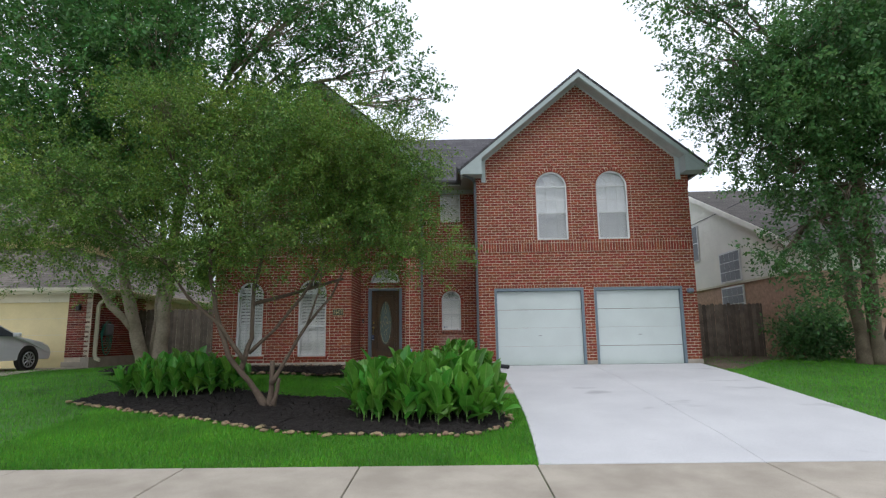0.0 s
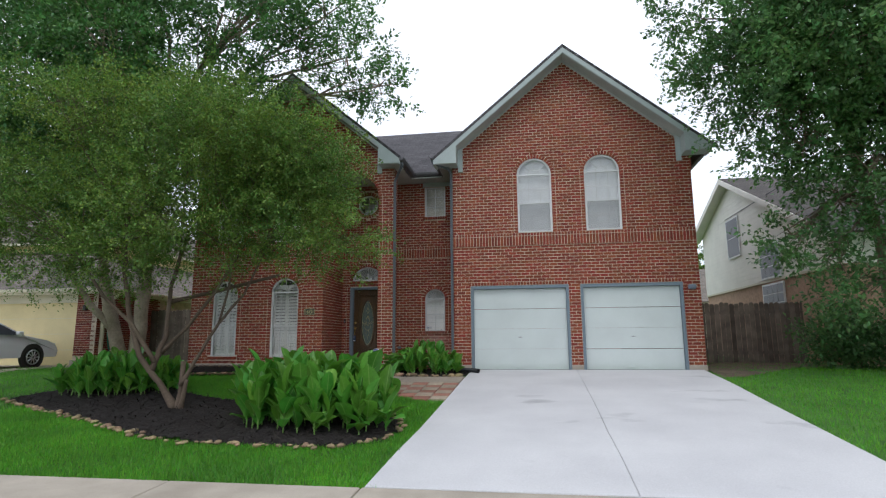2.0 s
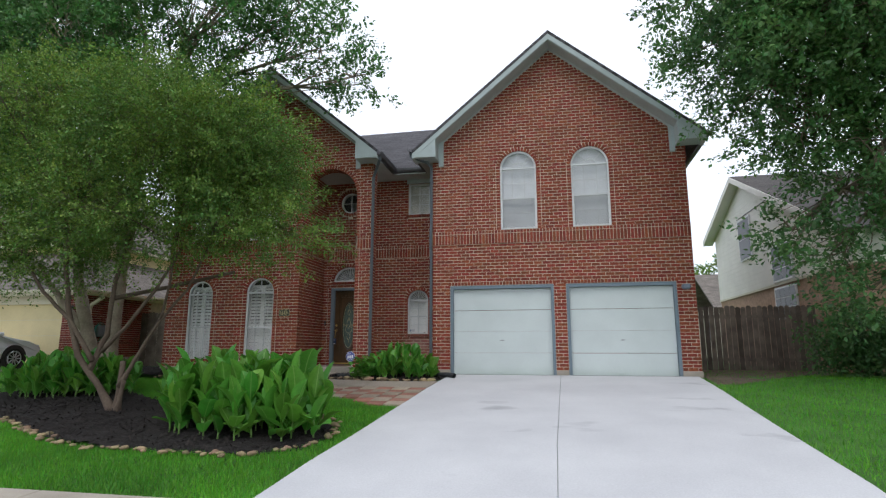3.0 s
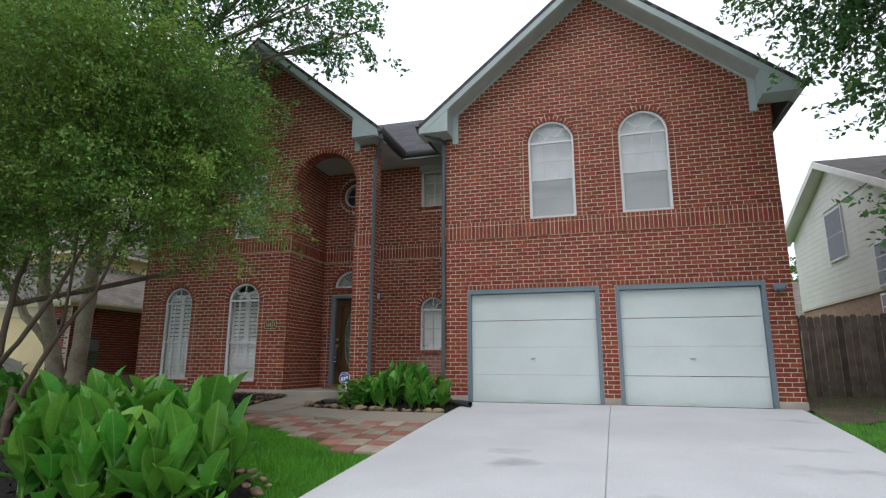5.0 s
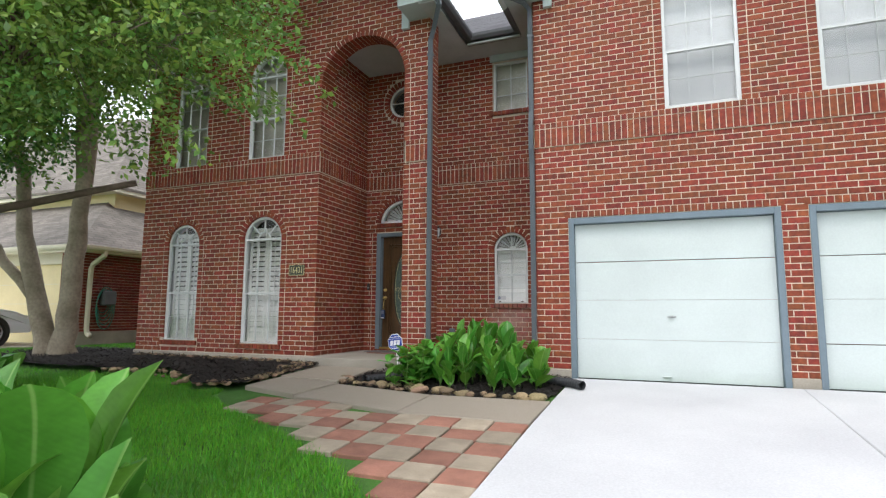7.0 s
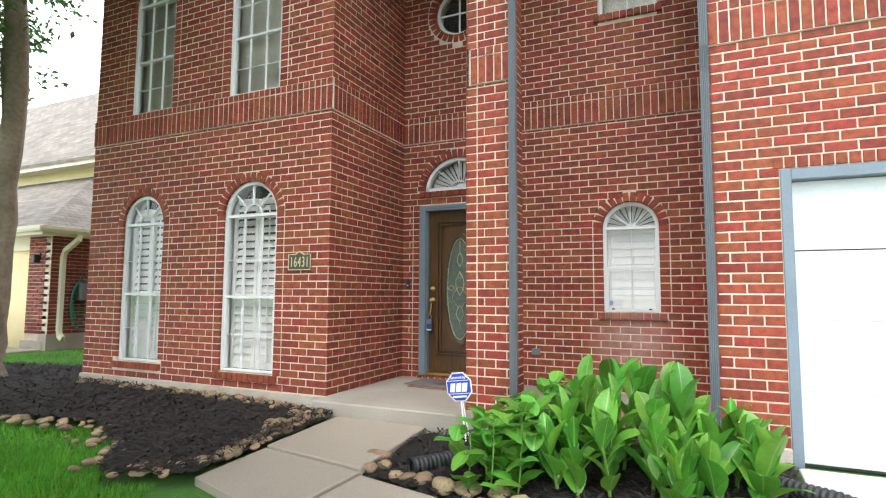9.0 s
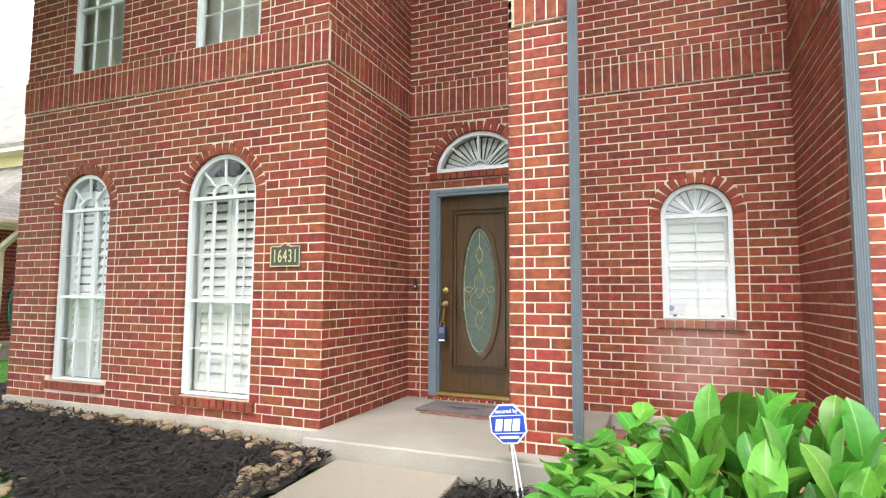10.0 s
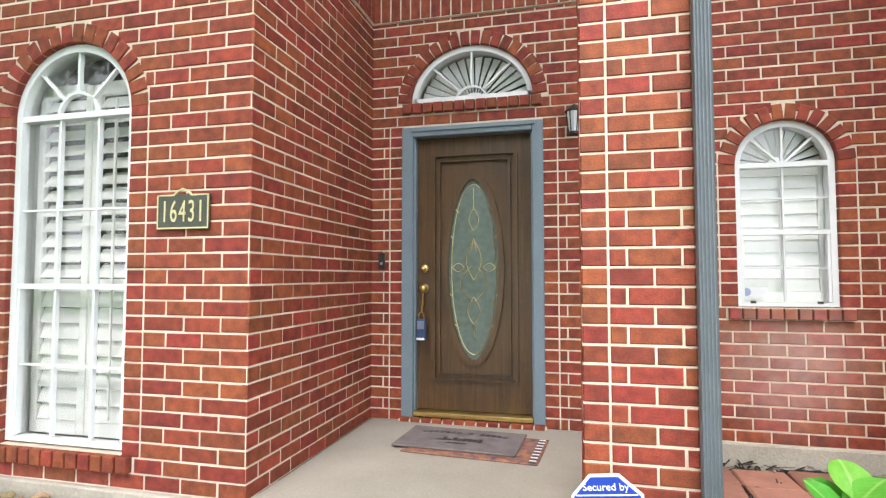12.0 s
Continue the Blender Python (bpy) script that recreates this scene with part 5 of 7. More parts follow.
def canna(x, y, height, rnd, label, group, n=6, scale=1.0):
    z = gz(y) + 0.03
    ob = thing("canna_plant", label, "plant", group, loc=(x, y, z))
    bm = bmesh.new()
    lean = (rnd.uniform(-0.1, 0.1), rnd.uniform(-0.1, 0.1))
    h = height * 0.62
    tube(bm, [(0, 0, -0.04), (lean[0] * 0.4, lean[1] * 0.4, h * 0.5), (lean[0], lean[1], h)], [0.013, 0.011, 0.006], 6)
    part("stalk", bm, M_stalk, ob)
    a = rnd.uniform(0, 6.28)
    for k in range(n):
        f = (k + 0.6) / n
        a += 2.4 + rnd.uniform(-0.4, 0.4)
        lf = new("leaf", LEAVES[4 if k == n - 1 and rnd.random() < 0.6 else rnd.choice((0, 1, 2, 3, 5, 0, 2))])
        lf.parent = ob
        s = scale * rnd.uniform(0.68, 1.15) * (0.9 + 0.2 * f)
        tilt = (1.0 - 0.78 * f) * rnd.uniform(0.4, 1.25)
        lf.matrix_basis = Matrix.Translation((lean[0] * f, lean[1] * f, h * (0.04 + 0.96 * f))) @ Matrix.Rotation(a, 4, "Z") @ Matrix.Rotation(-tilt, 4, "X") @ Matrix.Rotation(rnd.uniform(-0.5, 0.5), 4, "Z") @ Matrix.Diagonal((s * rnd.uniform(0.85, 1.2), s, s, 1))
    return ob


prnd = random.Random(5)
BUSH_BIG = [(-1.4, 9.5), (-1.05, 8.95), (-0.3, 8.62), (0.62, 8.60), (1.06, 8.88), (0.96, 9.28), (0.54, 9.76), (-0.15, 10.0), (-1.3, 10.05)]
BUSH_LEFT = [(-6.4, 11.3), (-5.6, 10.95), (-4.6, 11.2), (-4.0, 11.7), (-4.4, 12.2), (-6.2, 12.1)]
BUSH_ENTRY = [(-0.02, 14.5), (0.1, 14.32), (0.75, 14.3), (1.2, 14.4), (1.3, 14.95), (0.7, 15.3), (0.0, 15.3), (-0.05, 15.0)]


def planting(poly, n, gap, lo, hi, label, group, scale=1.0, leaves=6):
    done, tries = [], 0
    xa, xb = min(p[0] for p in poly), max(p[0] for p in poly)
    ya, yb = min(p[1] for p in poly), max(p[1] for p in poly)
    while len(done) < n and tries < 6000:
        tries += 1
        x, y = prnd.uniform(xa, xb), prnd.uniform(ya, yb)
        if inside(poly, [x], [y])[0] and all((x - a) ** 2 + (y - b) ** 2 > gap * gap for a, b in done):
            done.append((x, y))
            mx, my = sum(p[0] for p in poly) / len(poly), sum(p[1] for p in poly) / len(poly)
            edge = min(1, math.hypot((x - mx) / (xb - xa) * 2, (y - my) / (yb - ya) * 2))
            canna(x, y, (hi - (hi - lo) * 1.3 * edge ** 2) * prnd.uniform(0.88, 1.06), prnd, label, group, leaves, scale)


planting(BUSH_BIG, 64, 0.145, 0.85, 1.2, "upright canna with broad bright green leaves in the front bed", "cannas in the front bed", 1.04, 9)
planting(BUSH_LEFT, 62, 0.15, 0.65, 0.95, "leafy green canna under the trees", "cannas under the trees", 0.85, 7)
planting(BUSH_ENTRY, 34, 0.135, 0.55, 1.02, "bright green canna by the entry", "cannas by the entry", 0.66, 8)
brnd = random.Random(9)
for k in range(22):
    x, y = brnd.uniform(-0.5, 0.02), brnd.uniform(14.2, 15.3)
    z = gz(y) + 0.03
    ob = thing("broadleaf_plant", "low spreading plant with pale green heart leaves", "plant", "low plants by the entry", loc=(x, y, z))
    bm = bmesh.new()
    hh = brnd.uniform(0.2, 0.5)
    tube(bm, [(0, 0, -0.03), (0.02, 0.01, hh * 0.6), (0.03, -0.02, hh)], [0.006, 0.005, 0.003], 5)
    part("stalk", bm, M_stalk, ob)
    for i in range(13):
        f = (i + 1) / 13
        lf = new("leaf", brnd.choice(BROAD))
        lf.parent = ob
        lf.matrix_basis = Matrix.Translation((brnd.uniform(-0.1, 0.1), brnd.uniform(-0.1, 0.1), hh * f)) @ Matrix.Rotation(brnd.uniform(0, 6.28), 4, "Z") @ Matrix.Rotation(-brnd.uniform(0.7, 1.4), 4, "X")


# ---- trees ----
def foliage(rng, clumps, twigs, per, size, avoid, droop, flat=1.0, loose=0.06):
    """Corner points of many small leaves set along twigs in the clumps."""
    vol = np.array([c[1] ** 2 for c in clumps])
    pick = rng.choice(len(clumps), twigs, p=vol / vol.sum())
    cen, rad = np.array([c[0] for c in clumps])[pick], np.array([c[1] for c in clumps])[pick]
    d = rng.normal(size=(twigs, 3))
    d /= np.linalg.norm(d, axis=1)[:, None]
    r = rng.uniform(0.15, 1, twigs) ** 0.5
    r *= 1 + 0.25 * rng.normal(size=twigs) * (rng.random(twigs) < 0.4)
    pos = cen + d * (rad * r)[:, None] * np.array([1.1, 1.0, 0.72])
    keep = np.array([not avoid(*p) for p in pos])
    pos, d = pos[keep], d[keep]
    axis = d + rng.normal(size=d.shape) * 0.6 + np.array([0, 0, -droop])
    axis[:, 2] *= flat
    axis /= np.linalg.norm(axis, axis=1)[:, None]
    n = len(pos)
    s = rng.uniform(0, 1, (n, per, 1))
    p = pos[:, None, :] + axis[:, None, :] * s * 0.6 + rng.normal(size=(n, per, 3)) * loose
    la = axis[:, None, :] * 0.6 + rng.normal(size=(n, per, 3)) * 0.7
    la /= np.linalg.norm(la, axis=2)[:, :, None]
    up = rng.normal(size=(n, per, 3)) * 0.6 + np.array([0, 0, 1.0])
    sd = np.cross(la, up)
    sd /= np.linalg.norm(sd, axis=2)[:, :, None] + 1e-6
    nr = np.cross(sd, la)
    ln = size * rng.uniform(0.6, 1.3, (n, per, 1))
    w = ln * 0.27
    a, c = p, p + la * ln
    b = p + la * ln * 0.5 + sd * w + nr * w * 0.35
    e = p + la * ln * 0.5 - sd * w + nr * w * 0.35
    return np.stack([a, b, c, e], 2).reshape(-1, 3), pos


def tree(name, label, stems, clumps, twigs, per, size, bark, leaf, seed, avoid=lambda x, y, z: False, droop=0.1, sub=3, flat=1.0, loose=0.06):
    rng, rnd = np.random.default_rng(seed), random.Random(seed)
    root = stems[0][0][0]
    ob = thing(name, label, "tree")
    tips = []
    bm = bmesh.new()
    for pts, r0, r1 in stems:
        P = [Vector(p) for p in pts]
        fine = []
        for i in range(len(P) - 1):
            for k in range(4):
                q = P[i].lerp(P[i + 1], k / 4)
                fine.append(q + Vector((rnd.gauss(0, 1), rnd.gauss(0, 1), 0)) * r0 * 0.12 * (i + k > 0))
        fine.append(P[-1])
        n = len(fine)
        radii = [(r0 + (r1 - r0) * i / (n - 1)) * (1.0 + (0.7 if pts[0][2] < 0.5 else 0) * max(0, 1 - i / 2.5)) * rnd.uniform(0.93, 1.07) for i in range(n)]
        tube(bm, fine, radii, 12)
        tips += [(q, r) for q, r in list(zip(fine, radii))[n // 2:]]
    part("trunk", bm, bark, ob, smooth=True)
    co, pos = foliage(rng, clumps, twigs, per, size, avoid, droop, flat, loose)
    for c, r in clumps:
        bm = bmesh.new()
        c = Vector(c)
        q, qr = min(tips, key=lambda t: (t[0] - c).length + rnd.uniform(0, 0.8))
        mid = q.lerp(c, 0.5) + Vector((rnd.gauss(0, 0.15), rnd.gauss(0, 0.15), 0.12 * (c - q).length))
        line = [q, q.lerp(mid, 0.5) + Vector((0, 0, 0.05)), mid, mid.lerp(c, 0.5), c]
        br = min(qr * 0.6, 0.03 + 0.018 * (c - q).length)
        tube(bm, line, [br, br * 0.85, br * 0.65, br * 0.45, br * 0.25], 7)
        near = [p for p in pos if (Vector(p) - c).length < r * 1.3]
        rnd.shuffle(near)
        for p in near[:sub * 6]:
            p = Vector(p)
            s0 = line[rnd.choice((2, 3, 3, 4))]
            tube(bm, [s0, s0.lerp(p, 0.5) + Vector((rnd.gauss(0, 0.07), rnd.gauss(0, 0.07), rnd.gauss(0, 0.07))), p], [br * 0.3, br * 0.18, 0.004], 4)
        part("limb", bm, bark, ob, smooth=True)
    crown = fast_mesh("crown", co, 4, leaf)
    crown.parent = ob
    crown["kind"] = "stuff"
    return ob


def cloud(rnd, c, r, n, lo, hi):
    out = []
    while len(out) < n:
        v = Vector([rnd.uniform(-1, 1) for _ in range(3)])
        if 0.25 < v.length < 1:
            out.append(((c[0] + v.x * r[0], c[1] + v.y * r[1], c[2] + v.z * r[2]), rnd.uniform(lo, hi)))
    return out


def house_space(x, y, z):
    return (-6.9 < x < 7.7 and y > 14.7 and z < 9.2) or z < 1.0


t1 = random.Random(21)
tree("small_tree", "multi-stemmed crape myrtle with feathery yellow-green foliage in the mulch bed",
     [([(-3.0, 10.2, 0.02), (-3.35, 10.15, 0.5), (-3.72, 10.1, 0.96), (-3.92, 10.05, 1.6), (-4.1, 10.05, 2.4), (-4.2, 10.1, 3.3)], 0.058, 0.03),
      ([(-3.5, 10.14, 0.68), (-3.38, 10.3, 1.27), (-3.42, 10.4, 2.2), (-3.2, 10.5, 3.2)], 0.05, 0.028),
      ([(-3.4, 10.25, 1.0), (-2.95, 10.2, 1.4), (-2.45, 10.2, 2.0), (-2.0, 10.2, 2.7)], 0.036, 0.02),
      ([(-3.42, 10.1, 0.85), (-3.87, 10.05, 1.5), (-4.45, 10.0, 2.0), (-5.0, 9.9, 2.8)], 0.042, 0.02),
      ([(-2.95, 10.2, 0.45), (-2.72, 10.2, 0.85), (-2.35, 10.25, 1.5), (-1.93, 10.3, 2.0), (-1.5, 10.3, 2.9)], 0.036, 0.016),
      ([(-2.35, 10.25, 1.5), (-2.1, 10.1, 2.1), (-2.0, 10.0, 2.9)], 0.022, 0.014),
      ([(-3.42, 10.4, 1.9), (-2.8, 11.0, 2.15), (-2.0, 11.75, 2.5)], 0.04, 0.032),
      ([(-2.98, 10.2, 0.0), (-2.95, 10.22, 0.45), (-2.97, 10.25, 0.85)], 0.055, 0.042),
      ([(-2.92, 10.16, 0.0), (-2.82, 10.1, 0.3), (-2.78, 10.1, 0.55)], 0.045, 0.03)],
     cloud(t1, (-3.8, 10.2, 4.2), (3.7, 1.8, 1.6), 26, 0.6, 1.0) + [((-1.2, 10.1, 3.2), 0.9), ((-0.6, 10.1, 2.9), 0.7), ((-1.6, 10.2, 4.4), 0.9), ((-7.2, 10.2, 3.4), 1.0),
                                                                     ((-6.0, 10.0, 2.8), 0.8), ((-2.4, 10.1, 2.9), 0.8), ((-4.2, 10.1, 2.9), 0.8), ((-3.0, 10.3, 5.7), 0.7), ((-8.2, 10.1, 3.9), 0.9), ((-7.6, 10.0, 4.8), 0.8), ((-8.6, 10.4, 2.9), 0.7), ((-5.2, 10.1, 5.8), 0.7), ((0.0, 10.1, 2.9), 0.5)],
     4300, 52, 0.050, M_bark1, M_leaf1, 31, lambda x, y, z: z < 2.05 or x > 0.45, 0.15, 3, 0.45, 0.04)
t2 = random.Random(22)
tree("large_tree", "tall multi-trunk shade tree with smooth tan bark beside the house",
     [([(-7.62, 14.95, 0.2), (-7.56, 15.0, 1.2), (-7.52, 15.02, 2.6), (-7.36, 15.0, 4.4), (-6.9, 14.6, 6.5)], 0.195, 0.12),
      ([(-7.85, 14.95, 0.2), (-8.05, 14.85, 1.1), (-8.35, 14.7, 2.3), (-8.6, 14.6, 3.9), (-9.0, 14.3, 6.0)], 0.19, 0.10),
      ([(-7.80, 15.1, 0.3), (-7.82, 15.15, 1.5), (-7.75, 15.2, 3.0), (-7.7, 15.0, 5.0)], 0.10, 0.06),
      ([(-8.15, 14.78, 1.5), (-8.7, 14.5, 2.2), (-9.3, 14.2, 3.2)], 0.11, 0.06)],
     cloud(t2, (-8.2, 13.4, 8.2), (5.2, 2.3, 3.6), 34, 1.0, 1.6) + [((-0.55, 13.9, 7.5), 0.75), ((-1.4, 13.8, 8.3), 0.9), ((-1.9, 13.6, 9.4), 1.0), 
                                                                     ((-8.5, 14.2, 5.0), 1.1), ((-5.6, 13.6, 5.6), 1.0), ((-10.5, 13.8, 5.4), 1.2), ((-3.0, 13.4, 10.4), 1.1), ((-12.8, 13.4, 9.2), 1.5), ((-12.2, 13.6, 7.2), 1.3), ((-14, 13.6, 8.2), 1.3), ((-13.2, 13.5, 10.6), 1.4)],
     5400, 30, 0.105, M_bark2, M_leaf2, 32, house_space, 0.1)
t3 = random.Random(23)
tree("large_tree", "tall leafy tree with several grey-brown trunks on the side lawn",
     [([(11.2, 15.0, 0.25), (11.0, 14.9, 1.6), (10.6, 14.6, 3.8), (10.1, 14.2, 5.8), (9.3, 13.8, 7.6)], 0.17, 0.09),
      ([(11.55, 15.1, 0.25), (11.5, 15.0, 2.0), (11.3, 14.8, 4.4), (11.2, 14.5, 7.0)], 0.18, 0.09),
      ([(11.35, 14.8, 0.3), (11.2, 14.5, 1.8), (10.9, 14.0, 3.6), (10.6, 13.6, 5.8)], 0.13, 0.07),
      ([(11.8, 15.1, 0.3), (12.1, 15.0, 2.2), (12.5, 14.9, 4.4), (13.0, 14.6, 6.4)], 0.15, 0.08)],
     cloud(t3, (11.0, 13.0, 7.8), (3.8, 2.3, 3.4), 32, 1.0, 1.5) + [((6.4, 13.0, 9.2), 0.8), ((6.9, 13.0, 8.0), 0.8), ((7.2, 13.0, 6.9), 0.7), ((7.9, 13.0, 5.9), 0.7), ((8.6, 13.0, 5.0), 0.7), ((9.6, 12.8, 4.4), 0.8),
                                                                     ((8.3, 13.2, 3.2), 0.5), ((8.9, 13.3, 2.7), 0.6), ((9.5, 13.4, 2.1), 0.6), ((9.2, 13.2, 3.9), 0.6), ((10.1, 13.6, 3.3), 0.5), ((10.7, 13.9, 2.3), 0.4),
                                                                     ((11.6, 14.0, 3.6), 0.9), ((12.4, 13.8, 2.6), 0.9), ((7.3, 12.9, 9.9), 0.9), ((6.0, 13.0, 9.9), 0.7)],
     4600, 30, 0.108, M_bark3, M_leaf3, 33, lambda x, y, z: (x < 8.0 and y > 14.4) or z < 1.1, 0.25)
tree("shrub", "dark rounded shrub below the fence and tree", [([(10.6, 16.4, 0.4), (10.6, 16.4, 0.8), (10.5, 16.3, 1.2)], 0.04, 0.02), ([(10.9, 16.4, 0.4), (11.0, 16.3, 1.0)], 0.03, 0.015)],
     [((10.4, 16.3, 0.95), 0.5), ((10.9, 16.3, 0.9), 0.5), ((10.7, 16.2, 1.45), 0.5), ((11.2, 16.2, 1.3), 0.5), ((10.2, 16.4, 1.5), 0.35)], 420, 16, 0.11, M_bark3, M_leaf3, 51, lambda x, y, z: z < 0.5, 0.1, 1)
for k, (x, y, h) in enumerate(((13.0, -17.0, 9.5), (-7.0, -19.0, 10.5), (3.0, -24.0, 8.0))):
    tree("street_tree", "broad green tree standing across the street", [([(x, y, -0.4), (x, y, h * 0.4), (x + 0.3, y, h * 0.8)], 0.24, 0.10)],
         cloud(t3, (x, y, h * 0.68), (3.2, 2.6, h * 0.32), 16, 1.0, 1.6), 900, 14, 0.26, M_bark3, M_leaf3, 61 + k, sub=1)
t4 = random.Random(24)
for k, (x, y, h, w) in enumerate(((12.5, 52, 6.5, 4), (19, 58, 8, 5), (27, 50, 8, 5), (-17, 44, 9, 6), (-28, 48, 9, 6))):
    tree("far_tree", "pale green tree far behind the houses", [([(x, y, 0.2), (x, y, h * 0.4), (x + 0.2, y, h * 0.8)], 0.3, 0.15)],
         cloud(t4, (x, y, h * 0.75), (w, 2, h * 0.45), 16, 1.0, 1.7), 900, 12, 0.32, M_bark2, M_leaf1, 34 + k, sub=1)


# ---- grass ----
def grass_blades(rng):
    drive = [(DL[k], DY[k]) for k in range(len(DY))] + [(DR[k], DY[k]) for k in range(len(DY) - 1, -1, -1)]
    walkp = [(-2.48, 13.60), (-2.35, 13.2), (-1.61, 12.72), (-0.54, 12.18), (0.32, 11.68), (0.98, 11.1), (1.5, 11.0), (1.5, 15.5), (-2.5, 15.5)]
    co = []
    for (xa, xb, ya, yb), n in (((-6, 1.5, 6.93, 13.7), 170000), ((-14, -6, 6.93, 16.5), 50000), ((-6, -2, 11, 14.4), 25000), ((6.5, 14, 6.93, 19.5), 60000), ((-14, 0.8, 3.95, 5.64), 12000), ((-10.8, -6.3, 15, 19), 9000)):
        x, y = rng.uniform(xa, xb, n), rng.uniform(ya, yb, n)
        ok = ~(inside(drive, x, y) | inside(walkp, x, y) | inside(BED_FRONT, x, y) | inside(BED_HOUSE, x, y) | inside(BED_ENTRY, x, y) | (inside(BED_CORNER, x, y) & (rng.random(n) < 0.85)))
        ok &= ~((x > -6.3) & (x < 7.12) & (y > 15.2))
        x, y = x[ok], y[ok]
        z = np.interp(y, GZ_Y, GZ_Z)
        h, a = rng.uniform(0.03, 0.075, len(x)), rng.uniform(0, 6.28, len(x))
        w = rng.uniform(0.004, 0.008, len(x))
        lx, ly = rng.normal(0, 0.022, len(x)), rng.normal(0, 0.022, len(x))
        dx, dy = np.cos(a) * w, np.sin(a) * w
        co.append(np.stack([np.stack([x - dx, y - dy, z - 0.01], 1), np.stack([x + dx, y + dy, z - 0.01], 1), np.stack([x + lx, y + ly, z + h], 1)], 1).reshape(-1, 3))
    return np.concatenate(co)


tagged(fast_mesh("grass", grass_blades(RNG), 3, M_blade), "mown bright green lawn grass", "grass", kind="stuff")

# ---- neighbouring house on the garage side ----
M_siding = mat("cream_siding", (0.86, 0.84, 0.77), 0.7, 0.08, 2, 30, 0.05)
M_yellow = mat("yellow_paint", (0.78, 0.66, 0.36), 0.6, 0.08, 2, 30, 0.05)
M_cream = mat("cream_trim", (0.72, 0.67, 0.52), 0.6, 0.08, 2, 30, 0.05)
M_roof_r = mat("dark_brown_shingles", (0.10, 0.09, 0.082), 0.95, 0.3, 2, 120, 0.3, extra=shingled)
M_fence = mat("weathered_fence_wood", (0.20, 0.165, 0.135), 0.95, 0.4, 4, 60, 0.4, rand=0.35)
M_pane_dark = mat("dark_pane", (0.05, 0.06, 0.07), 0.3, 0.2, bump=0, spec=0.2)

nb = thing("neighbour_house", "two-storey house with cream siding above tan brick", "house", loc=(0, 0, 0))
NX, RIDGE, BRICKTOP = 11.3, 24.9, 3.13
NEAR, FAR = 17.3, 29.0


def nb_top(y):
    return 7.55 - (0.47 * (RIDGE - y) if y < RIDGE else 0.38 * (y - RIDGE))


part("wall", boxed(NX, NX + 9, NEAR, FAR, 0.2, BRICKTOP), M_brick_tan, nb, "tan brick lower wall")
bm = bmesh.new()
P = [(NEAR, BRICKTOP), (FAR, BRICKTOP), (FAR, nb_top(FAR)), (RIDGE, nb_top(RIDGE)), (NEAR, nb_top(NEAR))]
va = [bm.verts.new((NX - 0.03, y, z)) for y, z in P]
vb = [bm.verts.new((NX + 9, y, z)) for y, z in P]
bm.faces.new(va), bm.faces.new(vb[::-1])
for k in range(5):
    bm.faces.new((va[k], vb[k], vb[(k + 1) % 5], va[(k + 1) % 5]))
bmesh.ops.recalc_face_normals(bm, faces=bm.faces)
part("gable_wall", bm, M_siding, nb, "cream painted gable siding")
for k in range(24):
    z = BRICKTOP + 0.08 + k * 0.18
    c, f = max(NEAR, RIDGE - (7.45 - z - 0.17) / 0.47), min(FAR, RIDGE + (7.45 - z - 0.17) / 0.38)
    if f - c > 0.2:
        bm = bmesh.new()
        hexa(bm, [(NX - 0.039, c, z), (NX - 0.031, c, z), (NX - 0.031, f, z), (NX - 0.039, f, z), (NX - 0.036, c, z + 0.176), (NX - 0.031, c, z + 0.176), (NX - 0.031, f, z + 0.176), (NX - 0.036, f, z + 0.176)])
        part("clapboard", bm, M_siding, nb)
part("band", boxed(NX - 0.06, NX - 0.03, NEAR, FAR, BRICKTOP - 0.02, BRICKTOP + 0.05), M_cream, nb, "thin trim board between brick and siding")
for e in (NEAR - 0.45, FAR + 0.45):
    ze, zr = nb_top(e) + 0.16, nb_top(RIDGE) + 0.16
    q = [(NX - 0.42, e, ze), (NX + 9.3, e, ze), (NX + 9.3, RIDGE, zr), (NX - 0.42, RIDGE, zr)]
    sloped("roof", q if e < RIDGE else [q[1], q[0], q[3], q[2]], 0.05, M_roof_r, nb)
    for nm, xa, xb, za, zb in (("rake_board", NX - 0.45, NX - 0.41, -0.24, -0.02), ("rake_soffit", NX - 0.41, NX - 0.03, -0.22, -0.19)):
        bm = bmesh.new()
        hexa(bm, [(xa, e, ze + za), (xb, e, ze + za), (xb, RIDGE, zr + za), (xa, RIDGE, zr + za), (xa, e, ze + zb), (xb, e, ze + zb), (xb, RIDGE, zr + zb), (xa, RIDGE, zr + zb)])
        bmesh.ops.recalc_face_normals(bm, faces=bm.faces)
        part(nm, bm, M_siding, nb)


def side_window(parent, x, ya, yb, z0, z1, cols, rows, face=-1, material=None):
    w = part("window", boxed(min(x, x + face * 0.05), max(x, x + face * 0.05), ya, yb, z0, z1), M_white, parent, "white framed window with many small panes")
    dy, dz = (yb - ya - 0.10) / cols, (z1 - z0 - 0.10) / rows
    for i in range(cols):
        for j in range(rows):
            a, c = ya + 0.05 + i * dy, z0 + 0.05 + j * dz
            part("pane", boxed(min(x + face * 0.05, x + face * 0.056), max(x + face * 0.05, x + face * 0.056), a + 0.012, a + dy - 0.012, c + 0.012, c + dz - 0.012), material or M_pane_dark, w)


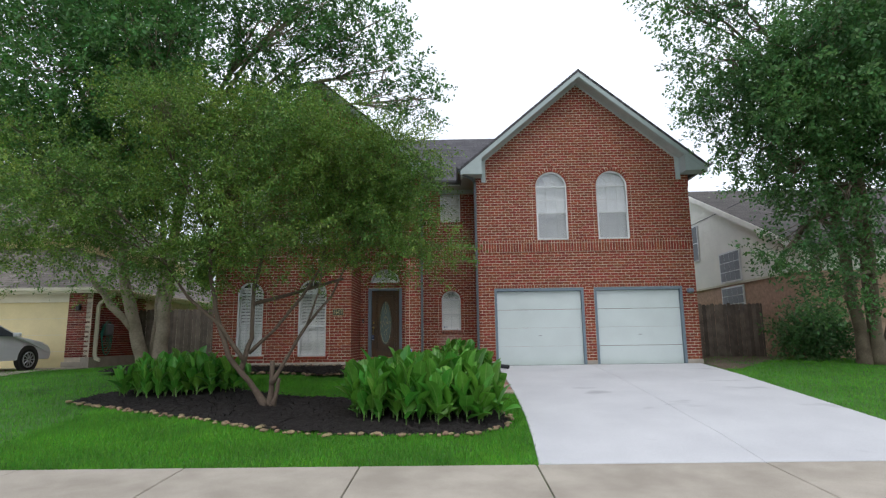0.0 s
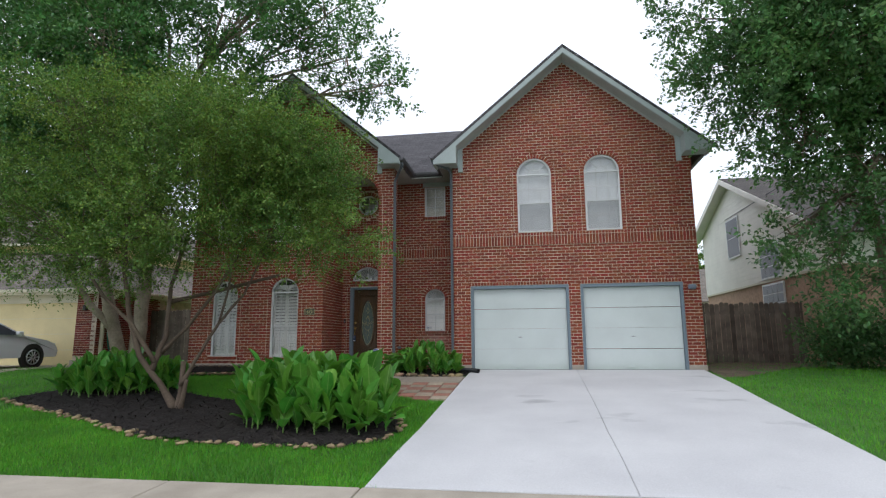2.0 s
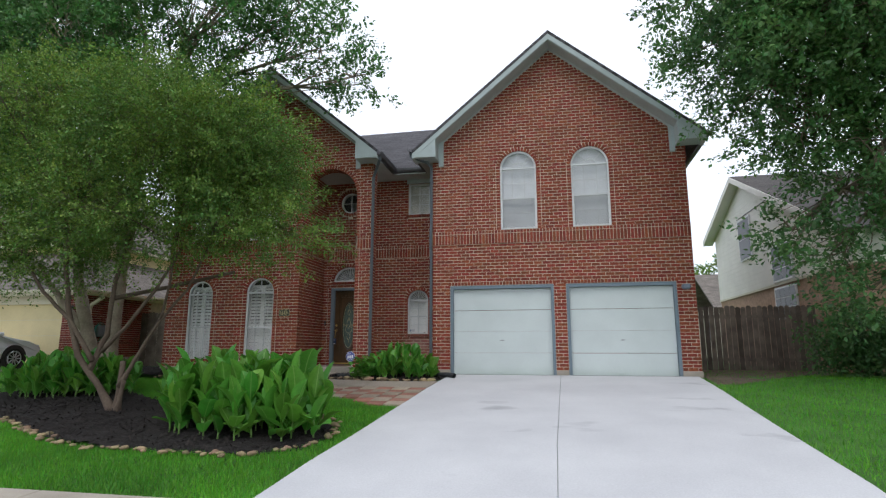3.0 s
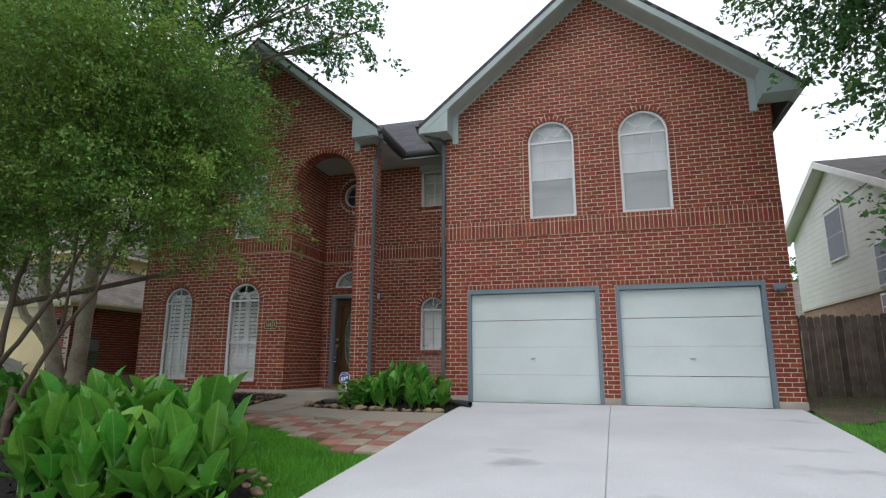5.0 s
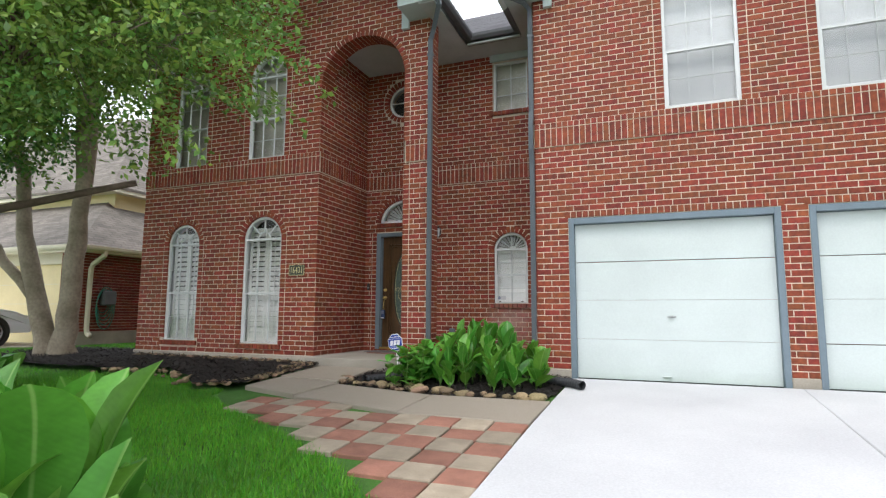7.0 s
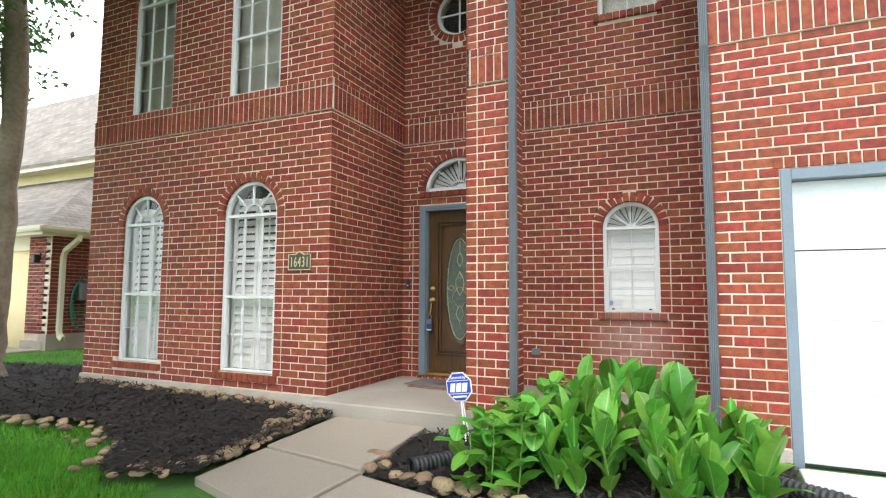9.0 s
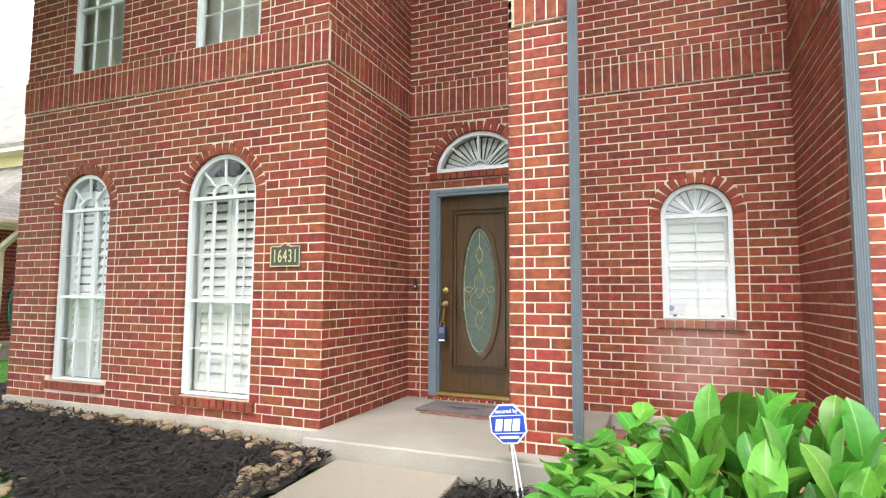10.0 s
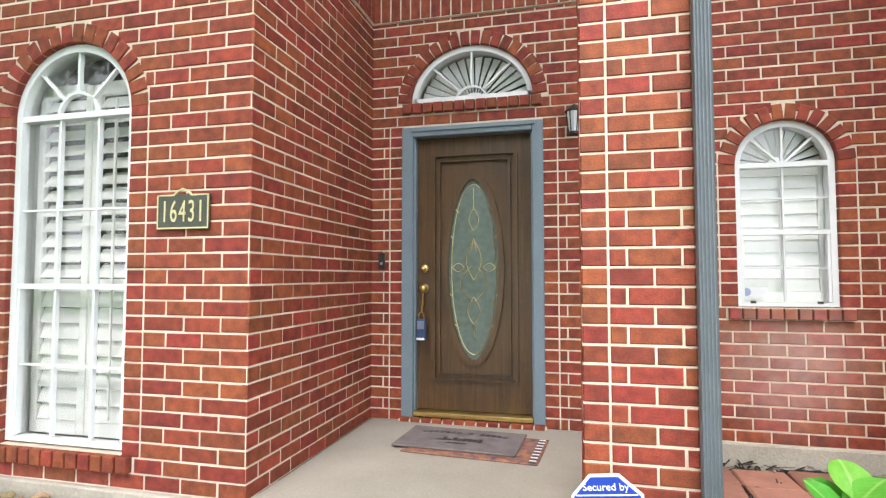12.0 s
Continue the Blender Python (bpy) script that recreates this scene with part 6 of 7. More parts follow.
side_window(nb, NX - 0.045, 24.25, 25.6, 4.40, 6.02, 1, 2)
side_window(nb, NX - 0.045, 20.9, 22.5, 3.21, 4.42, 4, 3)
side_window(nb, NX - 0.012, 20.9, 22.6, 2.0, 3.05, 4, 3)
part("cable", boxed(NX - 0.07, NX - 0.05, 20.0, 25.7, 6.10, 6.12), M_pane_dark, nb)
# bricks of the near stretch
for r in range(17):
    for c in range(17):
        y0, z0 = NEAR + 0.02 + c * 0.262 + (0.13 if r % 2 else 0), 0.5 + r * 0.083
        if not (20.6 < y0 < 22.7 and z0 > 1.9):
            ob = new("brick", brick_mesh(0.245, 0.07))
            ob.parent = nb
            ob.matrix_basis = Matrix.Translation((NX - 0.012, y0 + 0.12, z0)) @ Matrix.Rotation(radians(-90), 4, "Z")
            ob.material_slots[0].link = "OBJECT"
            ob.material_slots[0].material = M_brick_tan


def fence(name, label, x0, x1, y, z0, h, seed):
    rnd = random.Random(seed)
    ob = thing(name, label, "fence")
    x = x0
    while x < x1 - 0.02:
        w = min(0.14, x1 - x)
        top = z0 + h + rnd.uniform(-0.03, 0.03)
        bm = bmesh.new()
        yy = y + rnd.uniform(-0.008, 0.008)
        P = [(x, z0), (x + w - 0.008, z0), (x + w - 0.008, top - 0.04), (x + w - 0.04, top), (x + 0.032, top), (x, top - 0.04)]
        va, vb = [bm.verts.new((a, yy, b)) for a, b in P], [bm.verts.new((a, yy + 0.018, b)) for a, b in P]
        bm.faces.new(va), bm.faces.new(vb[::-1])
        for k in range(6):
            bm.faces.new((va[k], vb[k], vb[(k + 1) % 6], va[(k + 1) % 6]))
        bmesh.ops.recalc_face_normals(bm, faces=bm.faces)
        part("board", bm, M_fence, ob)
        x += 0.145
    for z in (z0 + 0.3, z0 + h - 0.35):
        part("rail", boxed(x0, x1, y + 0.03, y + 0.07, z, z + 0.09), M_fence, ob)
    return ob


fence("wooden_fence", "weathered dark board fence between the houses", 7.12, 11.25, 19.8, 0.40, 1.88, 41)
fence("wooden_fence", "weathered grey board fence behind the trees", -11.4, -6.3, 20.6, 0.40, 2.0, 42)
far_house = thing("far_house", "small pale house with a grey roof far behind", "house", loc=(0, 0, 0))
part("wall", boxed(13.6, 20, 38, 46, 0.4, 3.6), M_cream, far_house)
sloped("roof", [(13.2, 37.6, 3.5), (20.4, 37.6, 3.5), (20.4, 42, 6.0), (13.2, 42, 6.0)], 0.1, M_roof_n, far_house)
sloped("roof", [(20.4, 46.4, 3.5), (13.2, 46.4, 3.5), (13.2, 42, 6.0), (20.4, 42, 6.0)], 0.1, M_roof_n, far_house)
part("window", boxed(13.56, 13.6, 40, 41, 1.6, 2.8), M_pane_dark, far_house)

# ---- neighbouring house on the tree side ----
ln = thing("neighbour_house", "brick and yellow house with a grey-brown shingle roof", "house", loc=(0, 0, 0))
LX, LY = -11.4, 17.9
part("side_wall", boxed(LX - 0.2, LX - 0.012, LY, 27, 0.75, 2.86), M_mortar, ln)
part("foundation", boxed(LX - 0.25, LX + 0.03, LY - 0.03, 27, 0.3, 0.76), M_found, ln)
part("column", boxed(LX - 0.80, LX - 0.21, LY + 0.012, LY + 0.3, 0.62, 2.86), M_mortar, ln)
for r in range(27):
    for c in range(12):
        y0, z0 = LY + c * 0.252 + (0.126 if r % 2 else 0), 0.80 + r * COURSE
        if z0 < 2.84:
            first = c == 0 and r % 2
            ob = new("brick", brick_mesh(0.366 if first else 0.24, 0.066))
            ob.parent = ln
            ob.matrix_basis = Matrix.Translation((LX, y0 + (0.063 if first else 0.126), z0)) @ Matrix.Rotation(radians(90), 4, "Z")
            ob.material_slots[0].link = "OBJECT"
            ob.material_slots[0].material = M_brick_n
    for c in range(3):
        x0 = LX - 0.80 + c * 0.252 - (0.126 if r % 2 else 0)
        a, b = max(x0, LX - 0.80), min(x0 + 0.24, LX - 0.005)
        if b - a > 0.04 and 0.80 + r * COURSE < 2.84:
            ob = new("brick", brick_mesh(round(b - a, 3), 0.066))
            ob.parent = ln
            ob.matrix_basis = Matrix.Translation(((a + b) / 2, LY, 0.80 + r * COURSE))
            ob.material_slots[0].link = "OBJECT"
            ob.material_slots[0].material = M_brick_n
part("footing", boxed(LX - 0.86, LX - 0.1, LY - 0.05, LY + 0.1, 0.3, 0.62, 0.01), M_found, ln)
gd = part("garage_door", boxed(-18.5, LX - 0.86, LY + 0.12, LY + 0.2, 0.42, 2.55), M_yellow, ln, "plain pale yellow garage door")
for k in range(1, 4):
    part("seam", boxed(-18.5, LX - 0.86, LY + 0.113, LY + 0.119, 0.42 + k * 0.53, 0.432 + k * 0.53), M_cream, gd)
part("door_head", boxed(-18.8, LX - 0.80, LY + 0.0, LY + 0.2, 2.55, 2.86), M_cream, ln, "cream board above the garage door")
part("front_wall", boxed(-24, -18.5, LY, LY + 0.2, 0.3, 2.86), M_brick_n, ln)
part("soffit", boxed(-24, LX + 0.45, LY - 0.45, LY + 0.1, 2.83, 2.86), M_cream, ln)
part("soffit", boxed(LX, LX + 0.45, LY, 27, 2.832, 2.862), M_cream, ln)
part("fascia", boxed(-24, LX + 0.47, LY - 0.47, LY - 0.45, 2.80, 2.99), M_cream, ln)
part("fascia", boxed(LX + 0.45, LX + 0.47, LY - 0.45, 27, 2.80, 2.99), M_cream, ln)
gutter([(-24, LY - 0.53, 2.86), (LX + 0.53, LY - 0.53, 2.86), (LX + 0.53, 27, 2.86)], ln, M_cream)
E0, E1 = LX + 0.47, LY - 0.47
sloped("roof", [(-24, E1, 2.98), (E0, E1, 2.98), (E0 - 5.0, E1 + 5.0, 6.2), (-24, E1 + 5.0, 6.2)], 0.08, M_roof_n, ln)
sloped("roof", [(E0, E1, 2.98), (E0, 28, 2.98), (E0 - 5.0, 28, 6.2), (E0 - 5.0, E1 + 5.0, 6.2)], 0.08, M_roof_n, ln)
UX, UY = -13.4, 20.2
part("upper_wall", boxed(-24, UX, UY, 28, 3.0, 5.1), M_yellow, ln, "pale yellow upper storey")
part("upper_soffit", boxed(-24.4, UX + 0.45, UY - 0.45, 28, 5.02, 5.06), M_cream, ln)
part("upper_fascia", boxed(-24.4, UX + 0.47, UY - 0.47, UY - 0.45, 4.98, 5.17), M_cream, ln)
part("upper_fascia", boxed(UX + 0.45, UX + 0.47, UY - 0.45, 28, 4.98, 5.17), M_cream, ln)
sloped("upper_roof", [(-24.4, UY - 0.5, 5.16), (UX + 0.5, UY - 0.5, 5.16), (UX - 3.8, UY + 3.8, 9.3), (-24.4, UY + 3.8, 9.3)], 0.08, M_roof_n, ln)
sloped("upper_roof", [(UX + 0.5, UY - 0.5, 5.16), (UX + 0.5, 28.5, 5.16), (UX - 3.8, 24.6, 9.3), (UX - 3.8, UY + 3.8, 9.3)], 0.08, M_roof_n, ln)
ds = downspout("downspout", "cream painted downspout on the brick side wall", [(LX + 0.5, LY + 0.24, 2.86), (LX + 0.5, LY + 0.24, 2.76), (LX + 0.12, LY + 0.2, 2.52), (LX + 0.06, LY + 0.2, 2.40), (LX + 0.06, LY + 0.2, 0.85), (LX + 0.10, LY + 0.2, 0.72), (LX + 0.25, LY + 0.18, 0.66)], 0.10, 0.08, M_cream)
# wall lamp on the column
lamp = thing("wall_lamp", "small dark lantern on the brick column", "wall lamp")
part("backplate", boxed(LX - 0.46, LX - 0.38, LY - 0.02, LY, 2.28, 2.48, 0.004), M_dark, lamp)
part("lantern", boxed(LX - 0.48, LX - 0.36, LY - 0.14, LY - 0.02, 2.26, 2.44, 0.02), M_dark, lamp)
# hose reel
M_hose = mat("green_hose", (0.02, 0.22, 0.16), 0.45, 0.2, 10, 60, 0.05)
M_reel = mat("grey_plastic", (0.13, 0.14, 0.15), 0.6, 0.15, 10, 60, 0.05)
reel = thing("hose_reel", "green garden hose coiled on a grey wall reel", "hose reel")
part("reel_body", boxed(LX + 0.005, LX + 0.22, LY + 0.50, LY + 0.90, 1.45, 1.85, 0.04), M_reel, reel)
for k in range(5):
    bm = bmesh.new()
    r = 0.24 + 0.035 * k
    tube(bm, [(LX + 0.06 + 0.03 * k, LY + 0.60 + r * 0.7 * math.cos(a), 1.50 - 0.03 * k + r * (1.0 + 0.12 * k) * math.sin(a)) for a in [2 * math.pi * i / 20 for i in range(21)]], 0.013, 6)
    part("hose_coil", bm, M_hose, reel)

# ---- white car on the next drive ----
M_car = mat("white_car_paint", (0.74, 0.75, 0.77), 0.18, 0.04, 3, 40, 0, spec=0.7)
M_tyre = mat("black_rubber", (0.02, 0.02, 0.02), 0.8, 0.3, 20, 80, 0.2)
M_rim = mat("alloy_rim", (0.55, 0.56, 0.58), 0.3, 0.1, 20, 80, 0.02, metal=0.8)
car = thing("car", "white sedan parked on the neighbouring drive", "car", loc=(-13.1, 15.02, 0.44))
car.rotation_euler = (0, 0, radians(90))
CW = 0.88
# outline of the side, front to the right
prof = [(2.30, 0.32), (2.33, 0.52), (2.24, 0.70), (1.9, 0.84), (1.1, 0.98), (0.35, 1.36), (-0.35, 1.45), (-1.2, 1.38), (-1.9, 1.06), (-2.35, 1.02), (-2.42, 0.6), (-2.36, 0.30)]
bm = bmesh.new()
rows = []
for f, inset in ((-1.0, 0.06), (-0.96, 0.0), (0.96, 0.0), (1.0, 0.06)):
    row = []
    for x, z in prof:
        tuck = 0.22 * max(0, (z - 0.95) / 0.5)
        row.append(bm.verts.new((x * (1 - 0.02 * (inset > 0)), f * (CW - tuck), z - inset * 0.3)))
    rows.append(row)
for r0, r1 in zip(rows, rows[1:]):
    for k in range(len(prof)):
        bm.faces.new((r0[k], r1[k], r1[(k + 1) % len(prof)], r0[(k + 1) % len(prof)]))
bm.faces.new(rows[0]), bm.faces.new(rows[-1][::-1])
bmesh.ops.recalc_face_normals(bm, faces=bm.faces)
bmesh.ops.bevel(bm, geom=[e for e in bm.edges if e.calc_face_angle(0) > 0.5], offset=0.03, segments=2, affect="EDGES")
part("body", bm, M_car, car, smooth=False)
for s in (-1, 1):
    bm = bmesh.new()
    P = [(0.95, 0.98), (0.33, 1.30), (-0.32, 1.38), (-1.1, 1.32), (-1.5, 1.05)]
    f = bm.faces.new([bm.verts.new((x, s * (CW - 0.22 * max(0, (z - 0.95) / 0.5) + 0.012), z)) for x, z in P])
    part("side_window", bm, M_pane_dark, car)
    part("mirror", boxed(0.72, 0.88, s * CW - 0.02 if s > 0 else -CW - 0.16, CW + 0.16 if s > 0 else -CW + 0.02, 0.98, 1.10, 0.03), M_car, car)
    part("headlight", boxed(2.02, 2.26, s * 0.62 - 0.2, s * 0.62 + 0.2, 0.62, 0.74, 0.02), M_rim, car)
    for x in (1.38, -1.42):
        bm = bmesh.new()
        y = s * (CW - 0.08)
        bmesh.ops.create_cone(bm, cap_ends=True, segments=32, radius1=0.33, radius2=0.33, depth=0.21, matrix=Matrix.Translation((x, y, 0.32)) @ Matrix.Rotation(radians(90), 4, "X"))
        bmesh.ops.bevel(bm, geom=[e for e in bm.edges if len(e.link_faces) == 2 and e.calc_face_angle(0) > 1], offset=0.03, segments=2, affect="EDGES")
        wheel = part("wheel", bm, M_tyre, car)
        bm = bmesh.new()
        yo = y + s * 0.105
        tube(bm, [(x + 0.215 * math.cos(a), yo, 0.32 + 0.215 * math.sin(a)) for a in [2 * math.pi * i / 28 for i in range(29)]], 0.018, 6)
        for i in range(10):
            a = 2 * math.pi * i / 10
            tube(bm, [(x + 0.03 * math.cos(a), yo, 0.32 + 0.03 * math.sin(a)), (x + 0.21 * math.cos(a), yo, 0.32 + 0.21 * math.sin(a))], [0.022, 0.014], 5)
        part("rim", bm, M_rim, wheel)
        bm = bmesh.new()
        bmesh.ops.create_cone(bm, cap_ends=True, segments=32, radius1=0.40, radius2=0.40, depth=0.10, matrix=Matrix.Translation((x, s * (CW - 0.035), 0.33)) @ Matrix.Rotation(radians(90), 4, "X"))
        part("wheel_arch", bm, M_dark, car)
slab("neighbour_drive", [-18.6, -18.6, -18.6], [-11.5, -11.5, -11.5], [12.0, 15.4, 17.85], 0.03, M_walk, None)
tagged(bpy.data.objects["neighbour_drive"], "old concrete drive before the yellow garage", "driveway", kind="structure")

# ---- small things at the entry ----
M_sign = mat("sign_blue", (0.012, 0.05, 0.36), 0.4, 0.1, 20, 80, 0.0)
M_signw = mat("sign_white", (0.82, 0.82, 0.84), 0.45, 0.05, 20, 80, 0.0)
M_gold = mat("gold_numerals", (0.62, 0.56, 0.30), 0.45, 0.15, 30, 90, 0.0, metal=0.3)


def lettering(text, size, m, material, parent, name="lettering"):
    cu = bpy.data.curves.new(name, "FONT")
    cu.body, cu.size, cu.extrude, cu.align_x, cu.align_y = text, size, 0.0015, "CENTER", "CENTER"
    tmp = new("tmp", cu)
    bpy.context.view_layer.update()
    me = bpy.data.meshes.new_from_object(tmp)
    bpy.data.objects.remove(tmp)
    me.materials.clear()
    me.materials.append(material)
    ob = new(name, me)
    ob.parent = parent
    ob.matrix_basis = m
    return ob


STAND = Matrix.Rotation(radians(90), 4, "X")
sign = thing("yard_sign", "blue octagonal security sign on a white stake", "sign", loc=(-0.835, 15.12, 0.435))
sign.rotation_euler = (0, radians(-8), radians(-6))
for r, m_, y in ((0.128, M_signw, 0.0), (0.118, M_sign, -0.004)):
    bm = bmesh.new()
    P = [(r * math.cos(radians(22.5 + 45 * k)), r * math.sin(radians(22.5 + 45 * k))) for k in range(8)]
    va, vb = [bm.verts.new((a, y - 0.003, b + 0.435)) for a, b in P], [bm.verts.new((a, y + 0.003, b + 0.435)) for a, b in P]
    bm.faces.new(va), bm.faces.new(vb[::-1])
    for k in range(8):
        bm.faces.new((va[k], vb[k], vb[(k + 1) % 8], va[(k + 1) % 8]))
    bmesh.ops.recalc_face_normals(bm, faces=bm.faces)
    part("sign_border" if r > 0.12 else "sign_face", bm, m_, sign)
lettering("Secured by", 0.034, Matrix.Translation((0, -0.009, 0.512)) @ STAND, M_signw, sign)
for x, w in ((-0.058, 0.044), (0.0, 0.046), (0.056, 0.046)):
    bm = bmesh.new()
    hexa(bm, [(x - w / 2 - 0.008, -0.010, 0.395), (x + w / 2 - 0.008, -0.010, 0.395), (x + w / 2 - 0.008, -0.006, 0.395), (x - w / 2 - 0.008, -0.006, 0.395),
              (x - w / 2 + 0.008, -0.010, 0.465), (x + w / 2 + 0.008, -0.010, 0.465), (x + w / 2 + 0.008, -0.006, 0.465), (x - w / 2 + 0.008, -0.006, 0.465)])
    part("logo_block", bm, M_signw, sign)
for z, w in ((0.484, 0.20), (0.378, 0.20)):
    part("rule", boxed(-w / 2, w / 2, -0.010, -0.006, z, z + 0.004), M_signw, sign)
for k in range(9):
    part("phone_bar", boxed(-0.062 + k * 0.0145, -0.052 + k * 0.0145, -0.010, -0.006, 0.348, 0.364), M_signw, sign)
bm = bmesh.new()
tube(bm, [(0.0, 0.008, -0.12), (0.0, 0.008, 0.36)], 0.007, 8)
tube(bm, [(0.035, 0.02, -0.10), (0.012, 0.010, 0.33)], 0.005, 8)
part("stake", bm, M_signw, sign, "white plastic stake")

plate = thing("house_number", "bronze plaque with raised gold numerals 16431", "house number", loc=(-2.862, FY - 0.004, 1.965))
part("plaque", boxed(-0.148, 0.148, -0.014, 0, -0.086, 0.086, 0.003), M_bronze, plate)
bm = bmesh.new()
rect_sweep(bm, [(-0.143, -0.081), (-0.143, 0.081), (-0.05, 0.081), (-0.03, 0.100), (0, 0.112), (0.03, 0.100), (0.05, 0.081), (0.143, 0.081), (0.143, -0.081)], 0.009, -0.018, -0.008, closed=True)
part("border", bm, M_gold, plate)
for k, digit in enumerate("16431"):
    lettering(digit, 0.140, Matrix.Translation((-0.102 + k * 0.051, -0.0165, -0.004)) @ STAND @ Matrix.Diagonal((0.62, 1.08, 1, 1)), M_gold, plate, "numeral")

bell = thing("doorbell", "small dark doorbell beside the frame", "doorbell", loc=(-2.415, BY - 0.004, 1.765))
part("housing", boxed(-0.024, 0.024, -0.024, 0, -0.06, 0.06, 0.005), M_dark, bell)
bm = bmesh.new()
bmesh.ops.create_cone(bm, cap_ends=True, segments=16, radius1=0.012, radius2=0.010, depth=0.008, matrix=Matrix.Translation((0, -0.027, -0.02)) @ Matrix.Rotation(radians(90), 4, "X"))
part("button", bm, M_rim, bell)

box_ = thing("lockbox", "dark blue key lockbox hanging from the door handle", "lockbox", loc=(-2.115, DY0 - 0.07, 1.285))
part("case", boxed(-0.036, 0.036, -0.02, 0.025, -0.105, 0.055, 0.008), M_lock, box_)
part("keypad", boxed(-0.028, 0.028, -0.026, -0.019, -0.02, 0.04, 0.003), mat("lock_grey", (0.16, 0.19, 0.26), 0.5, 0.2), box_)
part("tag", boxed(-0.030, 0.030, -0.024, -0.019, -0.098, -0.082), M_signw, box_)
bm = bmesh.new()
tube(bm, [(-0.022 * math.cos(math.pi * k / 8) * 1.0, 0, 0.055 + 0.05 * math.sin(math.pi * k / 8)) for k in range(9)], 0.005, 6)
tube(bm, [(0.0, 0.005, 0.10), (0.004, 0.02, 0.17), (0.005, 0.03, 0.24)], 0.008, 6)
part("shackle", bm, M_brass, box_, "brass handle loop")

sconce = thing("wall_sconce", "dark lantern wall lamp beside the door", "wall lamp", loc=(-1.01, BY - 0.004, 2.70))
part("backplate", boxed(-0.03, 0.03, -0.018, 0, -0.04, 0.10, 0.004), M_dark, sconce)
bm = bmesh.new()
bmesh.ops.create_cone(bm, cap_ends=True, segments=6, radius1=0.036, radius2=0.052, depth=0.14, matrix=Matrix.Translation((0, -0.09, -0.005)))
part("glass", bm, mat("frosted_glass", (0.62, 0.66, 0.66), 0.3, 0.1), sconce, "frosted lantern glass")
bm = bmesh.new()
bmesh.ops.create_cone(bm, cap_ends=True, segments=6, radius1=0.066, radius2=0.018, depth=0.045, matrix=Matrix.Translation((0, -0.09, 0.09)))
bmesh.ops.create_cone(bm, cap_ends=True, segments=6, radius1=0.040, radius2=0.040, depth=0.014, matrix=Matrix.Translation((0, -0.09, -0.08)))
for k in range(6):
    a = 2 * math.pi * k / 6
    tube(bm, [(0.037 * math.cos(a), -0.09 + 0.037 * math.sin(a), -0.078), (0.054 * math.cos(a), -0.09 + 0.054 * math.sin(a), 0.068)], 0.004, 5)
tube(bm, [(0, -0.01, 0.08), (0, -0.05, 0.13), (0, -0.09, 0.11)], 0.007, 6)
part("cage", bm, M_dark, sconce)

M_mat_a = mat("door_mat_grey", (0.20, 0.17, 0.17), 0.95, 0.3, 12, 180, 0.5)
M_mat_b = mat("door_mat_pattern", (0.40, 0.17, 0.08), 0.95, 0.3, 30, 180, 0.5, alt=(0.10, 0.07, 0.10))
mat_b = thing("door_mat", "colourful patterned mat under the grey one", "door mat", loc=(-1.60, 16.56, 0.608))
mat_b.rotation_euler = (0, 0, radians(-4))
part("mat_body", boxed(-0.42, 0.40, -0.26, 0.22, 0, 0.010, 0.004), M_mat_b, mat_b)
for k in range(16):
    part("border_patch", boxed(0.345 + 0.0, 0.385, -0.25 + k * 0.029, -0.236 + k * 0.029, 0.010, 0.0125), M_signw if k % 2 else M_dark, mat_b)
mat_a = thing("door_mat", "worn grey door mat with faded lettering", "door mat", loc=(-1.70, 16.60, 0.620))
mat_a.rotation_euler = (0, 0, radians(-3))
part("mat_body", boxed(-0.40, 0.36, -0.225, 0.215, 0, 0.012, 0.004), M_mat_a, mat_a)
for k in range(15):
    if k not in (7, 9):
        part("letter_bar", boxed(-0.30 + k * 0.038, -0.275 + k * 0.038, 0.075 + 0.02 * math.sin(math.pi * k / 14), 0.115 + 0.02 * math.sin(math.pi * k / 14), 0.012, 0.0135), M_dark, mat_a)
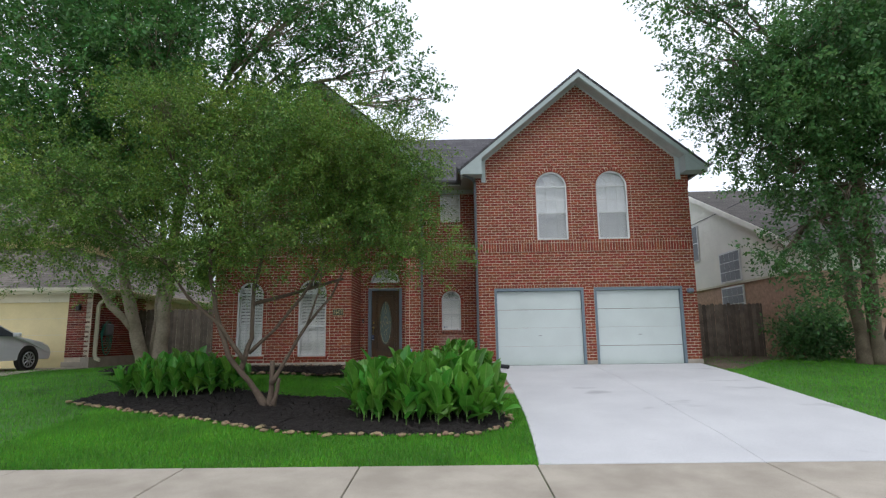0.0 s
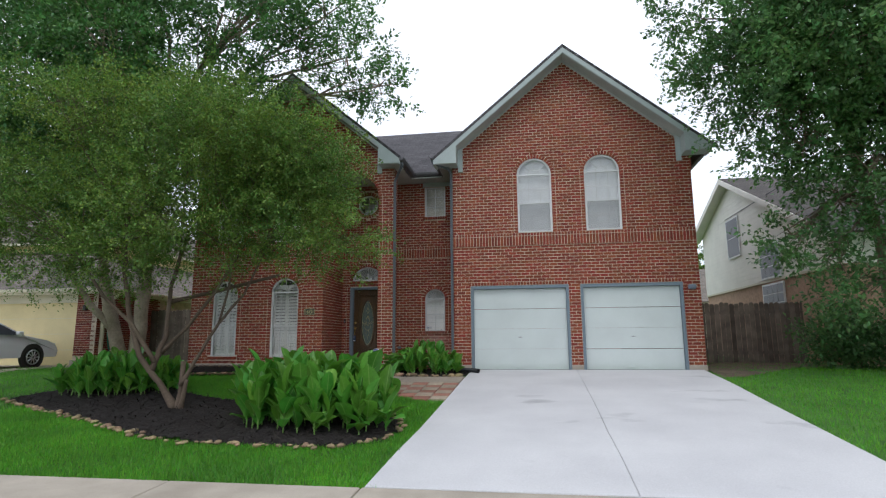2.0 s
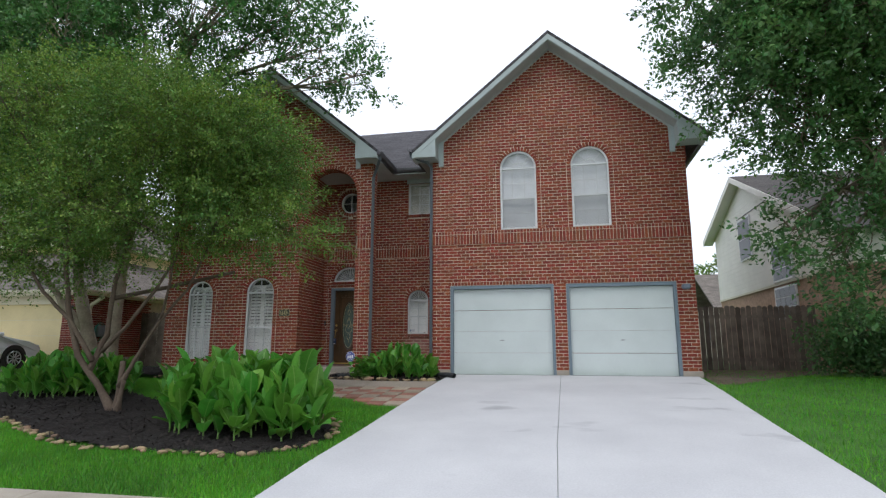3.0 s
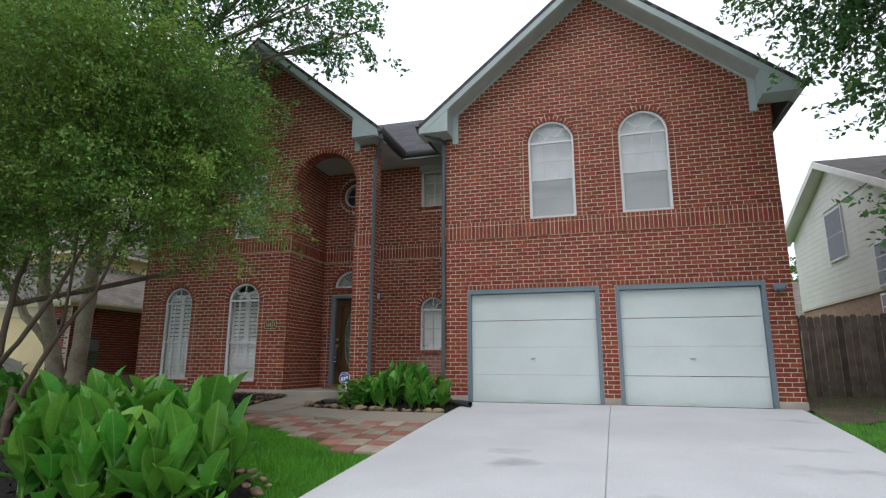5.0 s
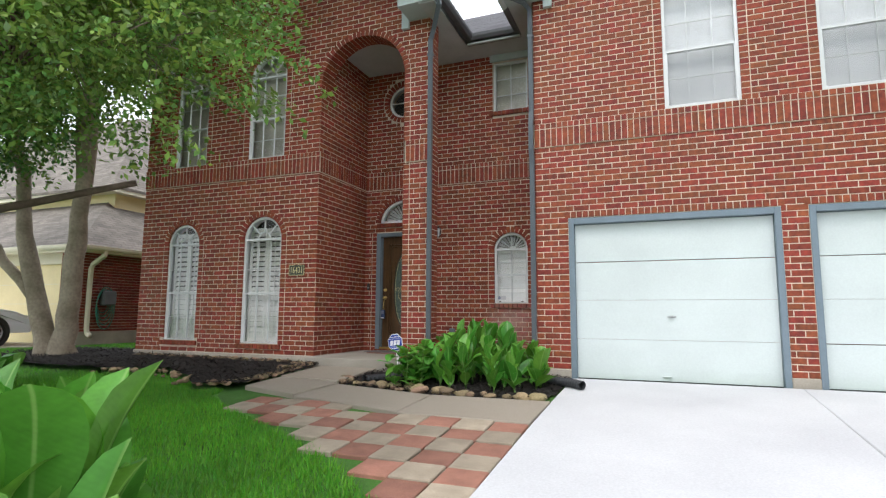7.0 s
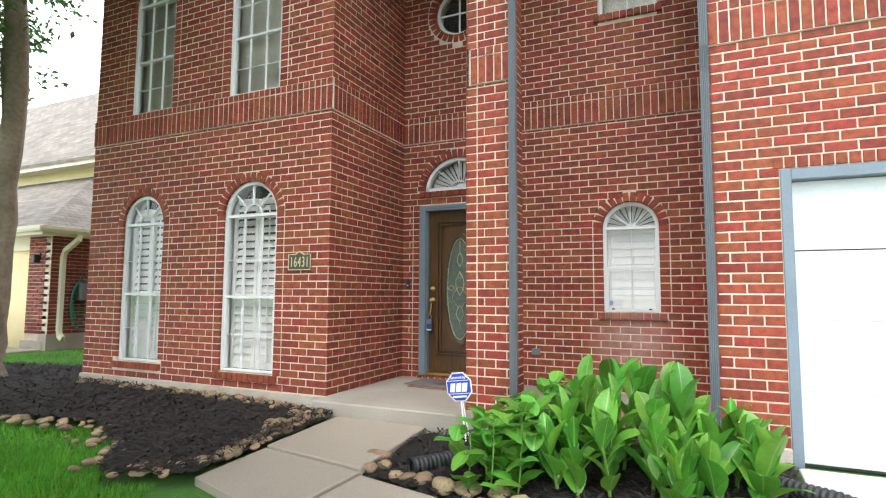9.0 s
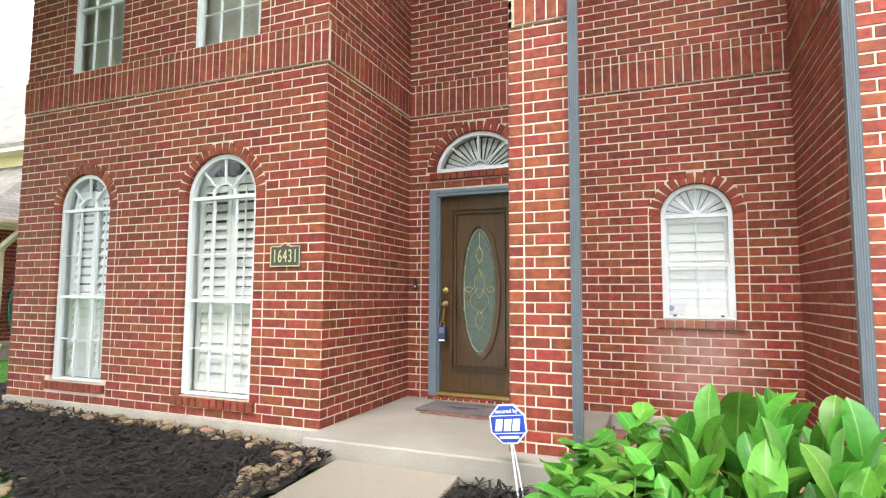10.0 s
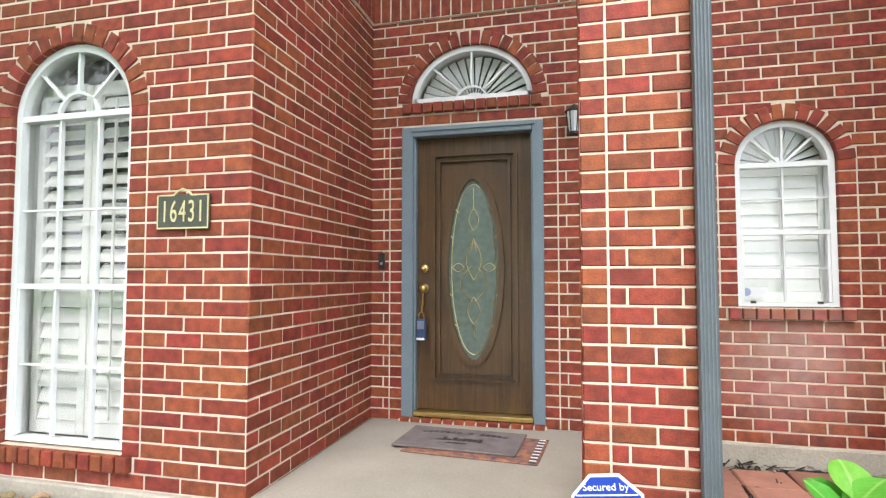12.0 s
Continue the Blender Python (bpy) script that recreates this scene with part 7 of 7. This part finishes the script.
for k in range(9):
    h = 0.02 + 0.05 * abs(math.sin(k * 1.7))
    part("emblem_bar", boxed(-0.16 + k * 0.032, -0.135 + k * 0.032, -0.06, -0.06 + h, 0.012, 0.0135), M_dark, mat_a)
part("emblem_bar", boxed(-0.09, 0.04, -0.115, -0.095, 0.012, 0.0135), M_dark, mat_a)


def corrugated(name, label, pts, r, ring=0.018):
    ob = thing(name, label, "drain pipe")
    P = [Vector(p) for p in pts]
    fine, rad = [], []
    for a, b in zip(P, P[1:]):
        n = max(2, int((b - a).length / (ring / 2)))
        for k in range(n):
            fine.append(a.lerp(b, k / n))
    for i in range(len(fine)):
        rad.append(r if i % 4 < 2 else r * 0.88)
    bm = bmesh.new()
    tube(bm, fine, rad, 16, cap=False)
    part("pipe", bm, M_pipe, ob)
    bm = bmesh.new()
    tube(bm, fine, [q * 0.85 for q in rad], 16, cap=False)
    bmesh.ops.reverse_faces(bm, faces=bm.faces)
    part("bore", bm, M_pipe, ob)
    return ob


M_pipe = mat("black_corrugated_plastic", (0.030, 0.032, 0.036), 0.55, 0.3, 20, 80, 0.05)
corrugated("drain_pipe", "black corrugated drain pipe lying onto the driveway", [(1.05, 15.38, 0.52), (1.10, 15.25, 0.47), (1.25, 15.0, 0.46), (1.42, 14.85, 0.47), (1.62, 14.72, 0.475), (1.76, 14.62, 0.46)], 0.052)
corrugated("drain_pipe", "black corrugated drain pipe end in the mulch", [(-0.50, 15.40, 0.46), (-0.55, 15.1, 0.43), (-0.75, 14.6, 0.435), (-0.92, 14.30, 0.44)], 0.058)
glight = thing("security_light", "small grey security light at the garage corner", "security light", loc=(6.90, FY - 0.004, 2.42))
part("base", boxed(-0.05, 0.05, -0.03, 0, -0.05, 0.05, 0.006), M_reel, glight)
part("head", boxed(-0.10, 0.08, -0.17, -0.03, -0.06, 0.06, 0.03), mat("lamp_grey", (0.16, 0.19, 0.24), 0.5, 0.15), glight)
outlet = thing("outlet_cover", "grey weatherproof outlet cover on the brick", "outlet", loc=(-0.755, BY - 0.004, 0.99))
part("cover", boxed(-0.05, 0.05, -0.03, 0, -0.035, 0.035, 0.006), M_spout, outlet)
